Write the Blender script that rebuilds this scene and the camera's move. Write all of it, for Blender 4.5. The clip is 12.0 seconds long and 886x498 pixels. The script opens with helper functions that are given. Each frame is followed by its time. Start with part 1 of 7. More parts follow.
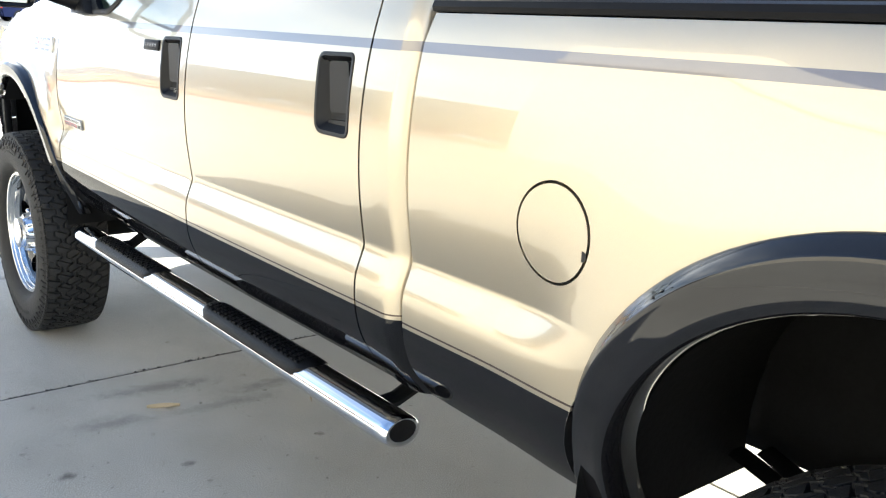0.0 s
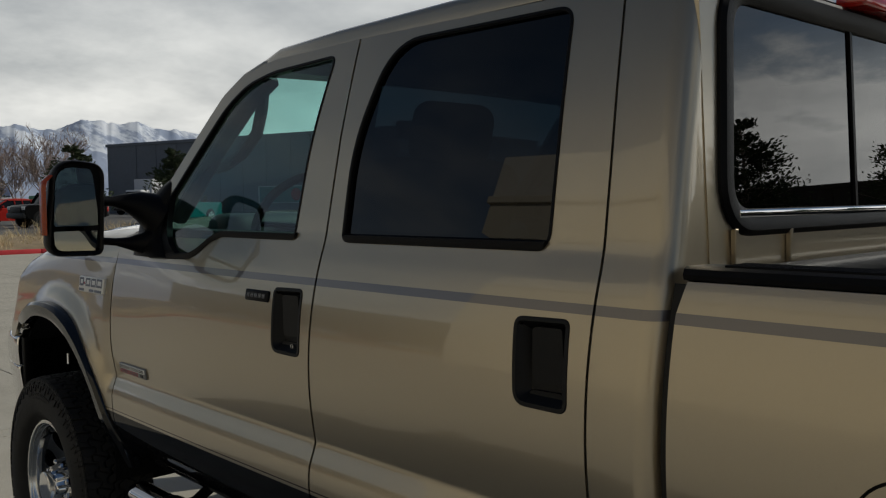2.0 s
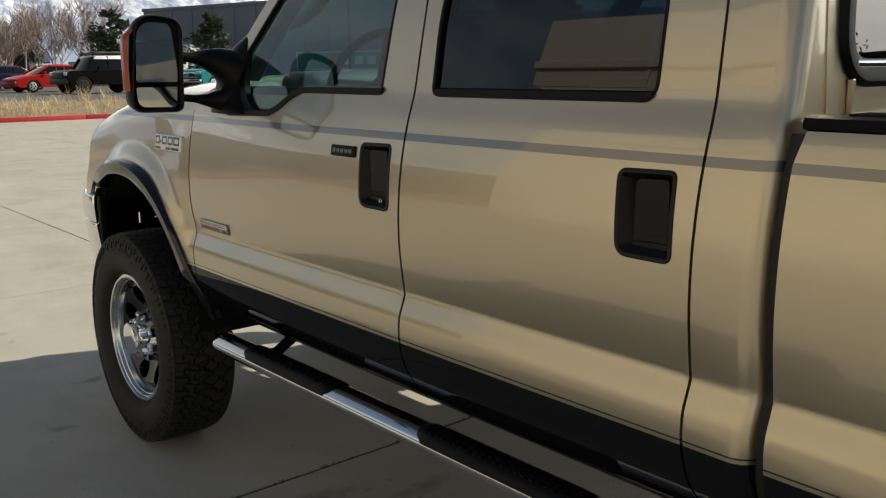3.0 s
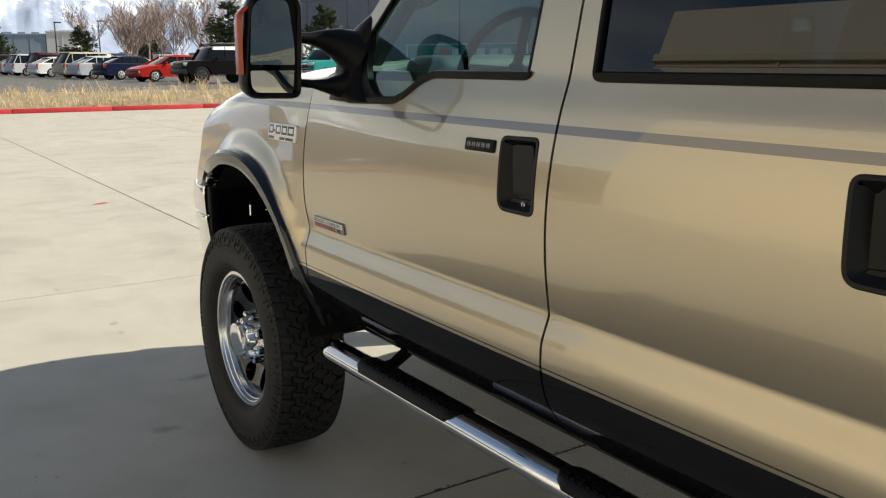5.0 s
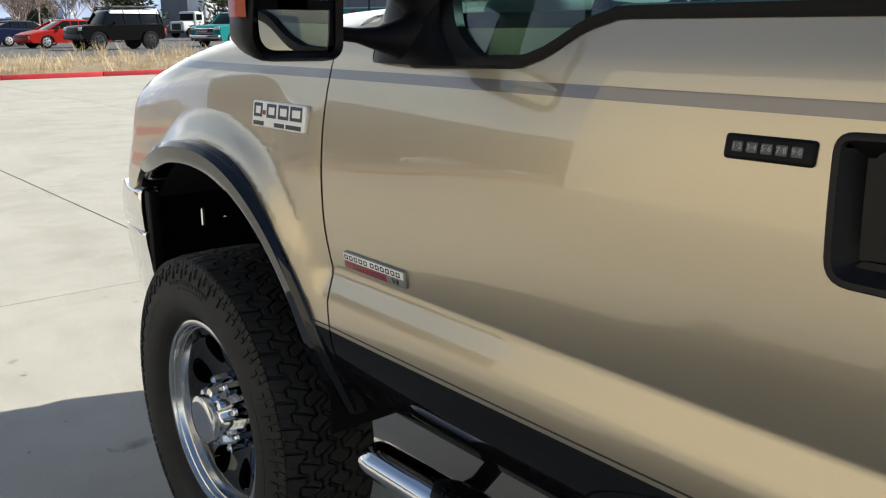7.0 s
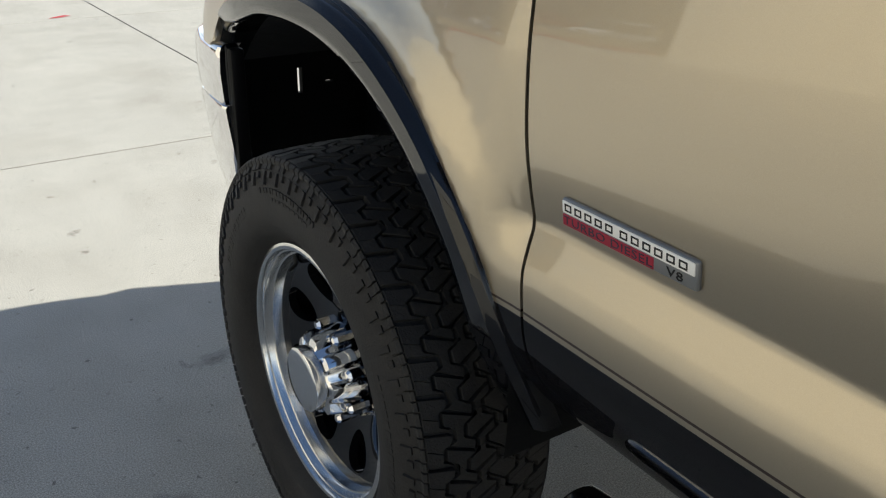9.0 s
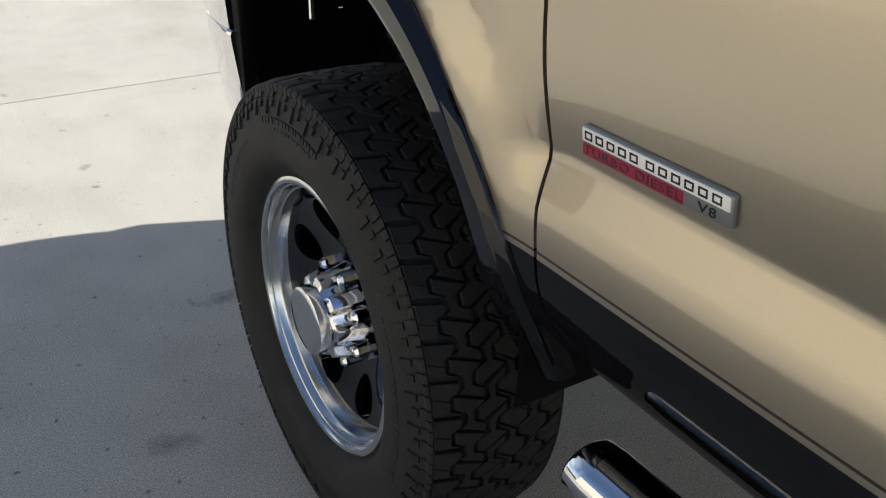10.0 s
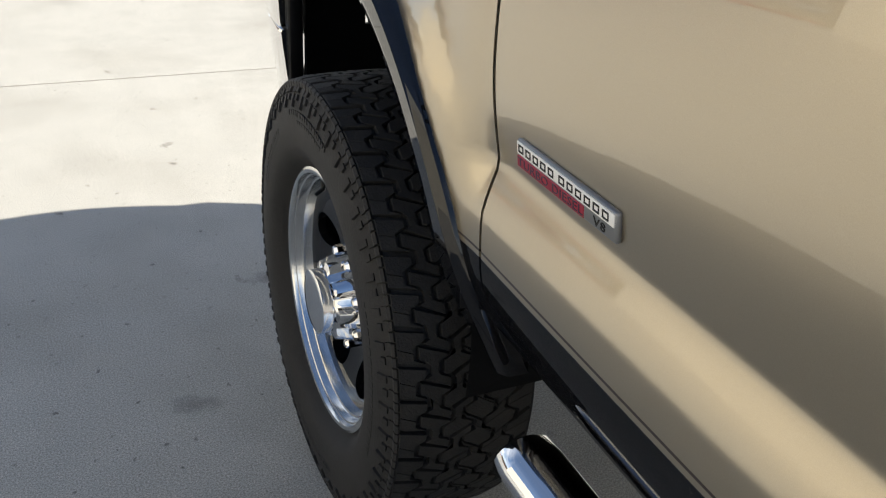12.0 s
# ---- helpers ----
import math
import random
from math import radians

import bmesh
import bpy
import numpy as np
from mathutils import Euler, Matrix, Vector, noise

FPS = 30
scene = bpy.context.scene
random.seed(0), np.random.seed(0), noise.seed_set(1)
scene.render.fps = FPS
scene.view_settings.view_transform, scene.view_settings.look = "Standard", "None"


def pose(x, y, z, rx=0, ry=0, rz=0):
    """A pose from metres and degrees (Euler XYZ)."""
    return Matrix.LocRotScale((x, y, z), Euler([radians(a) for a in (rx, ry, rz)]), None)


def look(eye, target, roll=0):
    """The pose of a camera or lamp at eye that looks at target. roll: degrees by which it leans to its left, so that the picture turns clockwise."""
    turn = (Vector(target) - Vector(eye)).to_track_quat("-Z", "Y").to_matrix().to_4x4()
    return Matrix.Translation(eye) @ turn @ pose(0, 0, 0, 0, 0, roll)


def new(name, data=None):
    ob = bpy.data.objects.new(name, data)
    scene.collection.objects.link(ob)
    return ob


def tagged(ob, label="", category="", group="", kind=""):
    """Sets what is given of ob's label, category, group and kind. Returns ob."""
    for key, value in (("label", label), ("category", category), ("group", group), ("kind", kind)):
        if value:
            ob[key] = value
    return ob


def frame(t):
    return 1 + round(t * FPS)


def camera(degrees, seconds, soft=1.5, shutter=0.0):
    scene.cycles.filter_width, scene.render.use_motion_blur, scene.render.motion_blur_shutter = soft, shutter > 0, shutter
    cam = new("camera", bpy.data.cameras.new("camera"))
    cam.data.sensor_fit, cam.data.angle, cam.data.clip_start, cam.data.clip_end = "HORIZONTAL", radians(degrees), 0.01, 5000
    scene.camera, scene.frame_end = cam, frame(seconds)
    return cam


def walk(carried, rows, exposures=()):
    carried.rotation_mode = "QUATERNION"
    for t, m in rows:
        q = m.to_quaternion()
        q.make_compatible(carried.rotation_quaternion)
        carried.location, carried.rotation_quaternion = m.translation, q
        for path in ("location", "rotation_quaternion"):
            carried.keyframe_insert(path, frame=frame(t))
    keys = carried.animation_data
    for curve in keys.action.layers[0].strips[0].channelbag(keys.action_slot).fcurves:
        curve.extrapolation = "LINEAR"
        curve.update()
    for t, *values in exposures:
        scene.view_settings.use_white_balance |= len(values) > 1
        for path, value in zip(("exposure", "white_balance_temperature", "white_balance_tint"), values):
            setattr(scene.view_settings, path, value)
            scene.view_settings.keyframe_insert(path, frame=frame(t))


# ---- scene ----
cam = camera(52.7, 12.0, 1.2)
PATH = [
    (0, (-1.029, -4.331, 1.482), (0.182, -2.817, 0.989), 2.2),
    (0.5, (-1.14, -4.29, 1.516), (0.009, -2.7, 1.128), 1.5),
    (1, (-1.139, -4.106, 1.555), (0.023, -2.508, 1.247), 0.3),
    (1.5, (-1.179, -3.935, 1.606), (0.079, -2.388, 1.459), -0.2),
    (2, (-1.314, -3.807, 1.642), (0.037, -2.337, 1.532), -0.7),
    (2.5, (-1.394, -3.749, 1.635), (-0.065, -2.278, 1.369), -0.2),
    (3, (-1.425, -3.733, 1.609), (-0.164, -2.233, 1.211), -0.6),
    (3.2, (-1.43, -3.727, 1.591), (-0.184, -2.215, 1.188), -0.5),
    (4.8, (-1.362, -3.501, 1.578), (-0.253, -1.887, 1.172), -0.2),
    (5, (-1.289, -3.395, 1.581), (-0.213, -1.76, 1.17), -0.2),
    (5.5, (-1.206, -3.152, 1.568), (-0.171, -1.497, 1.134), -0.7),
    (6, (-1.211, -2.8, 1.57), (-0.068, -1.223, 1.116), -0.4),
    (6.5, (-1.142, -2.518, 1.553), (0.092, -1.015, 1.086), -0.3),
    (6.7, (-1.075, -2.401, 1.541), (0.156, -0.897, 1.068), -0.4),
    (8.3, (-0.882, -1.52, 1.513), (0.288, -0.032, 0.866), 0.8),
    (8.5, (-0.844, -1.488, 1.498), (0.292, 0.004, 0.803), 0.9),
    (9, (-0.702, -1.42, 1.46), (0.324, 0.085, 0.634), 0.9),
    (9.5, (-0.635, -1.376, 1.416), (0.332, 0.114, 0.496), 0.9),
    (10, (-0.635, -1.359, 1.403), (0.319, 0.128, 0.466), 1.2),
    (10.5, (-0.601, -1.392, 1.4), (0.28, 0.144, 0.471), 1.2),
    (11, (-0.555, -1.451, 1.412), (0.225, 0.134, 0.475), 1.1),
    (11.5, (-0.542, -1.499, 1.429), (0.195, 0.099, 0.48), 2.7),
    (12, (-0.521, -1.533, 1.446), (0.246, 0.06, 0.513), 3.6),
]
EXPOSURE = [(0, 2.2, 6320, 6), (0.5, 1.22, 6800, 6), (1, 0.3, 7350, 6), (1.5, -0.5, 6950, 6), (2, -1.2, 6750, 6), (2.5, -0.65, 7250, 6), (3, -0.12, 7300, 6), (5, 0.38, 7200, 6), (6, 0.44, 6830, 6), (8.5, 0.48, 6330, 7), (9, 0.5, 6310, 6), (10, 0.58, 6330, 9), (10.5, 0.74, 6330, 9), (11, 0.92, 6350, 9), (11.5, 0.87, 6400, 9), (12, 0.81, 6450, 9)]
walk(cam, [(t, look(eye, target, roll)) for t, eye, target, roll in PATH], EXPOSURE)

# ---- world and sun ----
SUN_TO = Vector((1.0, -0.40, math.tan(radians(40)) * 1.077)).normalized()
sun_data = bpy.data.lights.new("sun", "SUN")
sun_data.energy, sun_data.angle, sun_data.color = 5.0, radians(0.5), (1.0, 0.955, 0.875)
sun = new("sun", sun_data)
sun.matrix_world = look((40, -16, 36), Vector((40, -16, 36)) - SUN_TO)

world = bpy.data.worlds.new("sky")
scene.world = world
world.use_nodes = True
wt = world.node_tree
wt.nodes.clear()


def wnode(kind, **values):
    n = wt.nodes.new(kind)
    for k, v in values.items():
        n.inputs[k].default_value = v
    return n


w_out, w_bg = wnode("ShaderNodeOutputWorld"), wnode("ShaderNodeBackground")
w_sky = wnode("ShaderNodeTexSky")
w_sky.sky_type, w_sky.sun_disc = "NISHITA", False
w_sky.dust_density, w_sky.air_density, w_sky.ozone_density = 0.1, 0.9, 2.5
w_sky.sun_elevation, w_sky.sun_rotation = radians(40), math.atan2(SUN_TO.x, SUN_TO.y)
w_geo = wnode("ShaderNodeTexCoord")
w_sep, w_div = wnode("ShaderNodeSeparateXYZ"), wnode("ShaderNodeVectorMath")
w_div.operation = "DIVIDE"
w_lift = wnode("ShaderNodeMath")
w_lift.operation, w_lift.inputs[1].default_value = "ADD", 0.30
w_comb = wnode("ShaderNodeCombineXYZ")
w_noise = wnode("ShaderNodeTexNoise", Scale=0.9, Detail=5.0, Roughness=0.55)
w_ramp = wnode("ShaderNodeValToRGB")
w_ramp.color_ramp.elements[0].position, w_ramp.color_ramp.elements[1].position = 0.44, 0.66
w_low = wnode("ShaderNodeMapRange")
w_low.inputs[1].default_value, w_low.inputs[2].default_value = 0.10, 0.45
w_low.inputs[3].default_value, w_low.inputs[4].default_value = 1.0, 0.0
w_max = wnode("ShaderNodeMath")
w_max.operation = "MAXIMUM"
w_tone = wnode("ShaderNodeTexNoise", Scale=2.6, Detail=6.0, Roughness=0.6)
w_cloud = wnode("ShaderNodeValToRGB")
w_cloud.color_ramp.elements[0].position, w_cloud.color_ramp.elements[0].color = 0.3, (6.9, 7.1, 7.4, 1)
w_cloud.color_ramp.elements[1].position, w_cloud.color_ramp.elements[1].color = 0.7, (12.2, 12.2, 12.3, 1)
w_mix = wnode("ShaderNodeMix")
w_mix.data_type = "RGBA"
L = wt.links.new
L(w_geo.outputs["Generated"], w_sep.inputs[0])
L(w_sep.outputs["Z"], w_lift.inputs[0])
for i in range(3):
    L(w_lift.outputs[0], w_comb.inputs[i])
L(w_geo.outputs["Generated"], w_div.inputs[0])
L(w_comb.outputs[0], w_div.inputs[1])
L(w_div.outputs[0], w_noise.inputs["Vector"])
L(w_div.outputs[0], w_tone.inputs["Vector"])
L(w_noise.outputs["Fac"], w_ramp.inputs[0])
L(w_sep.outputs["Z"], w_low.inputs[0])
w_bank = wnode("ShaderNodeMapRange")
w_bank.inputs[1].default_value, w_bank.inputs[2].default_value = 0.78, 0.93
w_side = wnode("ShaderNodeVectorMath")
w_side.operation, w_side.inputs[1].default_value = "DOT_PRODUCT", (0.50, 0.866, 0.0)
L(w_geo.outputs["Generated"], w_side.inputs[0])
w_lowbank = wnode("ShaderNodeMath")
w_lowbank.operation = "MULTIPLY"
L(w_side.outputs["Value"], w_bank.inputs[0])
L(w_low.outputs[0], w_lowbank.inputs[0])
L(w_bank.outputs[0], w_lowbank.inputs[1])
w_rim = wnode("ShaderNodeMapRange")
w_rim.inputs[1].default_value, w_rim.inputs[2].default_value = 0.10, 0.30
w_rim.inputs[3].default_value, w_rim.inputs[4].default_value = 0.95, 0.0
w_puff = wnode("ShaderNodeMapRange")
w_puff.inputs[1].default_value, w_puff.inputs[2].default_value = 0.25, 0.60
w_rims, w_both = wnode("ShaderNodeMath"), wnode("ShaderNodeMath")
w_rims.operation, w_both.operation = "MULTIPLY", "MAXIMUM"
L(w_sep.outputs["Z"], w_rim.inputs[0])
L(w_tone.outputs["Fac"], w_puff.inputs[0])
L(w_rim.outputs[0], w_rims.inputs[0])
L(w_puff.outputs[0], w_rims.inputs[1])
L(w_lowbank.outputs[0], w_both.inputs[0])
L(w_rims.outputs[0], w_both.inputs[1])
w_sunward = wnode("ShaderNodeVectorMath")
w_sunward.operation, w_sunward.inputs[1].default_value = "DOT_PRODUCT", (0.92, -0.39, 0.0)
L(w_geo.outputs["Generated"], w_sunward.inputs[0])
w_arc = wnode("ShaderNodeMapRange")
w_arc.inputs[1].default_value, w_arc.inputs[2].default_value = 0.74, 0.90
L(w_sunward.outputs["Value"], w_arc.inputs[0])
w_wave = wnode("ShaderNodeMath")
w_wave.operation, w_wave.inputs[1].default_value = "MULTIPLY_ADD", 0.30
L(w_tone.outputs["Fac"], w_wave.inputs[0])
L(w_sep.outputs["Z"], w_wave.inputs[2])
w_crest = wnode("ShaderNodeMapRange")
w_crest.inputs[1].default_value, w_crest.inputs[2].default_value = 0.30, 0.36
w_crest.inputs[3].default_value, w_crest.inputs[4].default_value = 1.0, 0.0
L(w_wave.outputs[0], w_crest.inputs[0])
w_bright, w_all = wnode("ShaderNodeMath"), wnode("ShaderNodeMath")
w_bright.operation, w_all.operation = "MULTIPLY", "MAXIMUM"
L(w_arc.outputs[0], w_bright.inputs[0])
L(w_crest.outputs[0], w_bright.inputs[1])
L(w_both.outputs[0], w_all.inputs[0])
L(w_bright.outputs[0], w_all.inputs[1])
L(w_all.outputs[0], w_max.inputs[1])
w_open, w_thin = wnode("ShaderNodeMath"), wnode("ShaderNodeMath")
w_open.operation, w_open.inputs[0].default_value, w_thin.operation = "SUBTRACT", 1.0, "MULTIPLY"
L(w_arc.outputs[0], w_open.inputs[1])
w_high, w_fade = wnode("ShaderNodeMapRange"), wnode("ShaderNodeMath")
w_high.inputs[1].default_value, w_high.inputs[2].default_value = 0.28, 0.58
w_high.inputs[3].default_value, w_high.inputs[4].default_value = 1.0, 0.10
w_fade.operation = "MULTIPLY"
L(w_sep.outputs["Z"], w_high.inputs[0])
L(w_ramp.outputs[0], w_fade.inputs[0])
L(w_high.outputs[0], w_fade.inputs[1])
L(w_fade.outputs[0], w_thin.inputs[0])
L(w_open.outputs[0], w_thin.inputs[1])
L(w_thin.outputs[0], w_max.inputs[0])
L(w_tone.outputs["Fac"], w_cloud.inputs[0])
L(w_max.outputs[0], w_mix.inputs[0])
L(w_sky.outputs[0], w_mix.inputs[6])
w_lit = wnode("ShaderNodeMapRange")
w_lit.inputs[1].default_value, w_lit.inputs[2].default_value = 0.0, 1.0
w_lit.inputs[3].default_value, w_lit.inputs[4].default_value = 0.9, 1.85
w_gain = wnode("ShaderNodeVectorMath")
w_gain.operation = "SCALE"
w_sunlit = wnode("ShaderNodeMath")
w_sunlit.operation, w_sunlit.inputs[1].default_value = "MULTIPLY_ADD", 1.5
L(w_bank.outputs[0], w_lit.inputs[0])
L(w_bright.outputs[0], w_sunlit.inputs[0])
L(w_lit.outputs[0], w_sunlit.inputs[2])
L(w_cloud.outputs[0], w_gain.inputs[0])
L(w_sunlit.outputs[0], w_gain.inputs["Scale"])
L(w_gain.outputs[0], w_mix.inputs[7])
L(w_mix.outputs[2], w_bg.inputs["Color"])
w_bg.inputs["Strength"].default_value = 0.091
L(w_bg.outputs[0], w_out.inputs[0])


# ---- materials ----
def mat(name, rgb, rough=0.5, metal=0.0, coat=0.0, spread=0.0, scale=8.0, bump=0.0, bump_scale=60.0, tint=None, detail=5.0, spec=0.5, ior=1.45):
    """A surface with colour variation at two scales and fine relief, in object space."""
    m = bpy.data.materials.new(name)
    m.use_nodes = True
    nt = m.node_tree
    b = nt.nodes["Principled BSDF"]
    b.inputs["Roughness"].default_value, b.inputs["Metallic"].default_value = rough, metal
    b.inputs["Coat Weight"].default_value, b.inputs["Coat Roughness"].default_value = coat, 0.02
    b.inputs["Coat IOR"].default_value = 1.5
    b.inputs["Specular IOR Level"].default_value, b.inputs["IOR"].default_value = spec, ior
    b.inputs["Base Color"].default_value = (*rgb, 1)
    co = nt.nodes.new("ShaderNodeTexCoord")
    if spread:
        n1, n2 = nt.nodes.new("ShaderNodeTexNoise"), nt.nodes.new("ShaderNodeTexNoise")
        n1.inputs["Scale"].default_value, n1.inputs["Detail"].default_value = scale, detail
        n2.inputs["Scale"].default_value, n2.inputs["Detail"].default_value = scale * 11, 3.0
        mx = nt.nodes.new("ShaderNodeMath")
        mx.operation = "MULTIPLY_ADD"
        mx.inputs[1].default_value = 0.4
        sc = nt.nodes.new("ShaderNodeMath")
        sc.operation, sc.inputs[1].default_value = "MULTIPLY", 0.6
        ramp = nt.nodes.new("ShaderNodeValToRGB")
        lo, hi = [c * (1 - spread) for c in rgb], [min(1, c * (1 + spread)) for c in (tint or rgb)]
        ramp.color_ramp.elements[0].position, ramp.color_ramp.elements[0].color = 0.3, (*lo, 1)
        ramp.color_ramp.elements[1].position, ramp.color_ramp.elements[1].color = 0.7, (*hi, 1)
        k = nt.links.new
        k(co.outputs["Object"], n1.inputs["Vector"]), k(co.outputs["Object"], n2.inputs["Vector"])
        k(n1.outputs["Fac"], sc.inputs[0]), k(n2.outputs["Fac"], mx.inputs[0]), k(sc.outputs[0], mx.inputs[2])
        k(mx.outputs[0], ramp.inputs[0]), k(ramp.outputs[0], b.inputs["Base Color"])
    if bump:
        nb, bp = nt.nodes.new("ShaderNodeTexNoise"), nt.nodes.new("ShaderNodeBump")
        nb.inputs["Scale"].default_value, nb.inputs["Detail"].default_value = bump_scale, 4.0
        bp.inputs["Strength"].default_value, bp.inputs["Distance"].default_value = bump, 0.004
        nt.links.new(co.outputs["Object"], nb.inputs["Vector"])
        nt.links.new(nb.outputs["Fac"], bp.inputs["Height"])
        nt.links.new(bp.outputs[0], b.inputs["Normal"])
    return m


def glass(name, tint, gloss=1.0, head_on=0.05):
    """A tinted car pane: it lets light through by its tint and mirrors by Fresnel."""
    m = bpy.data.materials.new(name)
    m.use_nodes = True
    nt = m.node_tree
    nt.nodes.clear()
    out, mix = nt.nodes.new("ShaderNodeOutputMaterial"), nt.nodes.new("ShaderNodeMixShader")
    tr, gl, lw = nt.nodes.new("ShaderNodeBsdfTransparent"), nt.nodes.new("ShaderNodeBsdfGlossy"), nt.nodes.new("ShaderNodeLayerWeight")
    pw, fr = nt.nodes.new("ShaderNodeMath"), nt.nodes.new("ShaderNodeMath")
    tr.inputs["Color"].default_value = (*tint, 1)
    gl.inputs["Roughness"].default_value = 0.0
    gl.inputs["Color"].default_value = (gloss, gloss, gloss, 1)
    lw.inputs["Blend"].default_value = 0.5
    pw.operation, pw.inputs[1].default_value = "POWER", 4.5
    fr.operation, fr.inputs[1].default_value, fr.inputs[2].default_value = "MULTIPLY_ADD", 0.97 - head_on, head_on
    nt.links.new(lw.outputs["Facing"], pw.inputs[0]), nt.links.new(pw.outputs[0], fr.inputs[0])
    nt.links.new(fr.outputs[0], mix.inputs[0]), nt.links.new(tr.outputs[0], mix.inputs[1])
    nt.links.new(gl.outputs[0], mix.inputs[2]), nt.links.new(mix.outputs[0], out.inputs[0])
    return m


BLACK_TOP, LINE_LOW, LINE_TOP, STRIPE_LOW, STRIPE_TOP = 0.884, 0.8905, 0.8945, 1.423, 1.443


def two_tone():
    """Gold metallic paint over black, with a pinstripe and a grey tape stripe at set heights."""
    m = mat("gold_and_black_paint", (0.33, 0.255, 0.155), 0.30, 0.55, 1.0)
    nt = m.node_tree
    b = nt.nodes["Principled BSDF"]
    k = nt.links.new
    co, sep = nt.nodes.new("ShaderNodeTexCoord"), nt.nodes.new("ShaderNodeSeparateXYZ")
    k(co.outputs["Object"], sep.inputs[0])
    ramp = nt.nodes.new("ShaderNodeValToRGB")
    ramp.color_ramp.interpolation = "CONSTANT"
    rng = nt.nodes.new("ShaderNodeMapRange")
    rng.inputs[1].default_value, rng.inputs[2].default_value = 0.6, 1.6
    k(sep.outputs["Z"], rng.inputs[0]), k(rng.outputs[0], ramp.inputs[0])
    gold, black = (0.435, 0.371, 0.270, 1), (0.006, 0.006, 0.007, 1)
    line, grey = (0.07, 0.045, 0.03, 1), (0.145, 0.135, 0.14, 1)
    e = ramp.color_ramp.elements
    e[0].position, e[0].color = 0.0, black
    e[1].position, e[1].color = BLACK_TOP - 0.6, gold
    for z, c in ((LINE_LOW, line), (LINE_TOP, gold), (STRIPE_LOW, grey), (STRIPE_TOP, gold)):
        el = e.new(z - 0.6)
        el.color = c
    fl = nt.nodes.new("ShaderNodeTexNoise")
    fl.inputs["Scale"].default_value, fl.inputs["Detail"].default_value = 1400, 1.0
    dust = nt.nodes.new("ShaderNodeTexNoise")
    dust.inputs["Scale"].default_value, dust.inputs["Detail"].default_value = 3.0, 6.0
    for n in (fl, dust):
        k(co.outputs["Object"], n.inputs["Vector"])
    vary = nt.nodes.new("ShaderNodeMapRange")
    vary.inputs[3].default_value, vary.inputs[4].default_value = 0.88, 1.12
    k(fl.outputs["Fac"], vary.inputs[0])
    mul = nt.nodes.new("ShaderNodeMix")
    mul.data_type, mul.blend_type = "RGBA", "MULTIPLY"
    mul.inputs[0].default_value = 1.0
    k(ramp.outputs[0], mul.inputs[6]), k(vary.outputs[0], mul.inputs[7]), k(mul.outputs[2], b.inputs["Base Color"])
    met = nt.nodes.new("ShaderNodeMath")
    met.operation, met.inputs[1].default_value = "GREATER_THAN", BLACK_TOP
    sc = nt.nodes.new("ShaderNodeMath")
    sc.operation, sc.inputs[1].default_value = "MULTIPLY", 0.85
    k(met.outputs[0], b.inputs["Specular IOR Level"])
    k(sep.outputs["Z"], met.inputs[0]), k(met.outputs[0], sc.inputs[0]), k(sc.outputs[0], b.inputs["Metallic"])
    b.inputs["Coat IOR"].default_value = 1.65
    cw = nt.nodes.new("ShaderNodeMapRange")
    cw.inputs[3].default_value, cw.inputs[4].default_value = 0.5, 1.0
    k(met.outputs[0], cw.inputs[0]), k(cw.outputs[0], b.inputs["Coat Weight"])
    ro = nt.nodes.new("ShaderNodeMapRange")
    ro.inputs[3].default_value, ro.inputs[4].default_value = 0.008, 0.028
    k(dust.outputs["Fac"], ro.inputs[0]), k(ro.outputs[0], b.inputs["Coat Roughness"])
    return m


# oil and tyre smears: x, y, half length, half width, turn in degrees, how much light is left
STAINS = [(0.19, -0.99, 0.30, 0.07, -9, 0.62), (0.60, -1.19, 0.22, 0.06, 2, 0.66), (-0.06, -1.22, 0.18, 0.07, -12, 0.70), (-0.32, -1.53, 0.045, 0.03, 10, 0.42), (0.04, -1.667, 0.035, 0.025, 0, 0.48), (0.06, 0.936, 0.09, 0.05, 20, 0.55), (-0.28, 0.36, 0.08, 0.05, -10, 0.66), (0.35, -1.28, 0.30, 0.05, -6, 0.75)]


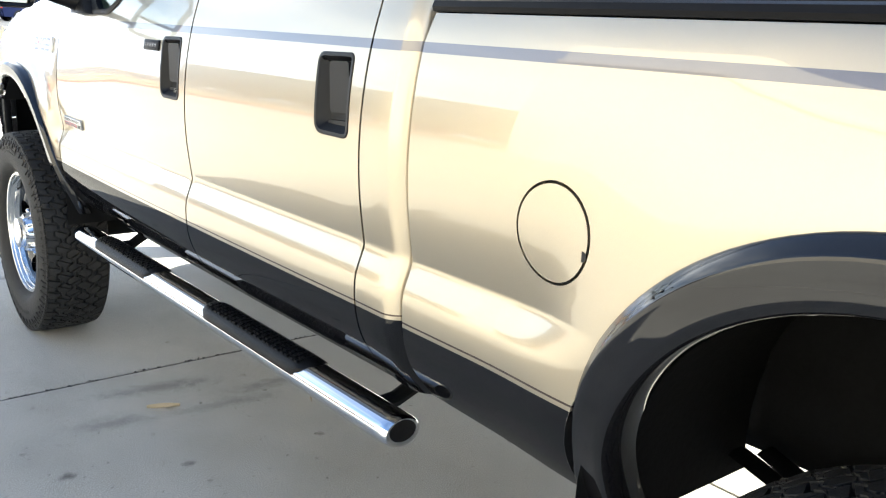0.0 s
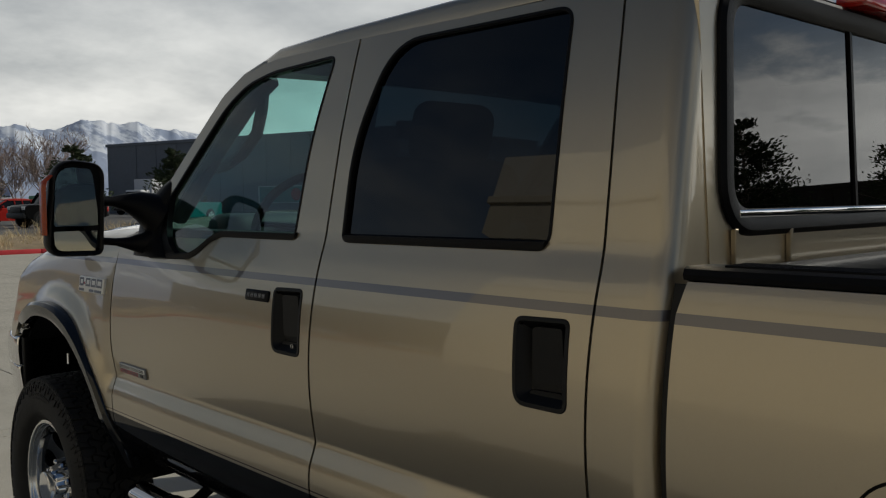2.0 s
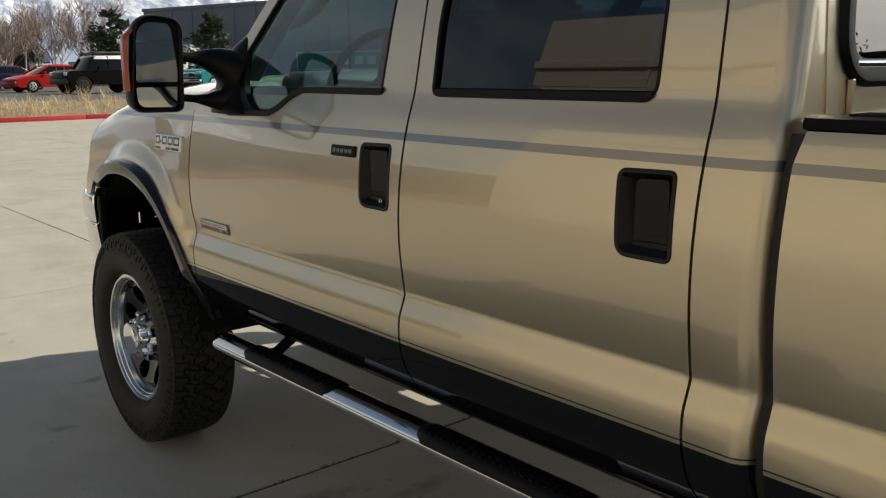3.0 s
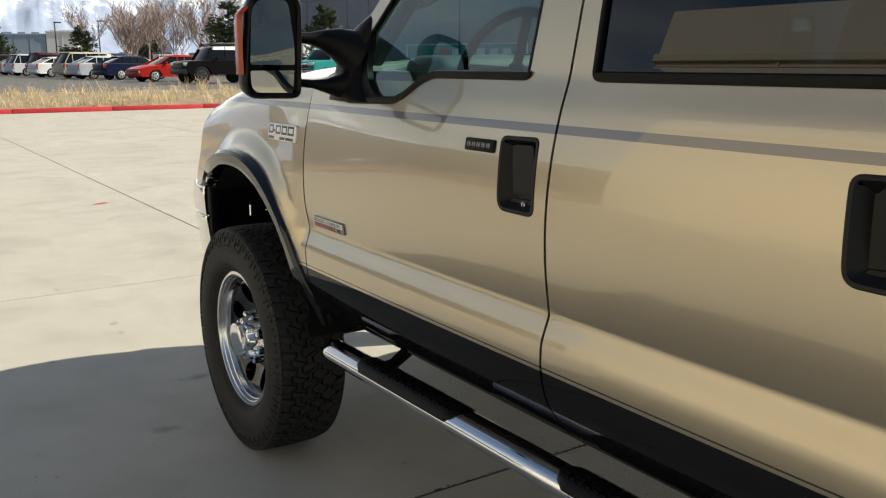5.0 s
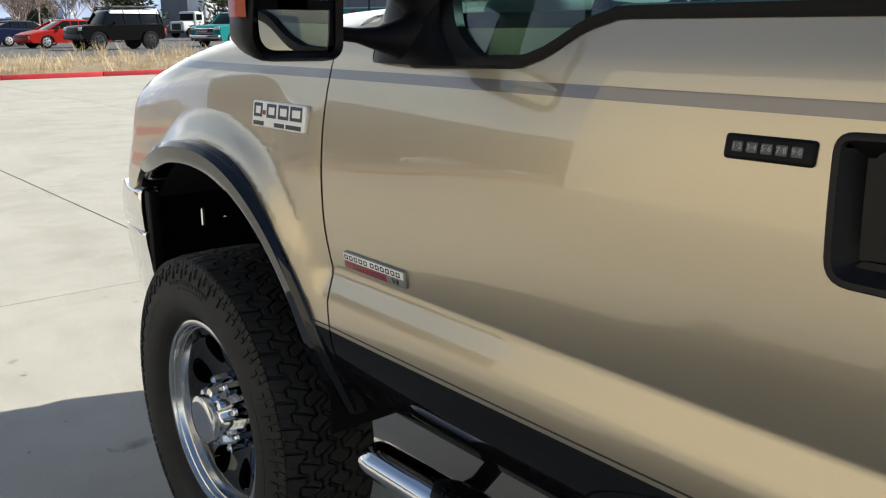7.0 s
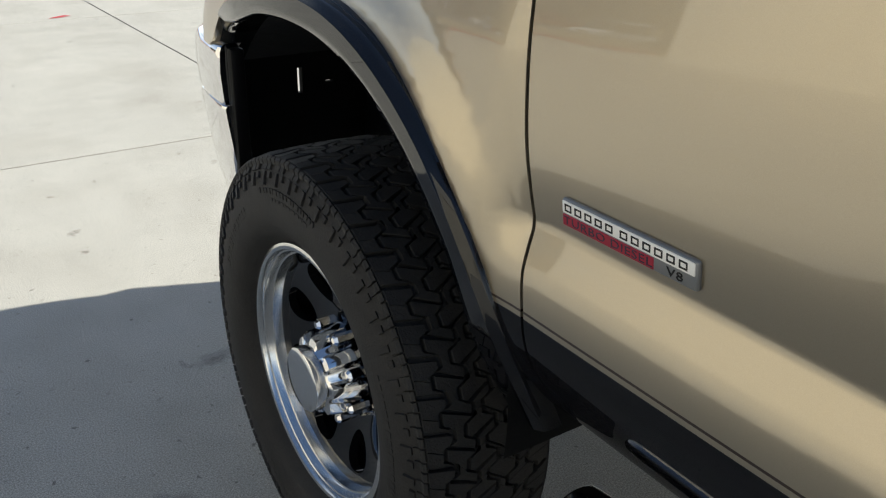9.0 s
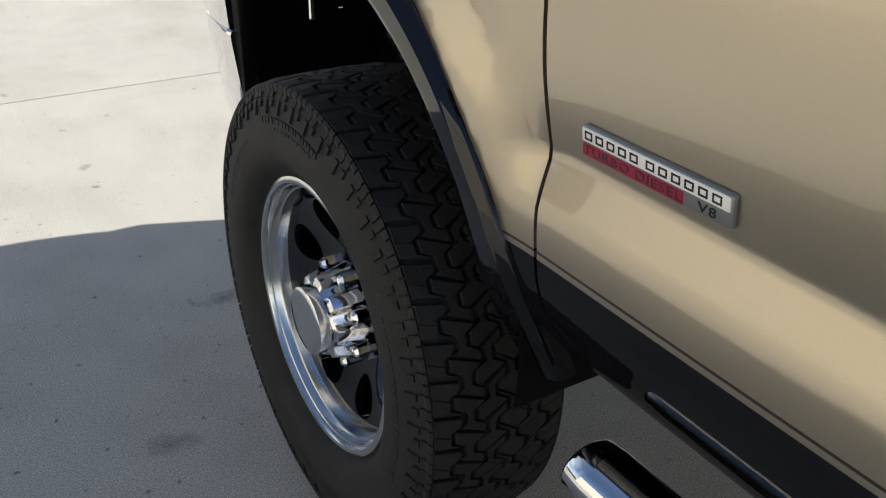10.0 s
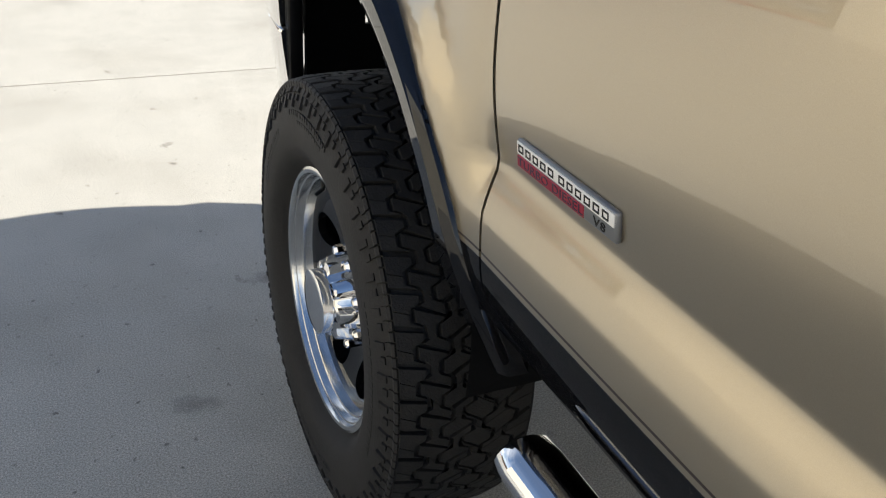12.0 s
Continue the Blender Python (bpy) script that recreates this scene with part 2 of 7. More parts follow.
def concrete(name, rgb):
    """Broom-finished slab with stains, tyre dirt and fine pits."""
    m = mat(name, rgb, 0.85, spread=0.10, scale=0.55, bump=0.12, bump_scale=700.0)
    nt = m.node_tree
    b = nt.nodes["Principled BSDF"]
    k = nt.links.new
    old = b.inputs["Base Color"].links[0].from_socket
    co = nt.nodes.new("ShaderNodeTexCoord")
    blot, spot = nt.nodes.new("ShaderNodeTexNoise"), nt.nodes.new("ShaderNodeTexNoise")
    blot.inputs["Scale"].default_value, blot.inputs["Detail"].default_value = 1.6, 8.0
    spot.inputs["Scale"].default_value, spot.inputs["Detail"].default_value = 9.0, 3.0
    r1, r2 = nt.nodes.new("ShaderNodeValToRGB"), nt.nodes.new("ShaderNodeValToRGB")
    r1.color_ramp.elements[0].position, r1.color_ramp.elements[0].color = 0.30, (0.86, 0.85, 0.835, 1)
    r1.color_ramp.elements[1].position, r1.color_ramp.elements[1].color = 0.52, (1, 1, 1, 1)
    r2.color_ramp.elements[0].position, r2.color_ramp.elements[0].color = 0.25, (0.55, 0.53, 0.51, 1)
    r2.color_ramp.elements[1].position, r2.color_ramp.elements[1].color = 0.315, (1, 1, 1, 1)
    m1, m2 = nt.nodes.new("ShaderNodeMix"), nt.nodes.new("ShaderNodeMix")
    for n in (m1, m2):
        n.data_type, n.blend_type = "RGBA", "MULTIPLY"
        n.inputs[0].default_value = 1.0
    for n in (blot, spot):
        k(co.outputs["Object"], n.inputs["Vector"])
    k(blot.outputs["Fac"], r1.inputs[0]), k(spot.outputs["Fac"], r2.inputs[0])
    k(old, m1.inputs[6]), k(r1.outputs[0], m1.inputs[7]), k(m1.outputs[2], m2.inputs[6]), k(r2.outputs[0], m2.inputs[7])
    info = nt.nodes.new("ShaderNodeObjectInfo")
    rr = nt.nodes.new("ShaderNodeMapRange")
    rr.inputs[3].default_value, rr.inputs[4].default_value = 0.985, 1.01
    m3 = nt.nodes.new("ShaderNodeMix")
    m3.data_type, m3.blend_type = "RGBA", "MULTIPLY"
    m3.inputs[0].default_value = 1.0
    k(info.outputs["Random"], rr.inputs[0]), k(m2.outputs[2], m3.inputs[6]), k(rr.outputs[0], m3.inputs[7])
    grit = nt.nodes.new("ShaderNodeTexNoise")
    grit.inputs["Scale"].default_value, grit.inputs["Detail"].default_value, grit.inputs["Roughness"].default_value = 230.0, 3.0, 0.85
    gr = nt.nodes.new("ShaderNodeValToRGB")
    gr.color_ramp.elements[0].position, gr.color_ramp.elements[0].color = 0.34, (0.44, 0.44, 0.435, 1)
    gr.color_ramp.elements[1].position, gr.color_ramp.elements[1].color = 0.58, (1.12, 1.12, 1.12, 1)
    chip = gr.color_ramp.elements.new(0.70)
    chip.color = (1.75, 1.72, 1.68, 1)
    m4 = nt.nodes.new("ShaderNodeMix")
    m4.data_type, m4.blend_type = "RGBA", "MULTIPLY"
    m4.inputs[0].default_value = 1.0
    k(co.outputs["Object"], grit.inputs["Vector"]), k(grit.outputs["Fac"], gr.inputs[0])
    k(m3.outputs[2], m4.inputs[6]), k(gr.outputs[0], m4.inputs[7])
    pit = nt.nodes.new("ShaderNodeTexNoise")
    pit.inputs["Scale"].default_value, pit.inputs["Detail"].default_value = 42.0, 2.0
    pr = nt.nodes.new("ShaderNodeValToRGB")
    pr.color_ramp.elements[0].position, pr.color_ramp.elements[0].color = 0.265, (0.48, 0.47, 0.46, 1)
    pr.color_ramp.elements[1].position, pr.color_ramp.elements[1].color = 0.32, (1, 1, 1, 1)
    m5 = nt.nodes.new("ShaderNodeMix")
    m5.data_type, m5.blend_type = "RGBA", "MULTIPLY"
    m5.inputs[0].default_value = 1.0
    k(co.outputs["Object"], pit.inputs["Vector"]), k(pit.outputs["Fac"], pr.inputs[0])
    k(m4.outputs[2], m5.inputs[6]), k(pr.outputs[0], m5.inputs[7])
    last = m5.outputs[2]
    smear = nt.nodes.new("ShaderNodeTexNoise")
    smear.inputs["Scale"].default_value, smear.inputs["Detail"].default_value, smear.inputs["Roughness"].default_value = 24.0, 6.0, 0.7
    k(co.outputs["Object"], smear.inputs["Vector"])
    for x, y, rx, ry, turn, tone in STAINS:
        mp, ln, ad = nt.nodes.new("ShaderNodeMapping"), nt.nodes.new("ShaderNodeVectorMath"), nt.nodes.new("ShaderNodeMath")
        mp.vector_type, ln.operation, ad.operation = "TEXTURE", "LENGTH", "MULTIPLY_ADD"
        mp.inputs["Location"].default_value, mp.inputs["Rotation"].default_value, mp.inputs["Scale"].default_value = (x, y, 0), (0, 0, radians(turn)), (rx, ry, 1)
        ad.inputs[1].default_value = 2.4
        fade = nt.nodes.new("ShaderNodeMapRange")
        fade.inputs[1].default_value, fade.inputs[2].default_value, fade.inputs[3].default_value, fade.inputs[4].default_value = 1.3, 2.2, tone, 1.0
        mx = nt.nodes.new("ShaderNodeMix")
        mx.data_type, mx.blend_type = "RGBA", "MULTIPLY"
        mx.inputs[0].default_value = 1.0
        k(co.outputs["Object"], mp.inputs["Vector"]), k(mp.outputs[0], ln.inputs[0])
        k(smear.outputs["Fac"], ad.inputs[0]), k(ln.outputs["Value"], ad.inputs[2]), k(ad.outputs[0], fade.inputs[0])
        k(last, mx.inputs[6]), k(fade.outputs[0], mx.inputs[7])
        last = mx.outputs[2]
    k(last, b.inputs["Base Color"])
    return m


PAINT = two_tone()
CHROME = mat("chrome", (0.78, 0.78, 0.79), 0.06, 1.0, bump=0.02, bump_scale=25)
POLISHED = mat("polished_aluminium", (0.76, 0.755, 0.735), 0.17, 1.0, spread=0.05, scale=20, bump=0.03, bump_scale=160)
GLOSS_BLACK = mat("gloss_black_paint", (0.006, 0.006, 0.007), 0.25, 0.0, 1.0, spec=0.0, bump=0.02, bump_scale=15)
FLARE = mat("black_flare_paint", (0.007, 0.007, 0.008), 0.32, 0.0, 1.0, spec=0.0, spread=0.15, scale=12, bump=0.012, bump_scale=60)
PLASTIC = mat("textured_black_plastic", (0.006, 0.006, 0.0068), 0.38, spec=0.13, spread=0.2, scale=30, bump=0.15, bump_scale=700)
RUBBER = mat("tyre_rubber", (0.0122, 0.0117, 0.0112), 0.72, spread=0.35, scale=14, bump=0.35, bump_scale=240, tint=(0.016, 0.0150, 0.0140))
SEAL = mat("seal_rubber", (0.008, 0.008, 0.008), 0.6)
UNDER = mat("chassis_black", (0.0045, 0.0045, 0.0047), 0.7, spec=0.15, spread=0.4, scale=9, bump=0.3, bump_scale=60)
LINER = mat("bed_liner", (0.022, 0.022, 0.023), 0.55, bump=0.8, bump_scale=260)
FRONT_GLASS = glass("lightly_tinted_glass", (0.56, 0.80, 0.77), 1.0, 0.085)
DARK_GLASS = glass("privacy_glass", (0.009, 0.013, 0.019), 1.0, 0.045)
BACK_GLASS = glass("dark_back_glass", (0.035, 0.042, 0.046), 1.0, 0.11)
MIRROR = mat("mirror_glass", (0.85, 0.9, 0.88), 0.0, 1.0)
AMBER = mat("amber_lens", (0.34, 0.046, 0.012), 0.2, coat=0.3, spec=0.3, spread=0.15, scale=60)
RED_LENS = mat("red_lens", (0.45, 0.015, 0.01), 0.15, coat=1.0)
TAN = mat("tan_leather", (0.42, 0.34, 0.22), 0.6, spread=0.1, scale=15, bump=0.2, bump_scale=400)
SEAT = mat("dark_seat_leather", (0.016, 0.016, 0.018), 0.55, spread=0.15, scale=15, bump=0.2, bump_scale=400)
DASH = mat("dash_vinyl", (0.10, 0.10, 0.105), 0.6, spread=0.1, scale=15, bump=0.2, bump_scale=500)
BADGE_DARK = mat("badge_dark_enamel", (0.02, 0.025, 0.04), 0.3, coat=0.6)
BADGE_RED = mat("badge_red_enamel", (0.30, 0.012, 0.03), 0.3, coat=0.6)
BADGE_GREY = mat("badge_grey_metal", (0.26, 0.265, 0.27), 0.35, 0.6)
SATIN = mat("satin_badge_silver", (0.80, 0.80, 0.78), 0.35, 0.25)
BADGE_WHITE = mat("badge_white_enamel", (0.82, 0.82, 0.80), 0.35)
HANDLE_GREY = mat("handle_plastic", (0.008, 0.008, 0.0085), 0.40, spec=0.25, spread=0.15, scale=40, bump=0.10, bump_scale=800)
KEY_GREY = mat("keypad_print", (0.35, 0.36, 0.36), 0.5)
CONCRETE = concrete("concrete_slab", (0.487, 0.457, 0.394))
JOINT = mat("joint_filler", (0.055, 0.05, 0.045), 0.9, spread=0.3, scale=20)
ASPHALT = mat("worn_asphalt", (0.115, 0.112, 0.108), 0.9, spread=0.22, scale=0.5, bump=0.5, bump_scale=90)
KERB_RED = mat("red_kerb_paint", (0.50, 0.035, 0.045), 0.7, spread=0.22, scale=2.5, bump=0.3, bump_scale=80)
SOIL = mat("dry_soil", (0.29, 0.225, 0.145), 0.95, spread=0.3, scale=3.0, bump=0.6, bump_scale=30)
STRAW = mat("dry_grass", (0.54, 0.42, 0.24), 0.8, spread=0.25, scale=1.5, tint=(0.72, 0.60, 0.39))
BARK = mat("grey_bark", (0.35, 0.27, 0.23), 0.9, spread=0.25, scale=6, bump=0.6, bump_scale=40)
NEEDLES = mat("pine_needles", (0.045, 0.065, 0.034), 0.8, spread=0.4, scale=2.0, tint=(0.075, 0.095, 0.045))

# ---- mesh helpers ----
from mathutils import geometry

XC = 1.0  # the truck's middle plane; its driver's side faces -x


def finish(bm, smooth_angle=35.0):
    """A mesh from a bmesh, smooth but for edges sharper than the angle."""
    me = bpy.data.meshes.new("mesh")
    bm.normal_update()
    for f in bm.faces:
        f.smooth = True
    lim = radians(smooth_angle)
    for e in bm.edges:
        if len(e.link_faces) == 2 and e.calc_face_angle(0.0) > lim:
            e.smooth = False
    bm.to_mesh(me)
    bm.free()
    return me


def part(name, bm, material, parent, label="", angle=35.0):
    """One mesh object under a thing or a part, built in world places."""
    me = finish(bm, angle) if isinstance(bm, bmesh.types.BMesh) else bm
    if material is not None:
        me.materials.append(material)
    ob = new(name, me)
    if parent is not None:
        ob.parent = parent
        ob.matrix_parent_inverse = parent.matrix_world.inverted()
    if label:
        ob["label"] = label
    return ob


def thing(name, place, label, category, group="", kind=""):
    ob = new(name)
    ob.empty_display_size = 0.2
    ob.matrix_world = Matrix.Translation(place) if not isinstance(place, Matrix) else place
    bpy.context.view_layer.update()
    return tagged(ob, label, category, group, kind)


def mirrored(me):
    """The same mesh on the passenger's side."""
    b = bmesh.new()
    b.from_mesh(me)
    for v in b.verts:
        v.co.x = 2 * XC - v.co.x
    bmesh.ops.reverse_faces(b, faces=b.faces)
    out = bpy.data.meshes.new("mesh")
    b.to_mesh(out)
    b.free()
    for m in me.materials:
        out.materials.append(m)
    return out


def add_box(bm, lo, hi, bevel=0.0, segments=2, m=None):
    r = bmesh.ops.create_cube(bm, size=1.0)
    vs = r["verts"]
    for v in vs:
        v.co = Vector([lo[i] + (v.co[i] + 0.5) * (hi[i] - lo[i]) for i in range(3)])
    if bevel:
        es = list({e for v in vs for e in v.link_edges})
        r = bmesh.ops.bevel(bm, geom=es, offset=bevel, segments=segments, profile=0.5, affect="EDGES")
        vs = list({v for f in r["faces"] for v in f.verts} | {v for v in vs if v.is_valid})
    if m is not None:
        for v in vs:
            v.co = m @ v.co
    return vs


def box(lo, hi, bevel=0.0, segments=2, m=None):
    bm = bmesh.new()
    add_box(bm, lo, hi, bevel, segments, m)
    return bm


def add_tube(bm, pts, radii, n=12, caps=True, squash=1.0, up=(0, 0, 1)):
    """A tube along points; squash flattens it in its own vertical."""
    pts = [Vector(p) for p in pts]
    radii = radii if isinstance(radii, (list, tuple)) else [radii] * len(pts)
    rings = []
    for i, p in enumerate(pts):
        d = (pts[min(i + 1, len(pts) - 1)] - pts[max(i - 1, 0)]).normalized()
        u = Vector(up)
        if abs(d.dot(u)) > 0.95:
            u = Vector((1, 0, 0))
        s = d.cross(u).normalized()
        w = s.cross(d).normalized()
        rings.append([bm.verts.new(p + radii[i] * (math.cos(a) * s + squash * math.sin(a) * w)) for a in [2 * math.pi * j / n for j in range(n)]])
    for a, b in zip(rings, rings[1:]):
        for j in range(n):
            bm.faces.new((a[j], a[(j + 1) % n], b[(j + 1) % n], b[j]))
    if caps:
        bm.faces.new(rings[0][::-1]), bm.faces.new(rings[-1])
    return rings


def tube(pts, radii, n=12, caps=True, squash=1.0, up=(0, 0, 1)):
    bm = bmesh.new()
    add_tube(bm, pts, radii, n, caps, squash, up)
    bmesh.ops.recalc_face_normals(bm, faces=bm.faces)
    return bm


def loft(rings, closed=False, caps=False):
    """Faces between rows of points; closed joins each row's ends."""
    bm = bmesh.new()
    vs = [[bm.verts.new(p) for p in r] for r in rings]
    for a, b in zip(vs, vs[1:]):
        n = len(a)
        for j in range(n if closed else n - 1):
            bm.faces.new((a[j], a[(j + 1) % n], b[(j + 1) % n], b[j]))
    if caps:
        bm.faces.new(vs[0][::-1]), bm.faces.new(vs[-1])
    bmesh.ops.recalc_face_normals(bm, faces=bm.faces)
    return bm


def revolve(profile, centre, n=64, closed=False):
    """Turns (radius, x) points round the wheel's axle, which runs along x."""
    cx, cy, cz = centre
    rings = [[(cx + x, cy + r * math.cos(a), cz + r * math.sin(a)) for r, x in profile] for a in [2 * math.pi * i / n for i in range(n)]]
    bm = bmesh.new()
    vs = [[bm.verts.new(p) for p in r] for r in rings]
    m = len(profile)
    for i in range(n):
        a, b = vs[i], vs[(i + 1) % n]
        for j in range(m if closed else m - 1):
            bm.faces.new((a[j], a[(j + 1) % m], b[(j + 1) % m], b[j]))
    bmesh.ops.recalc_face_normals(bm, faces=bm.faces)
    return bm


def dense(loop, d=0.02):
    """A closed outline with no side longer than d."""
    out = []
    for a, b in zip(loop, loop[1:] + loop[:1]):
        a, b = Vector(a), Vector(b)
        n = max(1, math.ceil((b - a).length / d))
        out += [tuple(a.lerp(b, i / n)) for i in range(n)]
    return out


def rounded(loop, r, n=5):
    """Rounds the corners of a closed outline; r may be a list."""
    out = []
    m = len(loop)
    for i in range(m):
        p, a, b = Vector(loop[i]), Vector(loop[i - 1]), Vector(loop[(i + 1) % m])
        rr = r[i] if isinstance(r, (list, tuple)) else r
        if rr <= 0:
            out.append(tuple(p))
            continue
        da, db = (a - p), (b - p)
        s = min(rr, da.length * 0.48, db.length * 0.48)
        p0, p1 = p + da.normalized() * s, p + db.normalized() * s
        for k in range(n + 1):
            t = k / n
            out.append(tuple((1 - t) ** 2 * p0 + 2 * t * (1 - t) * p + t * t * p1))
    return out


def arc(cy, cz, r, a0, a1, n=24):
    return [(cy + r * math.cos(radians(a0 + (a1 - a0) * i / n)), cz + r * math.sin(radians(a0 + (a1 - a0) * i / n))) for i in range(n + 1)]


def inside(poly, ys, zs):
    """Which points lie inside a closed outline."""
    p = np.array(poly)
    q = np.roll(p, -1, 0)
    res = np.zeros(len(ys), bool)
    for (y0, z0), (y1, z1) in zip(p, q):
        if z0 == z1:
            continue
        c = (z0 > zs) != (z1 > zs)
        res ^= c & (ys < (y1 - y0) * (zs - z0) / (z1 - z0) + y0)
    return res


def sheet(outer, holes, fx, dy=0.035, dz=0.018, lip=0.018, d=0.02):
    """A curved panel over an outline in (y, z) with holes; fx gives its x. Its edges turn inwards by lip."""
    loops = [dense(l, d) for l in [outer] + holes]
    pts, edges = [], []
    for l in loops:
        s = len(pts)
        pts += l
        edges += [(s + i, s + (i + 1) % len(l)) for i in range(len(l))]
    b = np.array(pts)
    ys, zs = np.meshgrid(np.arange(b[:, 0].min() + dy / 2, b[:, 0].max(), dy), np.arange(b[:, 1].min() + dz / 2, b[:, 1].max(), dz))
    ys, zs = ys.ravel(), zs.ravel()
    ok = inside(loops[0], ys, zs)
    for h in loops[1:]:
        ok &= ~inside(h, ys, zs)
    ys, zs = ys[ok], zs[ok]
    dist = np.min((ys[:, None] - b[None, :, 0]) ** 2 + (zs[:, None] - b[None, :, 1]) ** 2, axis=1)
    ok = dist > (0.45 * min(dy, dz)) ** 2
    pts += list(zip(ys[ok].tolist(), zs[ok].tolist()))
    verts, _, faces, *_ = geometry.delaunay_2d_cdt([Vector(p) for p in pts], edges, [], 0, 1e-5)
    v = np.array([tuple(p) for p in verts])
    tri = np.array([f for f in faces if len(f) == 3])
    c = v[tri].mean(1)
    ok = inside(loops[0], c[:, 0], c[:, 1])
    for h in loops[1:]:
        ok &= ~inside(h, c[:, 0], c[:, 1])
    tri = tri[ok]
    co = [(fx(y, z), y, z) for y, z in v.tolist()]
    e = 0.002
    no = []
    for y, z in v.tolist():
        no.append(Vector((-1.0, (fx(y + e, z) - fx(y - e, z)) / (2 * e), (fx(y, z + e) - fx(y, z - e)) / (2 * e))).normalized())
    fs = []
    for t in tri.tolist():
        (y0, z0), (y1, z1), (y2, z2) = v[t[0]], v[t[1]], v[t[2]]
        fs.append(tuple(t[::-1]) if (y1 - y0) * (z2 - z0) - (y2 - y0) * (z1 - z0) > 0 else tuple(t))
    if lip:
        for l in loops:
            s, n = len(co), len(l)
            co += [(fx(y, z) + 0.0002, y, z) for y, z in l] + [(fx(y, z) + lip, y, z) for y, z in l]
            no += [Vector((0, 0, 0))] * (2 * n)
            fs += [(s + i, s + (i + 1) % n, s + n + (i + 1) % n, s + n + i) for i in range(n)]
    me = bpy.data.meshes.new("mesh")
    me.from_pydata(co, [], fs)
    me.update()
    for p in me.polygons:
        p.use_smooth = True
    me.normals_split_custom_set_from_vertices(no)
    return me


def mirror_sheet(me):
    """A panel's twin on the other side, with its normals."""
    co = [(2 * XC - v.co.x, v.co.y, v.co.z) for v in me.vertices]
    fs = [tuple(p.vertices)[::-1] for p in me.polygons]
    no = [Vector((0, 0, 0))] * len(co)
    for p in me.polygons:
        for li in p.loop_indices:
            n = me.corner_normals[li].vector
            no[me.loops[li].vertex_index] = Vector((-n.x, n.y, n.z))
    out = bpy.data.meshes.new("mesh")
    out.from_pydata(co, [], fs)
    out.update()
    for p in out.polygons:
        p.use_smooth = True
    out.normals_split_custom_set_from_vertices(no)
    for m in me.materials:
        out.materials.append(m)
    return out

# ---- the truck: its side surface ----
def spline(points):
    """A smooth curve through (s, v) points, as a function."""
    s, v = np.array(points).T
    t = np.gradient(v, s)
    xs = np.linspace(s[0], s[-1], 1200)
    i = np.clip(np.searchsorted(s, xs) - 1, 0, len(s) - 2)
    h = s[i + 1] - s[i]
    u = (xs - s[i]) / h
    ys = (2 * u**3 - 3 * u**2 + 1) * v[i] + (u**3 - 2 * u**2 + u) * h * t[i] + (3 * u**2 - 2 * u**3) * v[i + 1] + (u**3 - u**2) * h * t[i + 1]
    return lambda q: float(np.interp(q, xs, ys))


def from_slopes(slopes, at, value, soft):
    """A section from its slope dx/dz by stretches (z, slope), joined by short bends; it passes value at a height."""
    z, v = np.array(slopes).T
    zs = np.arange(z[0], z[-1], 0.001)
    sl = np.interp(zs, z, v)
    k = np.exp(-0.5 * (np.arange(-3 * soft, 3 * soft + 1) / soft) ** 2)
    sl = np.convolve(np.pad(sl, 3 * soft, mode="edge"), k / k.sum(), "valid")
    x = np.concatenate(([0.0], np.cumsum(sl)[:-1])) * 0.001
    x += value - np.interp(at, zs, x)
    return lambda q: float(np.interp(q, zs, x))


# the section: a full belly above a crisp crease, a ledge that looks up below it, then the tuck-under
CREASE = 1.013
SECTION = [(0.64, -1.29), (0.870, -0.10), (0.945, 0.06), (0.958, 0.34), (CREASE - 0.001, 0.42), (CREASE + 0.001, -0.165), (1.10, -0.115), (1.20, 0.0), (1.46, 0.27)]
door_profile = from_slopes(SECTION + [(1.495, 0.34), (1.53, 0.34), (1.56, 0.205), (1.80, 0.215), (2.13, 0.29)], 1.20, -0.028, 4)
fender_profile = from_slopes(SECTION + [(1.50, 0.55), (1.53, 1.1), (1.545, 2.6), (1.57, 5.0)], 1.20, -0.028, 5)
plain_profile = from_slopes([(0.64, -1.29), (0.893, 0.0), (1.20, 0.012), (1.46, 0.30), (1.50, 0.55), (1.53, 1.1), (1.545, 2.6), (1.57, 5.0)], 1.20, -0.034, 5)
fender_top = spline([(-0.75, 1.56), (-0.60, 1.553), (-0.15, 1.525), (0.17, 1.482), (0.42, 1.432), (0.56, 1.398), (0.65, 1.355), (0.70, 1.28), (0.75, 1.10)])
FRONT_ARCH, REAR_ARCH, R_OUT, R_IN = (-0.035, 0.685), (-3.955, 0.700), 0.556, 0.494


# how far the front arch opens beyond its circle towards the bumper, by angle
arch_open = spline([(30, 0.20), (36, 0.165), (40, 0.138), (46, 0.10), (52, 0.070), (60, 0.043), (66, 0.030), (75, 0.014), (85, 0.004), (95, 0.0), (110, 0.0), (200, 0.0)])


def smooth01(t):
    t = min(1.0, max(0.0, t))
    return t * t * (3 - 2 * t)


def blister(y, z):
    """The body's swelling round both wheel arches."""
    out = 0.0
    for (cy, cz), high, far, fade in ((FRONT_ARCH, 0.022, 0.645, 0.085), (REAR_ARCH, 0.008, 0.80, 0.22)):
        r = math.hypot(y - cy, z - cz)
        out -= high * smooth01((far - r) / fade) * (smooth01((y + 0.605) / 0.10) * smooth01((z - 0.84) / 0.25) * smooth01((0.46 - y) / 0.25) if cy > -1 else 1.0)
    return out


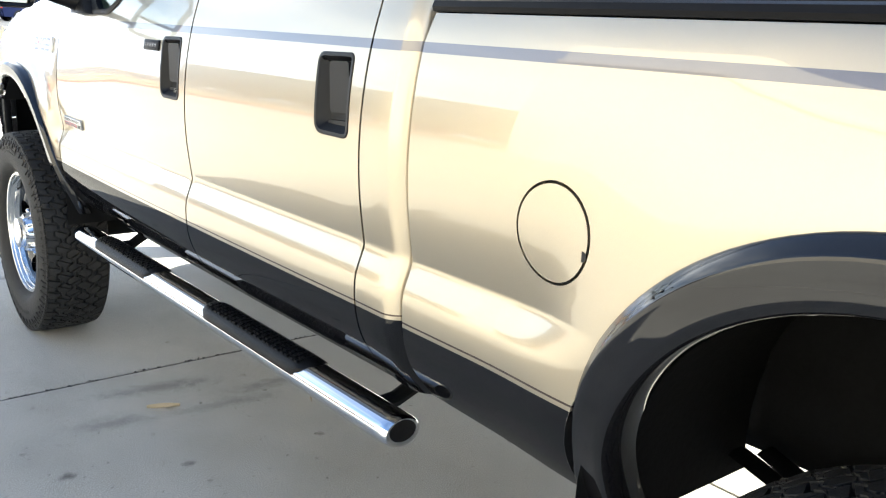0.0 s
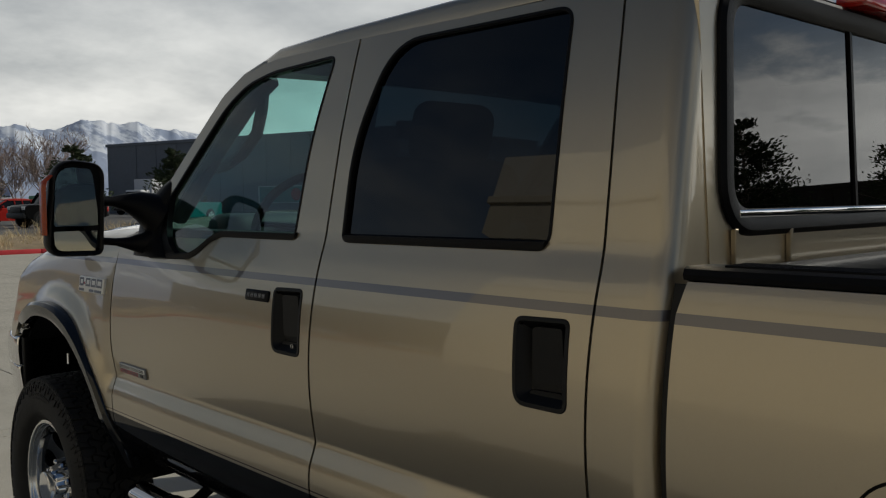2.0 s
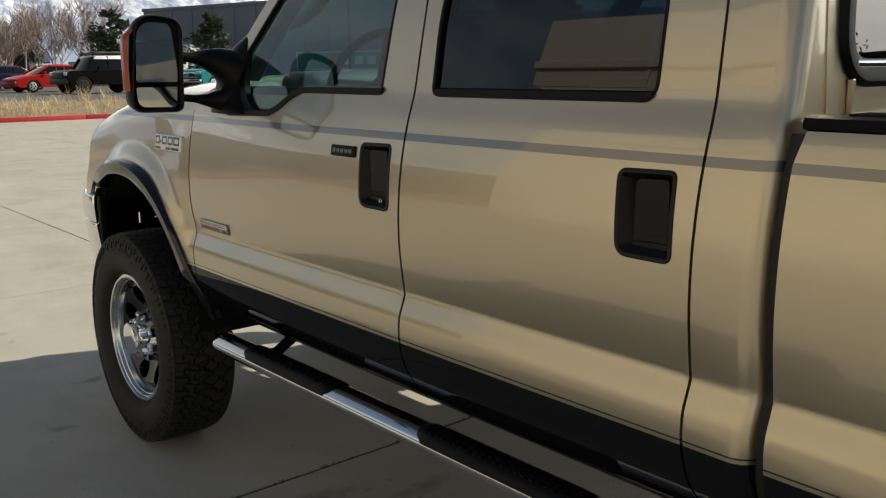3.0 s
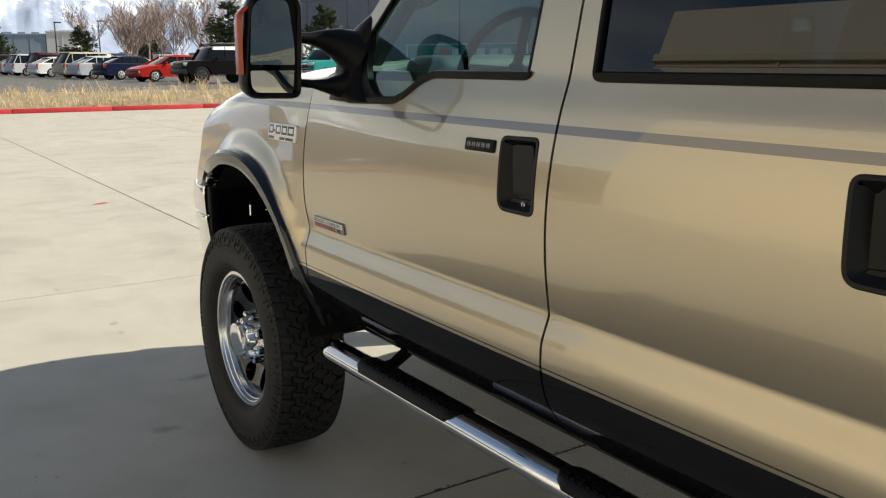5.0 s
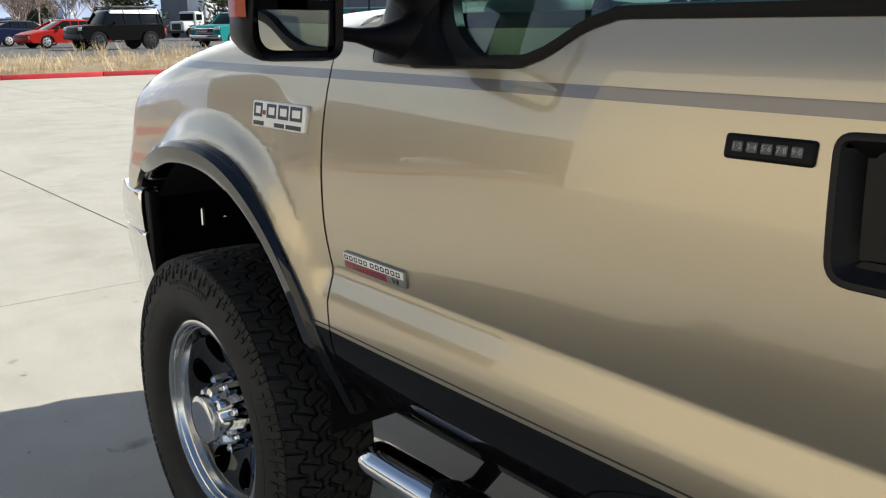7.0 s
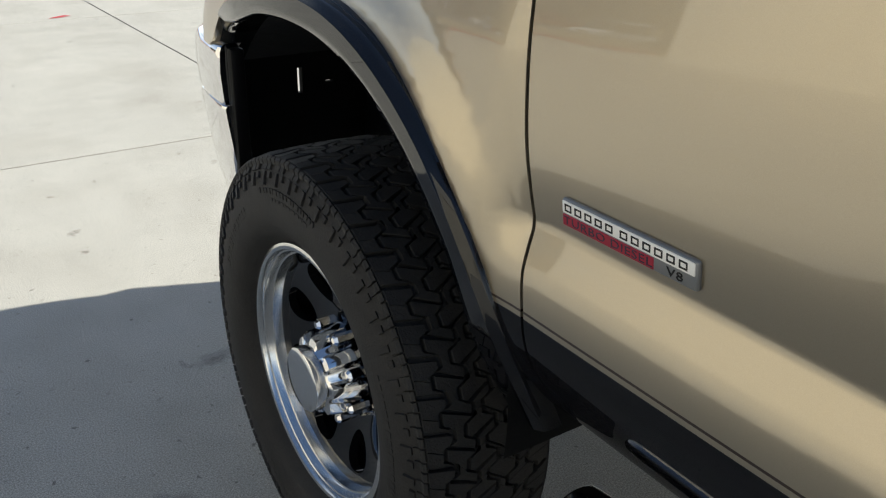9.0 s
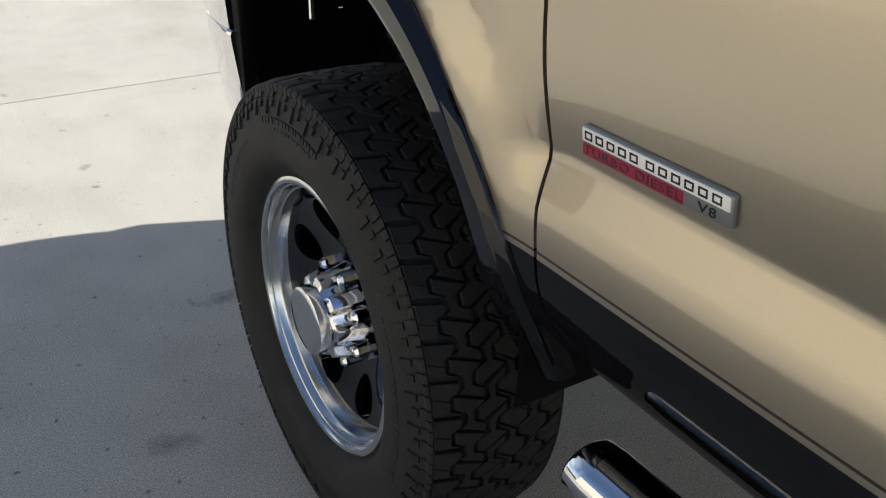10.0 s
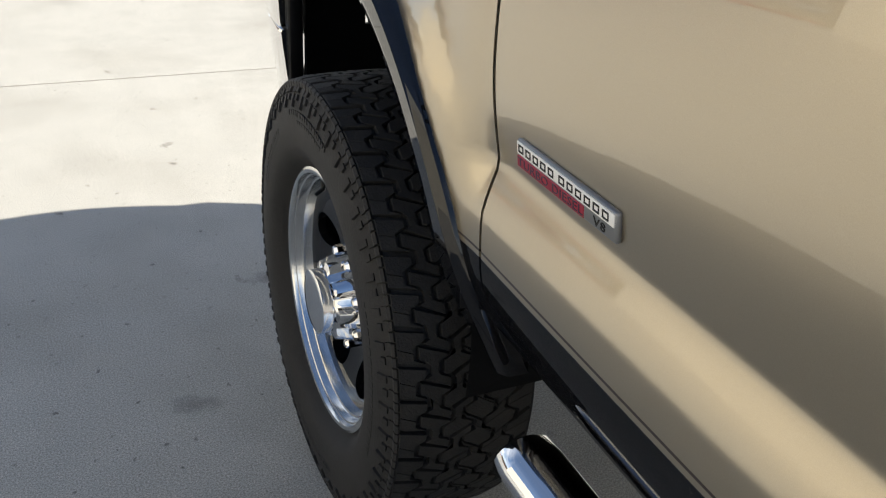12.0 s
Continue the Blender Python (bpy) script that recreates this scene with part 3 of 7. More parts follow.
# the section flattens towards the front: how far it draws in there, by height
front_flat = spline([(0.60, 0.0), (0.95, 0.0), (1.01, 0.0), (1.10, 0.001), (1.20, 0.007), (1.30, 0.013), (1.40, 0.012), (1.50, 0.004), (1.58, 0.0), (2.2, 0.0)])
# the gap between front door and fender
front_gap = spline([(0.66, -0.645), (0.74, -0.636), (0.80, -0.620), (0.90, -0.613), (1.006, -0.603), (1.10, -0.593), (1.20, -0.584), (1.30, -0.575), (1.40, -0.580), (1.49, -0.600), (1.56, -0.635)])


def door_x(y, z):
    return door_profile(z) + 0.010 * ((y + 1.9) / 1.28) ** 2 + front_flat(z) * smooth01((y + 1.45) / 0.85)


# the fender's side stands straighter towards the headlight
nose_flat = spline([(0.60, 0.0), (1.00, 0.0), (1.12, 0.002), (1.22, 0.006), (1.29, 0.005), (1.37, -0.001), (1.45, -0.007), (1.52, -0.010), (1.60, -0.010), (2.2, -0.010)])


def fender_x(y, z):
    drop = 1.56 - fender_top(y)
    zz = z + drop * smooth01((z - 1.0) / 0.35)
    taper = 0.055 * max(0.0, (y + 0.05) / 0.8) ** 2.0 + 3.5 * max(0.0, y - 0.63) ** 2
    k = smooth01((y + 0.600) / 0.085)
    zz = min(zz, 1.56)
    return fender_profile(zz) * (1 - k) + plain_profile(zz) * k + 0.010 + front_flat(zz) + nose_flat(zz) * smooth01((y + 0.53) / 0.30) + taper + blister(y, z)


def bed_x(y, z):
    near = smooth01((0.74 - math.hypot(y - REAR_ARCH[0], z - REAR_ARCH[1])) / 0.19)
    zz = min(z, 1.52)
    return door_profile(zz) * (1 - near) + plain_profile(zz) * near + 0.006 + blister(y, z)


truck = thing("pickup_truck", (XC, -1.9, 0.0), "lifted gold and black crew-cab pickup truck parked on concrete", "pickup truck")
DOOR_BASE = 0.712


def both(name, me, material, label="", sub=None):
    """A panel on the driver's side and its twin; returns the driver's one."""
    a = part(name, me, material, truck, label)
    part(name, mirror_sheet(me), None, truck, label)
    return a


def taller(points):
    """Window and frame outlines, stretched a little above the belt."""
    return [(y, z if z < 1.56 else 1.56 + (z - 1.56) * 1.03) for y, z in points]


# doors
front_outline = [(-0.660, DOOR_BASE)] + [(front_gap(z) - 0.003, z) for z in (0.80, 0.85, 0.90, 0.95, 1.006, 1.05, 1.10, 1.15, 1.20, 1.25, 1.30, 1.35, 1.40, 1.45, 1.49)] + [(-0.640, 1.525), (-0.735, 1.54), (-0.93, 1.715), (-1.19, 1.965), (-1.31, 2.028), (-1.47, 2.052),
                 (-1.893, 2.056), (-1.884, 1.80), (-1.886, 1.50), (-1.887, 0.90), (-1.893, 0.80), (-1.915, DOOR_BASE)]
front_window = rounded([(-1.745, 1.545), (-1.33, 1.545), (-1.17, 1.468), (-0.80, 1.462), (-0.83, 1.56), (-0.985, 1.695), (-1.235, 1.935), (-1.34, 1.992), (-1.48, 2.017), (-1.80, 2.025), (-1.752, 1.79)],
                        [0.02, 0.08, 0.08, 0.01, 0, 0, 0.05, 0.05, 0.05, 0.03, 0.1])
rear_outline = [(-1.923, DOOR_BASE), (-1.901, 0.80), (-1.895, 0.90), (-1.894, 1.50), (-1.892, 1.80), (-1.901, 2.056), (-2.745, 2.045), (-2.753, 1.95), (-2.769, 1.70), (-2.780, 1.50), (-2.780, 0.90), (-2.788, 0.80), (-2.815, DOOR_BASE)]
rear_window = rounded([(-1.962, 1.54), (-1.948, 1.78), (-2.045, 2.028), (-2.625, 2.024), (-2.648, 1.54)], [0.025, 0.1, 0.11, 0.04, 0.04], 7)


front_outline, front_window, rear_outline, rear_window = (taller(p) for p in (front_outline, front_window, rear_outline, rear_window))


def handle_hole(y0):
    return rounded([(y0, 1.408), (y0 - 0.138, 1.411), (y0 - 0.146, 1.236), (y0 - 0.013, 1.237)], [0.022, 0.016, 0.02, 0.03], 5)


FRONT_HANDLE, REAR_HANDLE = -1.700, -2.592
front_door = part("front_door", sheet(front_outline, [front_window, handle_hole(FRONT_HANDLE)], door_x), PAINT, truck, "gold front door with grey stripe and black sill")
rear_door = part("rear_door", sheet(rear_outline, [rear_window, handle_hole(REAR_HANDLE)], door_x), PAINT, truck, "gold rear door with grey stripe and black sill")
front_door_r = part("front_door", mirror_sheet(front_door.data), None, truck)
rear_door_r = part("rear_door", mirror_sheet(rear_door.data), None, truck)


def grow(loop, d):
    """An outline moved outwards by d (inwards if negative)."""
    p = [Vector(q) for q in loop]
    area = sum(a.x * b.y - b.x * a.y for a, b in zip(p, p[1:] + p[:1]))
    sgn = 1 if area > 0 else -1
    out = []
    for i, q in enumerate(p):
        t = (p[(i + 1) % len(p)] - p[i - 1]).normalized()
        out.append(tuple(q + sgn * d * Vector((t.y, -t.x))))
    return out


def trim_ring(loop, fx, inner, outer, x_in, x_out):
    """A rubber frame round an opening: its section runs from inner to outer past the edge."""
    rows = []
    lo = dense(loop, 0.03)
    a, b, c = grow(lo, -inner), grow(lo, -inner * 0.6), grow(lo, outer)
    for l, dx in ((a, x_in), (a, x_out + 0.003), (b, x_out), (c, x_out), (c, x_in * 0.3)):
        rows.append([(fx(y, z) + dx, y, z) for y, z in l])
    return loft(rows, closed=True)


for door, win, g, lab in ((front_door, front_window, FRONT_GLASS, "lightly tinted door window"), (rear_door, rear_window, DARK_GLASS, "dark privacy glass")):
    twin = front_door_r if door is front_door else rear_door_r
    pane = part("window_pane", sheet(win, [], lambda y, z: door_x(y, z) + 0.010, 0.08, 0.06, 0.004), g, door, lab)
    p2 = part("window_pane", mirror_sheet(pane.data), None, twin, lab)
    seal = part("window_seal", trim_ring(win, door_x, 0.007, 0.002, 0.012, -0.002), PLASTIC, door, "black window seal")
    part("window_seal", mirrored(seal.data), None, twin, "black window seal")

# dark seals behind the panel gaps
for zy in ([(z, front_gap(z)) for z in np.linspace(0.72, 1.49, 30)],
           [(0.715, -1.919), (0.80, -1.897), (0.90, -1.891), (1.50, -1.890), (1.80, -1.888), (2.065, -1.897)],
           [(0.715, -2.815), (0.80, -2.790), (0.90, -2.783), (1.50, -2.783), (1.70, -2.772), (1.95, -2.756), (2.055, -2.749)]):
    za, ya = np.array(zy).T
    rows = []
    for z in np.linspace(za[0], za[-1], 60):
        y = float(np.interp(z, za, ya))
        rows.append([(door_x(y, z) + 0.007, y + d, z) for d in (-0.008, 0.008)])
    gs = part("gap_seal", loft(rows), SEAL, truck, "black seal in the panel gap")
    part("gap_seal", mirrored(gs.data), None, truck, "black seal in the panel gap")

# belt trim along the windows' lower edge, down the front window's dip
for door, ys, line in ((front_door, (-1.755, -0.86), ((-1.755, -1.345, -1.285, -1.215, -1.16, -0.86), (1.545, 1.545, 1.528, 1.488, 1.470, 1.462))), (rear_door, (-2.640, -1.970), ((-2.640, -1.970), (1.545, 1.545)))):
    rows = []
    for y in [ys[0], ys[0] + 0.002, ys[0] + 0.006, ys[0] + 0.013, *np.linspace(ys[0] + 0.022, ys[1] - 0.022, 40), ys[1] - 0.013, ys[1] - 0.006, ys[1] - 0.002, ys[1]]:
        e = min(1.0, min(y - ys[0], ys[1] - y) / 0.022)
        k = 0.25 + 0.75 * math.sqrt(max(0.0, 1 - (1 - e) ** 2))
        z = float(np.interp(y, *line))
        rows.append([(door_x(y, z) + dx, y, z + (0.014 + (dz - 0.014) * k)) for dx, dz in ((0.012, 0.014), (-0.005, 0.011), (-0.007, 0.0), (-0.005, -0.008), (0.006, -0.010))])
    part("belt_trim", loft(rows, caps=True), PLASTIC, door, "black belt trim below the window")


def door_handle(door, y0, lock):
    """A recessed bezel with a pull lever, and a lock below it on the front door."""
    hole = dense(handle_hole(y0), 0.012)
    rows = []
    for d, dx in ((0.002, 0.0015), (0.002, -0.001), (0.0, -0.0022), (-0.007, -0.0015), (-0.010, 0.003), (-0.028, 0.024)):
        rows.append([(door_x(y, z) + dx, y, z) for y, z in grow(hole, d)])
    bm = loft(rows, closed=True)
    cy, cz = y0 - 0.072, 1.323
    c = bm.verts.new((door_x(cy, cz) + 0.027, cy, cz))
    n = len(hole)
    bm.verts.ensure_lookup_table()
    last = bm.verts[:][5 * n:6 * n]
    for i in range(n):
        bm.faces.new((last[i], last[(i + 1) % n], c))
    bmesh.ops.recalc_face_normals(bm, faces=bm.faces)
    part("handle_bezel", bm, HANDLE_GREY, door, "recessed black door handle bezel")
    x = door_x(cy, cz)
    lever = rounded([(y0 - 0.052, 1.392), (y0 - 0.126, 1.394), (y0 - 0.131, 1.285), (y0 - 0.055, 1.283)], [0.012, 0.008, 0.008, 0.01])
    part("handle_lever", sheet(lever, [], lambda y, z: x + 0.000 - 0.10 * (y - y0 + 0.05) * 0.2 + 0.006, 0.03, 0.03, 0.03), HANDLE_GREY, door, "black pull lever")
    plate = rounded([(y0 - 0.045, 1.266), (y0 - 0.130, 1.268), (y0 - 0.134, 1.246), (y0 - 0.030, 1.246)], 0.006)
    part("handle_plate", sheet(plate, [], lambda y, z: x + 0.010, 0.03, 0.03, 0.02), HANDLE_GREY, door)
    if lock:
        bm = bmesh.new()
        add_tube(bm, [(x + 0.015, y0 - 0.096, 1.2575), (x + 0.004, y0 - 0.096, 1.2575)], 0.0062, 20)
        part("lock_cylinder", bm, POLISHED, door, "small metal lock cylinder")
        part("key_slot", box((x + 0.0025, y0 - 0.0972, 1.2525), (x + 0.0045, y0 - 0.0948, 1.2625)), SEAL, door)


door_handle(front_door, FRONT_HANDLE, True)
door_handle(rear_door, REAR_HANDLE, False)


def lettering(body, size, place, turn, depth, spread=1.0):
    """Raised letters in the built-in font, as a mesh."""
    cu = bpy.data.curves.new("letters", "FONT")
    cu.body, cu.size, cu.extrude, cu.align_x, cu.align_y, cu.space_character = body, size, depth, "CENTER", "CENTER", 1.08
    cu.resolution_u = 2
    ob = bpy.data.objects.new("letters", cu)
    scene.collection.objects.link(ob)
    bpy.context.view_layer.update()
    me = bpy.data.meshes.new_from_object(ob.evaluated_get(bpy.context.evaluated_depsgraph_get()))
    bpy.data.objects.remove(ob)
    me.transform(place @ turn @ Matrix.Diagonal((spread, 1, 1, 1)))
    me.materials.clear()
    return me


# letters that read from the driver's side run towards -y


def on_side(fx, y, z, out):
    """The pose of a flat mark on the side surface at (y, z), standing off by out."""
    e = 0.02
    n = Vector((-1.0, (fx(y + e, z) - fx(y - e, z)) / (2 * e), (fx(y, z + e) - fx(y, z - e)) / (2 * e))).normalized()
    right = Vector((0, -1, 0))
    right = (right - n * right.dot(n)).normalized()
    up = n.cross(right)
    m = Matrix((right, up, n)).transposed().to_4x4()
    m.translation = Vector((fx(y, z), y, z)) + n * out
    return m


# the keypad above the front handle
km = on_side(door_x, -1.621, 1.381, 0.0)
keypad = part("keypad", box((-0.061, -0.0160, -0.004), (0.061, 0.0160, 0.006), 0.005, 3, km), PLASTIC, front_door, "black keypad with five buttons")
for i, txt in enumerate(("1·2", "3·4", "5·6", "7·8", "9·0")):
    bx = -0.041 + i * 0.0200
    part("keypad_button", box((bx - 0.0075, -0.0065, 0.005), (bx + 0.0075, 0.0065, 0.0072), 0.001, 1, km), DASH, front_door)
    part("button_digits", lettering(txt, 0.0105, km @ Matrix.Translation((bx, 0, 0.0074)), Matrix.Identity(4), 0.0003), KEY_GREY, front_door)


def glyph_bars(m, x0, x1, y0, y1, z, w, kind):
    """A few plain bars that stand for one mark of a maker's badge."""
    bm = bmesh.new()
    ym = (y0 + y1) / 2
    for a, b in (((x0, y0), (x1, y0 + w)), ((x0, y1 - w), (x1, y1)), ((x0, ym - w / 2), (x1, ym + w / 2)))[: 3 if kind else 2]:
        add_box(bm, (a[0], a[1], z), (b[0], b[1], z + 0.0012), 0, 1, m)
    if kind != 2:
        add_box(bm, (x1 - w, y0 + w, z), (x1, y1 - w, z + 0.0011), 0, 1, m)
    if kind != 1:
        add_box(bm, (x0, y0 + w, z), (x0 + w, y1 - w, z + 0.0011), 0, 1, m)
    return bm


# the engine badge on the front door
bmx = on_side(door_x, -0.774, 1.0555, 0.0)
W2, H2 = 0.1085, 0.0185
engine_badge = part("engine_badge", box((-W2, -H2, -0.002), (W2, H2, 0.007), 0.004, 3, bmx), BADGE_GREY, front_door, "grey, white and red engine badge")
part("badge_white_band", box((-W2 + 0.003, 0.0005, 0.006), (W2 - 0.003, H2 - 0.002, 0.0082), 0.0015, 2, bmx), BADGE_WHITE, front_door, "white band")
part("badge_red_band", box((-W2 + 0.003, -H2 + 0.002, 0.006), (W2 - 0.062, -0.001, 0.0079), 0.001, 1, bmx), BADGE_RED, front_door, "red enamel band")
part("badge_print", lettering("TURBO DIESEL", 0.0150, bmx @ Matrix.Translation((-0.029, -0.0088, 0.008)), Matrix.Identity(4), 0.0004, 1.42), BADGE_DARK, front_door)
part("badge_print", lettering("V8", 0.0150, bmx @ Matrix.Translation((W2 - 0.031, -0.0088, 0.0074)), Matrix.Identity(4), 0.0004, 1.4), SEAL, front_door)
for i in range(11):
    x0 = -0.1000 + i * 0.0178 + (0.006 if i > 4 else 0.0)
    part("badge_mark", glyph_bars(bmx, x0, x0 + 0.0118, 0.0040, 0.0138, 0.0078, 0.0019, 0), SEAL, front_door)

# fender
gap = 0.006
fo = [(front_gap(z) + 0.003, z) for z in (0.76, 0.80, 0.85, 0.90, 0.95, 1.006, 1.05, 1.10, 1.15, 1.20, 1.25, 1.30, 1.35, 1.40, 1.45, 1.49)] + [(-0.634, 1.527)]
fo += [(y, fender_top(y) - 0.001) for y in np.linspace(-0.60, 0.69, 30)]
fo += [(0.74, 1.08), (0.73, 1.034), (0.60, 1.030), (0.56, 1.046)]
fo += [(FRONT_ARCH[0] + (0.535 + max(0.0, arch_open(a))) * math.cos(radians(a)), FRONT_ARCH[1] + (0.535 + max(0.0, arch_open(a))) * math.sin(radians(a))) for a in np.linspace(38, 176, 50)]
fo += [(-0.582, 0.69), (-0.636, 0.69)]
front_fender = both("front_fender", sheet(fo, [], fender_x, 0.03, 0.015), PAINT, "gold front fender over the wheel")

fb = on_side(fender_x, -0.398, 1.333, 0.004)
part("fender_badge", box((-0.122, -0.0305, -0.010), (0.122, 0.0305, 0.006), 0.005, 3, fb), SATIN, front_fender, "silver and black fender badge")
for i, (x0, wid) in enumerate(((-0.112, 0.040), (-0.068, 0.012), (-0.050, 0.044), (0.004, 0.046), (0.058, 0.052))):
    if i == 1:
        part("badge_mark", box((x0, -0.001, 0.005), (x0 + wid, 0.009, 0.0075), 0, 1, fb), BADGE_RED, front_fender)
    else:
        part("badge_mark", glyph_bars(fb, x0, x0 + wid, -0.007, 0.025, 0.0055, 0.0075, 0), BADGE_DARK, front_fender)
for x0, x1 in ((-0.112, -0.062), (-0.012, 0.034), (0.042, 0.108)):
    part("badge_mark", box((x0, -0.026, 0.005), (x1, -0.0165, 0.0067), 0, 1, fb), BADGE_DARK, front_fender)


# arch flares
FLARE_X = spline([(0.55, 0.115), (0.63, 0.060), (0.74, 0.004), (0.80, -0.022), (0.86, -0.040), (0.95, -0.055), (1.05, -0.064), (1.15, -0.069), (1.26, -0.070)])


def flare(centre, a0, a1, taper, lift, extra=0.0, deep=0.0, bevel=0.5):
    """A bowed lip round a wheel arch, tucked in towards the sill; it widens where it meets the bumper."""
    cy, cz = centre
    rows = []
    for a in np.linspace(radians(a0), radians(a1), 72):
        row = []
        wide = max(0.0, arch_open(math.degrees(a))) if taper else extra
        zm = cz + 0.515 * math.sin(a) - lift
        ym = cy + (0.515 + wide) * math.cos(a)
        xs = FLARE_X(max(0.551, min(1.259, zm))) + taper * max(0.0, (ym + 0.05) / 0.8) ** 2
        low = deep + 0.028 * smooth01((math.degrees(a) - 148) / 30)
        for r, out in ((R_OUT, 0.045), (R_OUT, 0.024 * bevel), (R_OUT - 0.003 * bevel, 0.019 * bevel), (R_OUT - 0.022 * bevel, 0.0025), (R_OUT - 0.027 * bevel, -0.0005), (R_OUT - 0.033 * bevel, 0.0), (R_IN + 0.022 - low, 0.001), (R_IN + 0.006 - low, 0.004), (R_IN - low, 0.013), (R_IN - 0.002 - low, 0.06), (R_IN + 0.004 - low, 0.09)):
            y, z = cy + (r + wide) * math.cos(a), cz + (r + wide) * math.sin(a)
            row.append((xs + out, y, z))
        rows.append(row)
    return loft(rows, caps=True)


fl = part("arch_flare", flare(FRONT_ARCH, 36, 183, 0.150, 0.0), FLARE, truck, "black plastic wheel arch flare", 50)
part("arch_flare", mirrored(fl.data), None, truck, "black plastic wheel arch flare")
fl = part("arch_flare", flare(REAR_ARCH, -12, 192, 0.0, 0.03, 0.022, 0.034, 1.0), FLARE, truck, "black plastic wheel arch flare", 50)
part("arch_flare", mirrored(fl.data), None, truck, "black plastic wheel arch flare")

# bed side with its filler flap
FUEL = (-3.350, 1.160, 0.0855)
flap_ring = arc(FUEL[0], FUEL[1], FUEL[2], 0, 351, 39)
bo = [(-2.985, 0.735), (-2.962, 0.80), (-2.956, 0.92), (-2.955, 1.44), (-2.968, 1.497), (-5.05, 1.497), (-5.06, 0.80)]
bo += [(-4.57, 0.72)] + arc(*REAR_ARCH, 0.557, 187, -7, 50) + [(-3.40, 0.700)]
bed_side = part("bed_side", sheet(bo, [flap_ring], bed_x, 0.035, 0.016), PAINT, truck, "gold bed side with grey stripe")
part("bed_side", mirror_sheet(sheet(bo, [], bed_x, 0.06, 0.03)), PAINT, truck)
flap = arc(FUEL[0], FUEL[1], FUEL[2] - 0.0052, 0, 351, 39)
part("filler_flap", sheet(flap, [], lambda y, z: bed_x(y, z) - 0.001, 0.02, 0.015, 0.014, 0.012), PAINT, bed_side, "round gold fuel filler flap")
part("filler_cup", sheet(arc(FUEL[0], FUEL[1], 0.1, 0, 351, 39), [], lambda y, z: bed_x(y, z) + 0.017, 0.05, 0.05, 0.0), SEAL, bed_side)
notch = arc(FUEL[0] - 0.0715, FUEL[1] - 0.022, 0.009, 80, 280, 10)
part("finger_notch", sheet(notch, [], lambda y, z: bed_x(y, z) - 0.0014, 0.01, 0.01, 0.0, 0.006), SEAL, bed_side)

# bed rail caps, inner walls, floor and bulkhead
for side in (0, 1):
    rows = []
    for y in np.linspace(-2.962, -5.05, 40):
        x0 = bed_x(y, 1.497)
        rows.append([(x0 + dx, y, 1.497 + dz) for dx, dz in ((0.006, 0.002), (-0.003, 0.003), (-0.006, 0.012), (-0.002, 0.022), (0.008, 0.0265), (0.085, 0.0255), (0.098, 0.019), (0.10, -0.03))])
    cap = loft(rows, caps=True)
    if side:
        for v in cap.verts:
            v.co.x = 2 * XC - v.co.x
    rail = part("bed_rail_cap", cap, PLASTIC, truck, "ribbed black bed rail cap")
    for i in range(7):
        x0 = bed_x(-3.4, 1.497) + 0.012 + i * 0.011
        a, b = (x0, x0 + 0.005) if not side else (2 * XC - x0 - 0.005, 2 * XC - x0)
        part("rail_rib", box((a, -4.9, 1.521), (b, -3.03, 1.5275), 0.0015, 1), PLASTIC, rail)
    xi = 0.125 if not side else 2 * XC - 0.125
    part("bed_wall", box((min(xi, xi + (0.02 if not side else -0.02)), -5.0, 1.26), (max(xi, xi + (0.02 if not side else -0.02)), -2.97, 1.485), 0.004), LINER, truck)
# the unseen floor is raised so that no light leaks in below it
part("bed_floor", box((0.12, -5.0, 1.21), (1.88, -2.97, 1.25), 0.005), LINER, truck, "black sprayed bed liner")
part("bed_bulkhead", box((0.05, -3.005, 0.90), (1.95, -2.968, 1.492), 0.012, 3), PAINT, truck)
part("bulkhead_liner", box((0.11, -3.03, 0.93), (1.89, -3.008, 1.478), 0.006, 2), LINER, truck, "black sprayed bed liner")
part("bulkhead_cap", box((0.108, -3.034, 1.478), (1.892, -2.966, 1.512), 0.010, 3), LINER, truck, "rough black liner over the bed's front rim")
part("tailgate", box((0.06, -5.10, 0.80), (1.94, -5.03, 1.50), 0.02, 3), PAINT, truck)
part("rear_bumper", box((0.05, -5.25, 0.66), (1.95, -5.11, 0.80), 0.03, 3), CHROME, truck)

# cab corner and back wall
BACK = -2.930
rows = []
for z in list(np.linspace(0.70, 1.0, 16)) + list(np.linspace(1.01, 1.04, 4)) + list(np.linspace(1.06, 2.06, 40)):
    row = []
    x0 = door_x(-2.78, z)
    lean = 0.05 * max(0.0, z - 1.5)
    for a in np.linspace(0, 90, 11):
        row.append((x0 + 0.045 * (1 - math.cos(radians(a))) + 0.004 * a / 90, BACK + lean + 0.045 - 0.045 * math.sin(radians(a)), z))
    edge = float(np.interp(z, (0.712, 0.80, 0.90, 1.50, 1.70, 1.95, 2.07), (-2.822, -2.795, -2.7865, -2.7865, -2.7755, -2.7595, -2.750)))
    row = [(x0, edge, z), (x0, edge - 0.0135, z)] + row + [(max(x0 + 0.055, 0.168), BACK + lean + 0.003, z)]
    rows.append([(x0 + 0.018, edge - 0.0005, z)] + row)
corner = part("cab_corner", loft(rows), PAINT, truck, "rounded gold rear cab corner", 60)
part("cab_corner", mirrored(corner.data), None, truck)
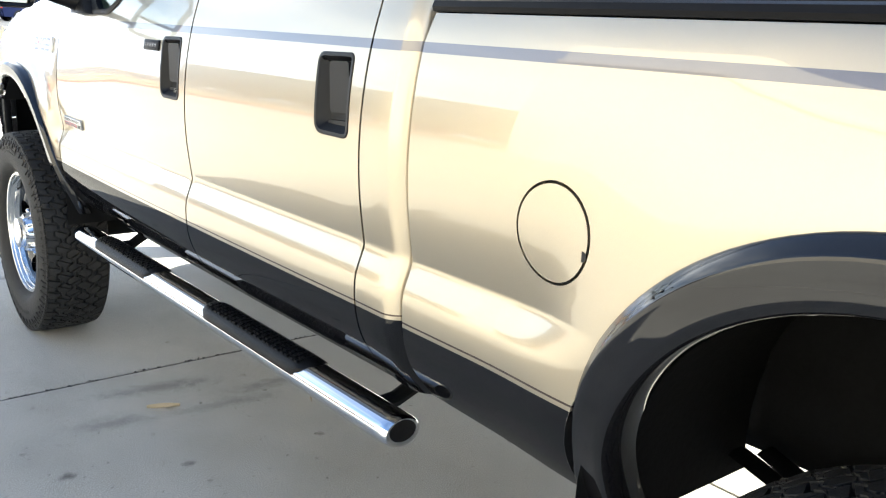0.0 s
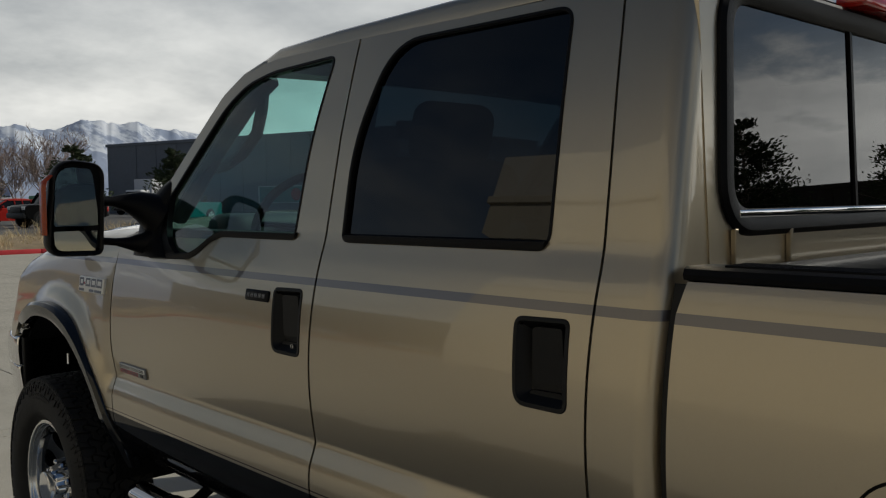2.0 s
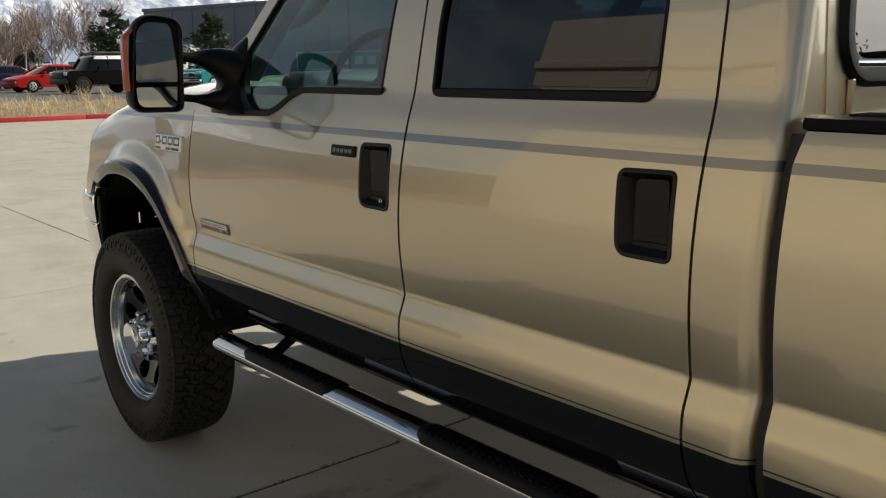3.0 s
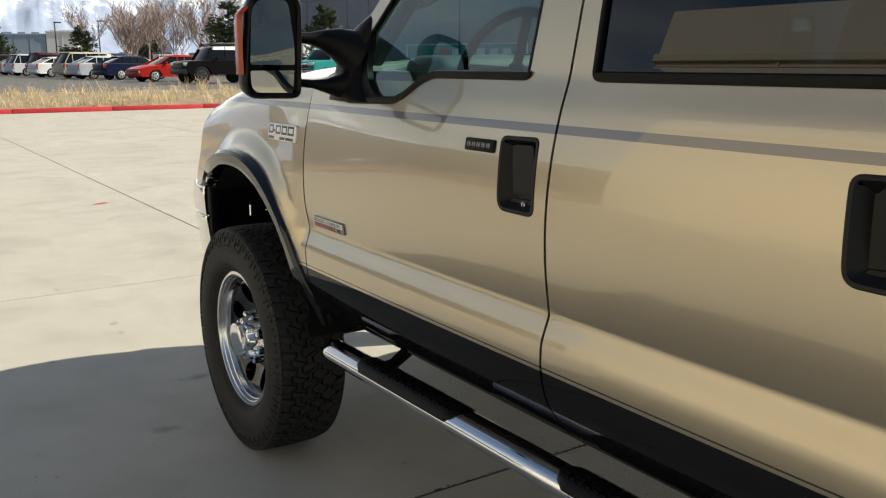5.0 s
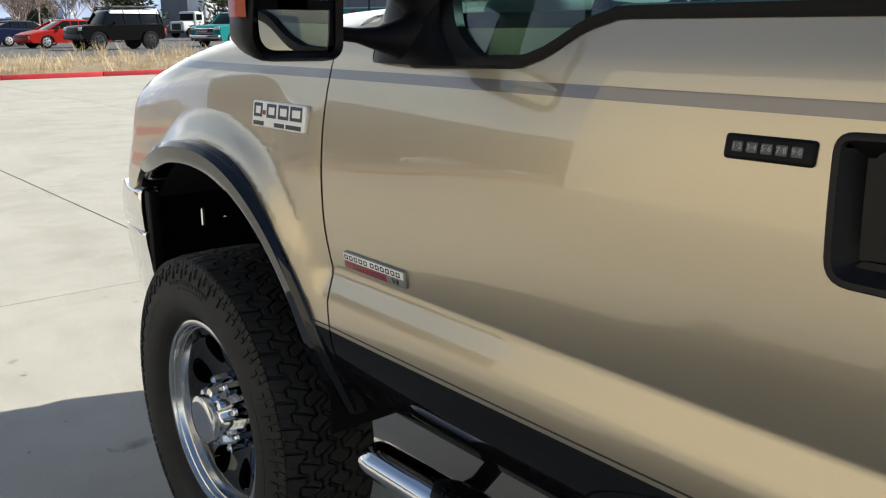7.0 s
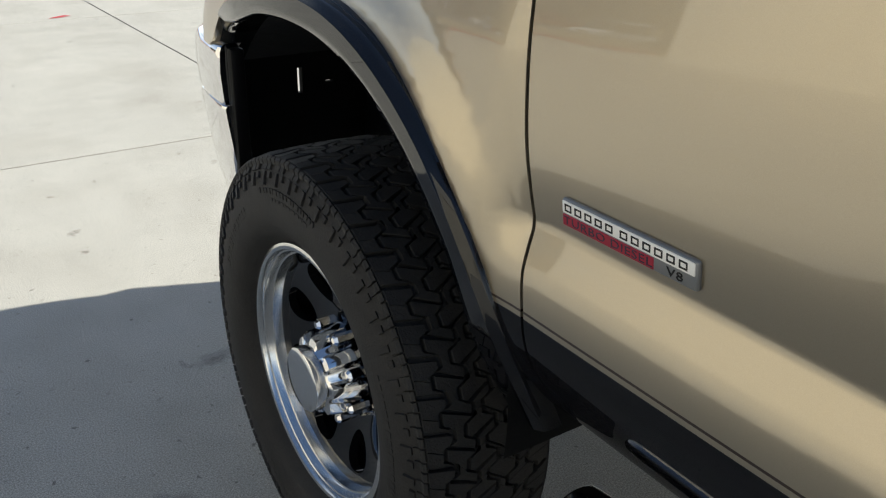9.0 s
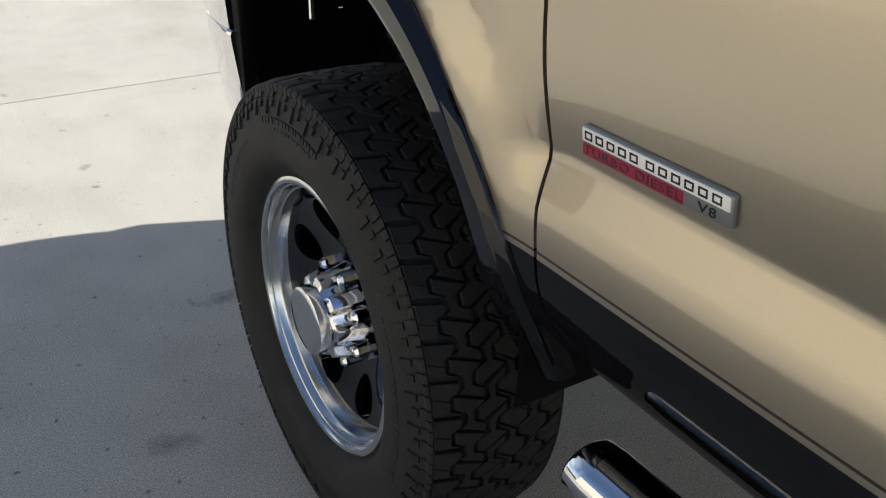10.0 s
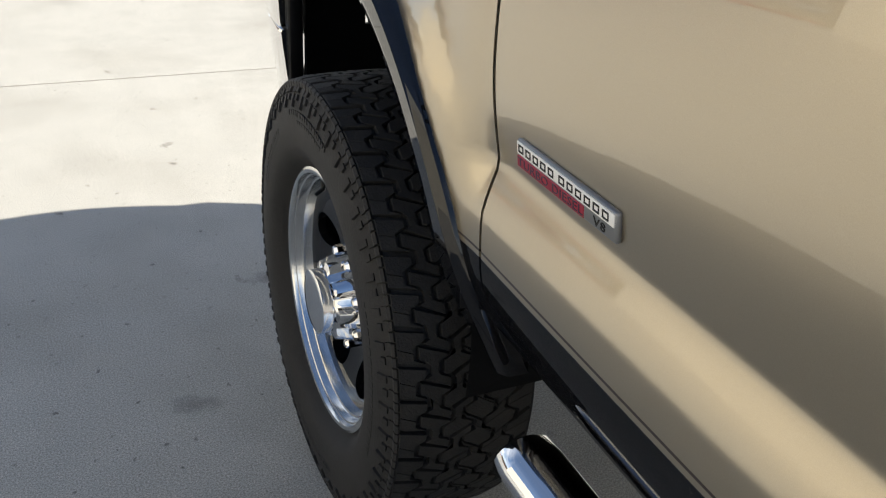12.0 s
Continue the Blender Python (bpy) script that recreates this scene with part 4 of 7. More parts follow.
# a black sheet stands in for the shade between cab and bed
gs = part("gap_seal", loft([[(door_x(-2.78, z) + 0.030, y, z) for y in (-2.905, -2.965)] for z in np.linspace(0.74, 1.49, 50)]), SEAL, truck, "black sheet for the shade between cab and bed")
part("gap_seal", mirrored(gs.data), None, truck, "black sheet for the shade between cab and bed")
win = rounded([(-1.765, 1.605), (-1.735, 2.03), (-0.265, 2.03), (-0.235, 1.605)], 0.075, 6)
ROT = Matrix.Rotation(radians(90), 4, "Z")
bw = sheet([(-1.84, 0.72), (-1.84, 2.06), (-0.16, 2.06), (-0.16, 0.72)], [win], lambda y, z: BACK + 0.05 * max(0.0, z - 1.5), 0.1, 0.08, 0.02)
bw.transform(ROT)
part("cab_back_wall", bw, PAINT, truck)
rows = []
for d, dx in ((-0.012, 0.014), (-0.012, -0.004), (0.006, -0.014), (0.030, -0.014), (0.040, -0.006), (0.042, 0.004)):
    rows.append([(BACK + 0.05 * max(0.0, z - 1.5) + dx, y, z) for y, z in grow(dense(win, 0.04), d)])
rs = loft(rows, closed=True)
bmesh.ops.transform(rs, matrix=ROT, verts=rs.verts)
back_window = part("rear_window", rs, PLASTIC, truck, "sliding rear window in a thick black seal")
bp = sheet(win, [], lambda y, z: BACK + 0.05 * max(0.0, z - 1.5) + 0.003, 0.3, 0.2, 0.004)
bp.transform(ROT)
bp = part("window_pane", bp, BACK_GLASS, back_window)
for x in (0.805, 1.175):
    part("window_divider", loft([[(x + dx, BACK + 0.05 * (z - 1.5) + dy, z) for dx, dy in ((-0.006, 0.003), (-0.006, -0.003), (0.006, -0.003), (0.006, 0.003))] for z in (1.605, 1.8, 2.03)], closed=True, caps=True), PLASTIC, back_window)
part("window_track", box((0.25, BACK - 0.010, 1.600), (1.75, BACK + 0.004, 1.616), 0.003, 2), CHROME, back_window, "bright lower window track")
part("brake_light", box((0.78, BACK - 0.02, 2.070), (1.22, BACK + 0.05, 2.100), 0.008, 2), RED_LENS, truck, "red high brake light")
for x in (0.24, 0.46, 1.54, 1.76):
    part("cab_back_rib", box((x - 0.006, BACK - 0.010, 1.30), (x + 0.006, BACK + 0.002, 1.580), 0.002, 1), PAINT, truck)

# roof, pillars, windscreen, hood
rows = []
for y, dz in ((-1.22, -0.062), (-1.30, -0.028), (-1.36, -0.012), (-1.46, 0.0), (-1.75, 0.010), (-2.2, 0.014), (-2.6, 0.006), (-2.78, -0.004), (-2.86, -0.018), (-2.885, -0.04)):
    k = 0.03 if y > -1.28 else 0.02 if y > -1.4 else 0.0
    half = [(0.172 + k, 2.067 + dz * 0.3), (0.174 + k, 2.088 + dz), (0.180 + k, 2.101 + dz), (0.193 + k, 2.109 + dz), (0.25, 2.114 + dz), (0.40, 2.118 + dz), (0.70, 2.124 + dz), (1.0, 2.126 + dz)]
    rows.append([(x, y, z) for x, z in half] + [(2 * XC - x, y, z) for x, z in half[-2::-1]])
roof = part("roof", loft(rows), PAINT, truck, "gold cab roof", 60)
APIL = [(0.075, -0.70, 1.535), (0.097, -0.905, 1.720), (0.149, -1.165, 1.985), (0.169, -1.25, 2.041), (0.185, -1.34, 2.071), (0.203, -1.46, 2.087), (0.227, -1.62, 2.100)]
for s in (0, 1):
    pts = [(p[0] + 0.022 if not s else 2 * XC - p[0] - 0.022, p[1] - 0.012, p[2] - 0.006) for p in APIL]
    part("windscreen_pillar", tube(pts, [0.026, 0.025, 0.024, 0.023, 0.022, 0.018, 0.010], 12), PAINT, truck)
for s in (0, 1):
    for y in (-1.905, -2.77):
        pts = [(door_x(y, z) + 0.05, y, z) for z in (1.45, 1.75, 2.06)]
        part("door_pillar", tube([(p[0] if not s else 2 * XC - p[0], p[1], p[2]) for p in pts], 0.034, 10), SEAL, truck)
rows = []
for t in np.linspace(0, 1, 8):
    y, z = -0.66 - 0.68 * t, 1.545 + 0.523 * t
    w = 0.092 + 0.122 * t
    rows.append([(w + (2 - 2 * w) * u, y + 0.16 * (1 - (2 * u - 1) ** 2) * (1 - 0.3 * t), z) for u in np.linspace(0, 1, 15)])
part("windscreen", loft(rows), FRONT_GLASS, truck, "tinted windscreen", 80)
rows = []
for y in np.linspace(-0.615, 0.70, 20):
    zt = fender_top(y)
    x0 = fender_x(y, zt) - 0.002
    rows.append([(x0 + (2 - 2 * x0) * u, y + (0.10 + 0.20 * smooth01((y - 0.1) / 0.6)) * (1 - (2 * u - 1) ** 2), zt - 0.001 + 0.055 * (1 - (2 * u - 1) ** 2) ** 0.7 + max(0.0, 1.36 - zt) * smooth01(1.6 * (1 - (2 * u - 1) ** 2))) for u in np.linspace(0, 1, 25)])
hood = part("hood", loft(rows), PAINT, truck, "gold hood", 60)
part("cowl", box((0.16, -0.74, 1.46), (1.84, -0.56, 1.545), 0.02, 2), PLASTIC, truck)
part("grille", box((0.52, 0.84, 0.98), (1.48, 0.96, 1.36), 0.03, 3), CHROME, truck, "chrome front grille")
for s in (0, 1):
    rows = []
    for z in np.linspace(1.052, 1.27, 8):
        pts = [(0.30, 0.72), (0.36, 0.78), (0.50, 0.80)]
        x0 = fender_x(0.69, z)
        row = [(x0 - 0.002, 0.66, z), (x0 + 0.02, 0.71, z), (0.32, 0.765, z), (0.52, 0.79, z)]
        rows.append([((p[0] if not s else 2 * XC - p[0]), p[1], p[2]) for p in row])
    part("headlight", loft(rows), glass("headlight_lens", (0.8, 0.8, 0.8)) if not s else bpy.data.materials["headlight_lens"], truck, "clear wrap-round headlight")
    part("headlight_bowl", box((0.26 if not s else 1.5, 0.62, 1.06), (0.5 if not s else 1.74, 0.70, 1.25), 0.02, 2), CHROME, truck)
# chrome bumper with wrapped ends
for levels in (((0.60, -0.075), (0.62, -0.048), (0.68, -0.030), (0.78, -0.014), (0.865, -0.003), (0.888, -0.001), (0.895, -0.004), (0.897, -0.012)), ((0.901, -0.012), (0.903, -0.002), (0.911, 0.001), (0.975, 0.005), (1.020, 0.002), (1.034, -0.003), (1.040, -0.010), (1.041, -0.022))):
    rows = []
    for z, out in levels:
        half = [(0.060, 0.542), (0.016, 0.540), (0.011, 0.548), (0.012, 0.60), (0.020, 0.68), (0.036, 0.755), (0.080, 0.835), (0.20, 0.905), (0.5, 0.96), (1.0, 0.985)]
        row = [(x - out * (0.9 if x < 0.2 else 0.2), y + out * (1.0 if x > 0.2 else 0.2), z) for x, y in half]
        rows.append(row + [(2 * XC - p[0], p[1], p[2]) for p in row[-2::-1]])
    bm = loft(rows)
    # openings added low in the bumper's unseen face, so daylight reaches the slits
    opening = [f for f in bm.faces if 0.22 < min(f.calc_center_median().x, 2 * XC - f.calc_center_median().x) < 0.72 and 0.72 < f.calc_center_median().z < 0.875]
    bmesh.ops.delete(bm, geom=opening, context="FACES")
    part("front_bumper", bm, CHROME, truck, "chrome wrap-round front bumper", 50)
for s in (0, 1):
    x = 0.032 if not s else 1.933
    part("bumper_end_guard", box((x, 0.522, 0.66), (x + 0.035, 0.553, 1.030), 0.008, 2), PLASTIC, truck)

# ---- wheels ----
def tyre_mesh(c, r, w, lug_h=0.012):
    """Carcass by turning a section; c is the centre, x from the outer to the inner wall. The wall bulges past the rim."""
    h = w / 2
    prof = [(0.262, -h + 0.060), (0.276, -h + 0.038), (0.287, -h + 0.028), (0.293, -h + 0.020), (0.304, -h + 0.006), (0.325, -h - 0.004), (0.360, -h - 0.007), (0.395, -h - 0.005), (r - 0.050, -h), (r - 0.034, -h + 0.004), (r - 0.020, -h + 0.012), (r - lug_h - 0.003, -h + 0.026),
            (r - lug_h, -h + 0.07), (r - lug_h, h - 0.07), (r - lug_h - 0.004, h - 0.036), (r - 0.045, h - 0.008), (0.375, h + 0.004), (0.335, h + 0.006), (0.290, h - 0.016), (0.236, h - 0.03)]
    return revolve(prof, c, 120)


def tread_blocks(c, r, w, seed):
    """Six rows of interlocking blocks between stepped grooves, thin sipes, and two tiers of lugs on the shoulder."""
    rng = random.Random(seed)
    bm = bmesh.new()
    pitch = 46
    cx, cy, cz = c
    step = 2 * math.pi / pitch
    h = w / 2
    crown = spline([(-h, -0.013), (-h + 0.014, -0.0065), (-0.07, -0.0015), (0.0, 0.0), (0.07, -0.0015), (h - 0.014, -0.0065), (h, -0.013)])

    def place(a, x, rad):
        return (cx + x, cy + rad * math.cos(a), cz + rad * math.sin(a))

    def block(loop, sink):
        ma, mx = sum(p[0] for p in loop) / len(loop), sum(p[1] for p in loop) / len(loop)
        rings = []
        for k, drop in ((1.05, 0.013), (1.0, 0.0012), (0.95, 0.0)):
            rings.append([bm.verts.new(place(ma + (a - ma) * k, mx + (x - mx) * k, r + crown(max(-h, min(h, x))) - drop - sink)) for a, x in loop])
        n = len(loop)
        for lo, hi in zip(rings, rings[1:]):
            for i in range(n):
                bm.faces.new((lo[i], lo[(i + 1) % n], hi[(i + 1) % n], hi[i]))
        bm.faces.new(rings[-1])

    lines = (-0.130, -0.084, -0.041, 0.0, 0.041, 0.084, 0.130)
    bends = (0.0, 0.34, 0.50, 0.84)

    def border(k, u):
        """The x of groove line k at u pitches round the tyre: straight runs joined by short slanting steps."""
        v = (u + 0.5 * k) % 1.0
        wave = np.interp(v, (0.0, 0.34, 0.50, 0.84, 1.0), (-1.0, -1.0, 1.0, 1.0, -1.0))
        return lines[k] + (0.0 if k in (0, 6) else 0.0105) * wave

    g = 0.0046
    for k in range(6):
        for i in range(pitch):
            u0 = i + 0.5 * (k % 2) + 0.13 * k
            skew = (0.16, 0.34, -0.34, 0.34, -0.34, -0.16)[k]
            e = 0.036 if 0 < k < 5 else 0.075
            cut = 0.52 + rng.uniform(-0.05, 0.05)
            sink = rng.uniform(0.0, 0.0006)

            def cell(t, side):
                """t runs along the pitch; side 0 or 1 is the row's edge."""
                u = u0 + t + skew * (side - 0.5)
                return (u * step, border(k + side, u) + (g if side == 0 else -g))

            def edge(t0, t1, side):
                """The row's edge from t0 to t1 with the groove's bends in it."""
                base = u0 + skew * (side - 0.5)
                inner = sorted(q + m - 0.5 * (k + side) - base for q in bends for m in range(int(base) - 4, int(base) + 9))
                return [cell(t0, side)] + [cell(t, side) for t in inner if t0 + 0.03 < t < t1 - 0.03] + [cell(t1, side)]

            for t0, t1 in ((e, cut - 0.006), (cut + 0.006, 1 - e)):
                block(edge(t0, t1, 0) + edge(t0, t1, 1)[::-1], sink)

    def lug(a0, a1, rows, side):
        """A raised bar on the shoulder: rows of (radius, x outwards) from the tread down the wall."""
        prev = None
        for rad, x in rows:
            ring = [bm.verts.new(place(a, side * xx, rr)) for a, xx, rr in ((a0, x, rad), (a1, x, rad), (a1 + 0.002, x - 0.006, rad - 0.004), (a0 - 0.002, x - 0.006, rad - 0.004))]
            if prev:
                for q in range(4):
                    bm.faces.new((prev[q], prev[(q + 1) % 4], ring[(q + 1) % 4], ring[q]))
            else:
                bm.faces.new(ring)
            prev = ring
        bm.faces.new(prev[::-1])

    top = [(r - 0.0080, h - 0.0085), (r - 0.013, h - 0.0045), (r - 0.022, h - 0.0055), (r - 0.0315, h - 0.0005)]
    low = [(r - 0.0355, h + 0.0005), (r - 0.047, h + 0.0045), (r - 0.060, h + 0.0080)]
    for side in (-1, 1):
        for i in range(pitch):
            a = (i + 0.3) * step
            for f0, f1 in ((0.02, 0.36), (0.42, 0.66), (0.72, 0.96)):
                lug(a + f0 * step, a + f1 * step, top[: 4 if f0 < 0.7 else 3], side)
            for f0, f1 in ((0.06, 0.26), (0.50, 0.70)):
                lug(a + f0 * step, a + f1 * step, low[: 3 if f0 < 0.4 else 2], side)
    bmesh.ops.recalc_face_normals(bm, faces=bm.faces)
    return bm


def sidewall_marks(c, h0, seed):
    """Raised bars where the small moulded print stands, and ribs round the wall."""
    bm = bmesh.new()
    rng = random.Random(seed)
    cx, cy, cz = c
    for a0, a1, rad, h in ((70, 106, 0.392, 0.011), (78, 100, 0.376, 0.006), (20, 52, 0.366, 0.018), (150, 200, 0.366, 0.018), (250, 300, 0.366, 0.018)):
        a = a0
        while a < a1:
            wid = rng.uniform(0.8, 2.2)
            ring = []
            for aa in (a, a + wid):
                for rr in (rad - h / 2, rad + h / 2):
                    ring.append((cy + rr * math.cos(radians(aa)), cz + rr * math.sin(radians(aa))))
            p = [ring[0], ring[2], ring[3], ring[1]]
            lo = [bm.verts.new((cx - h0 + 0.0005, y, z)) for y, z in p]
            hi = [bm.verts.new((cx - h0 - 0.0072, y, z)) for y, z in p]
            for i in range(4):
                bm.faces.new((lo[i], lo[(i + 1) % 4], hi[(i + 1) % 4], hi[i]))
            bm.faces.new(hi)
            a += wid + rng.uniform(0.5, 1.0)
    bmesh.ops.recalc_face_normals(bm, faces=bm.faces)
    return bm


def wheel(c, r, w, steer, side, seed):
    """One wheel under the truck: tyre with tread, polished rim, black centre with round holes, chrome cap and nuts."""
    h = w / 2
    tyre = part("wheel", tyre_mesh(c, r, w), RUBBER, truck, "large all-terrain tyre on a polished wheel", 40)
    tread = part("tread", tread_blocks(c, r, w, seed), RUBBER, tyre, "deep angular tread blocks", 25)
    tread["kind"] = "stuff"
    part("sidewall_print", sidewall_marks(c, h, seed), RUBBER, tyre, "", 20)["kind"] = "stuff"
    lip = [(0.284, -h + 0.036), (0.288, -h + 0.024), (0.285, -h + 0.018), (0.279, -h + 0.0165), (0.272, -h + 0.018), (0.2695, -h + 0.023), (0.2685, -h + 0.028), (0.2655, -h + 0.0295), (0.262, -h + 0.042), (0.2605, -h + 0.0445), (0.257, -h + 0.046), (0.253, -h + 0.068), (0.250, -h + 0.074)]
    lip = [(rr * 0.982, x + 0.006) for rr, x in lip]
    part("rim", revolve(lip, c, 96), POLISHED, tyre, "polished aluminium rim", 22)
    part("rim_barrel", revolve([(0.250, -h + 0.074), (0.243, -h + 0.11), (0.236, -h + 0.13), (0.236, h - 0.03)], c, 64), GLOSS_BLACK, tyre, "black inner barrel", 40)
    # black centre with eight oval windows
    holes = []
    for i in range(8):
        a = math.pi / 8 + i * math.pi / 4
        ring = []
        for k in range(18):
            t = 2 * math.pi * k / 18
            rr, tt = 0.182 + 0.044 * math.cos(t), 0.040 * math.sin(t) * (1 + 0.25 * math.cos(t))
            ring.append((rr * math.cos(a) - tt * math.sin(a), rr * math.sin(a) + tt * math.cos(a)))
        holes.append(ring)
    face = sheet(arc(0, 0, 0.2505, 0, 354, 59), holes, lambda y, z: 0.034 - 0.034 * smooth01((math.hypot(y, z) - 0.10) / 0.155), 0.02, 0.02, 0.0)
    fb2 = bmesh.new()
    fb2.from_mesh(face)
    bmesh.ops.solidify(fb2, geom=fb2.faces, thickness=0.02)
    bmesh.ops.recalc_face_normals(fb2, faces=fb2.faces)
    face = finish(fb2, 40)
    face.transform(Matrix.Translation((c[0] - h + 0.072, c[1], c[2])))
    part("wheel_centre", face, GLOSS_BLACK, tyre, "gloss black wheel centre with oval holes", 40)
    part("brake_drum", revolve([(0.0, -h + 0.19), (0.17, -h + 0.19), (0.185, -h + 0.20), (0.19, -h + 0.26), (0.0, -h + 0.26)], c, 40), UNDER, tyre)
    # cap: a stepped chrome drum with eight flutes
    k0 = 0.018
    cap = [(0.0, -h - 0.0205), (0.046, -h - 0.0202), (0.0625, -h - 0.0195), (0.0675, -h - 0.0165), (0.069, -h + 0.003), (0.066, -h + 0.006), (0.070, -h + 0.012), (0.078, -h + 0.060), (0.082, -h + 0.078)]
    bm = bmesh.new()
    n = 96
    rings = []
    for i in range(n):
        a = 2 * math.pi * i / n
        f = 0.5 + 0.5 * math.cos(8 * a)
        f = smooth01(f * 1.4 - 0.2)
        rings.append([bm.verts.new((c[0] + x + k0, c[1] + (rr + (0.022 * f * smooth01((x + h - 0.006) / 0.01))) * math.cos(a), c[2] + (rr + (0.022 * f * smooth01((x + h - 0.006) / 0.01))) * math.sin(a))) for rr, x in cap[1:]])
    for i in range(n):
        p, q = rings[i], rings[(i + 1) % n]
        for j in range(len(p) - 1):
            bm.faces.new((p[j], p[j + 1], q[j + 1], q[j]))
    bm.faces.new([rr[0] for rr in rings])
    bmesh.ops.recalc_face_normals(bm, faces=bm.faces)
    part("centre_cap", bm, CHROME, tyre, "fluted chrome centre cap", 35)
    em = bmesh.new()
    for a0, a1, rr in ((20, 160, 0.026), (170, 250, 0.020), (265, 340, 0.024)):
        add_tube(em, [(c[0] - h - 0.0145 + k0, c[1] + rr * math.cos(radians(a)), c[2] + rr * math.sin(radians(a))) for a in np.linspace(a0, a1, 9)], 0.003, 6)
    part("cap_emblem", em, POLISHED, tyre)
    for i in range(8):
        a = math.pi / 8 + i * math.pi / 4
        y, z = c[1] + 0.100 * math.cos(a), c[2] + 0.100 * math.sin(a)
        nut = tube([(c[0] - h + 0.100, y, z), (c[0] - h + 0.062, y, z), (c[0] - h + 0.055, y, z)], [0.0115, 0.0115, 0.007], 6)
        part("lug_nut", nut, CHROME, tyre, "", 20)
    part("valve_stem", tube([(c[0] - h + 0.070, c[1] + 0.155, c[2] + 0.202), (c[0] - h + 0.066, c[1] + 0.142, c[2] + 0.187), (c[0] - h + 0.048, c[1] + 0.136, c[2] + 0.178)], [0.006, 0.005, 0.004], 8), SEAL, tyre)
    base = Vector(c)
    turn = Matrix.Translation(base) @ Matrix.Rotation(radians(steer), 4, "Z") @ (Matrix.Rotation(math.pi, 4, "Z") if side else Matrix.Identity(4)) @ Matrix.Translation(-base)
    for ob in (tyre, *tyre.children_recursive):
        ob.data.transform(turn)
    return tyre


TYRE_R, TYRE_W, HUB_Z = 0.465, 0.276, 0.466
wheel((0.069, 0.010, HUB_Z), TYRE_R, TYRE_W, 0.0, 0, 1)
wheel((2 * XC - 0.069, 0.010, HUB_Z), TYRE_R, TYRE_W, 0.0, 1, 2)
wheel((0.074, -3.985, HUB_Z), TYRE_R, TYRE_W, 0, 0, 3)
wheel((2 * XC - 0.074, -3.985, HUB_Z), TYRE_R, TYRE_W, 0, 1, 4)

# wheel wells and chassis
for cy, cz in (FRONT_ARCH, REAR_ARCH):
    for s in (0, 1):
        rows = []
        for a in np.linspace(radians(42 if cy > -1 else -8), radians(188), 30):
            rows.append([(x if not s else 2 * XC - x, cy + 0.532 * math.cos(a), cz + 0.532 * math.sin(a)) for x in (0.0, 0.12, 0.30, 0.50)])
        part("wheel_well_liner", loft(rows), UNDER, truck)
        x = 0.50 if not s else 1.50
        part("wheel_well_wall", box((x - 0.01, cy - 0.56, 0.74), (x + 0.01, cy + 0.50, 1.30)), UNDER, truck)
for x in (0.52, 1.36):
    part("frame_rail", box((x, -5.0, 0.66), (x + 0.12, 0.80, 0.86), 0.015, 2), UNDER, truck)
for y in (0.0, -3.985):
    part("axle", tube([(0.22, y, HUB_Z), (1.78, y, HUB_Z)], 0.055, 14), UNDER, truck)
    part("differential", tube([(0.86, y, HUB_Z), (0.90, y, HUB_Z), (1.10, y, HUB_Z), (1.14, y, HUB_Z)], [0.06, 0.15, 0.15, 0.06], 18), UNDER, truck)
part("drive_shaft", tube([(1.0, -3.85, 0.52), (1.0, -1.6, 0.66)], 0.045, 14), UNDER, truck)
# black plate behind the bumper, with the slits that daylight shows through
for lo, hi in (((0.15, 0.60), (0.318, 1.02)), ((0.332, 0.60), (0.402, 1.02)), ((0.424, 0.60), (1.85, 1.02)),
               ((0.318, 0.60), (0.332, 0.832)), ((0.318, 0.902), (0.332, 1.02)), ((0.402, 0.60), (0.424, 0.852)), ((0.402, 0.858), (0.424, 1.02))):
    part("radiator_support", box((lo[0], 0.79, lo[1]), (hi[0], 0.81, hi[1])), UNDER, truck)
part("engine_sump", box((0.72, -0.95, 0.66), (1.28, 0.45, 1.30), 0.05, 2), UNDER, truck)
part("transmission", box((0.72, -1.9, 0.46), (1.28, -0.45, 0.95), 0.06, 2), UNDER, truck)
part("fuel_tank", box((0.20, -2.75, 0.62), (0.50, -1.50, 0.90), 0.05, 2), UNDER, truck)
part("cab_floor", box((0.06, -2.88, 0.86), (1.94, -0.55, 0.92), 0.01), UNDER, truck)
part("firewall", box((0.10, -0.60, 0.86), (1.90, -0.565, 1.50), 0.01), UNDER, truck)
for s in (0, 1):
    x = 0.47 if not s else 1.53
    for y in (0.0, -3.985):
        for k in range(3):
            n = 9
            pts = [(x, y + (0.62 - 0.12 * k) * t, HUB_Z + 0.12 + 0.035 * k * 0.3 + 0.10 * t * t) for t in np.linspace(-1, 1, n)]
            part("leaf_spring", tube(pts, 0.03, 6, True, 0.25), UNDER, truck)
        part("shock_absorber", tube([(x - 0.09, y + 0.14, HUB_Z), (x - 0.05, y + 0.20, 0.80), (x - 0.02, y + 0.24, 1.15)], [0.028, 0.028, 0.02], 12), UNDER, truck)
part("well_brace", tube([(0.42, -3.62, 0.72), (0.46, -4.25, 1.02)], 0.012, 8), UNDER, truck)
part("tailpipe", tube([(1.7, -2.9, 0.62), (1.72, -3.6, 0.68), (1.75, -4.4, 0.70), (1.80, -5.0, 0.66)], 0.04, 12), UNDER, truck)
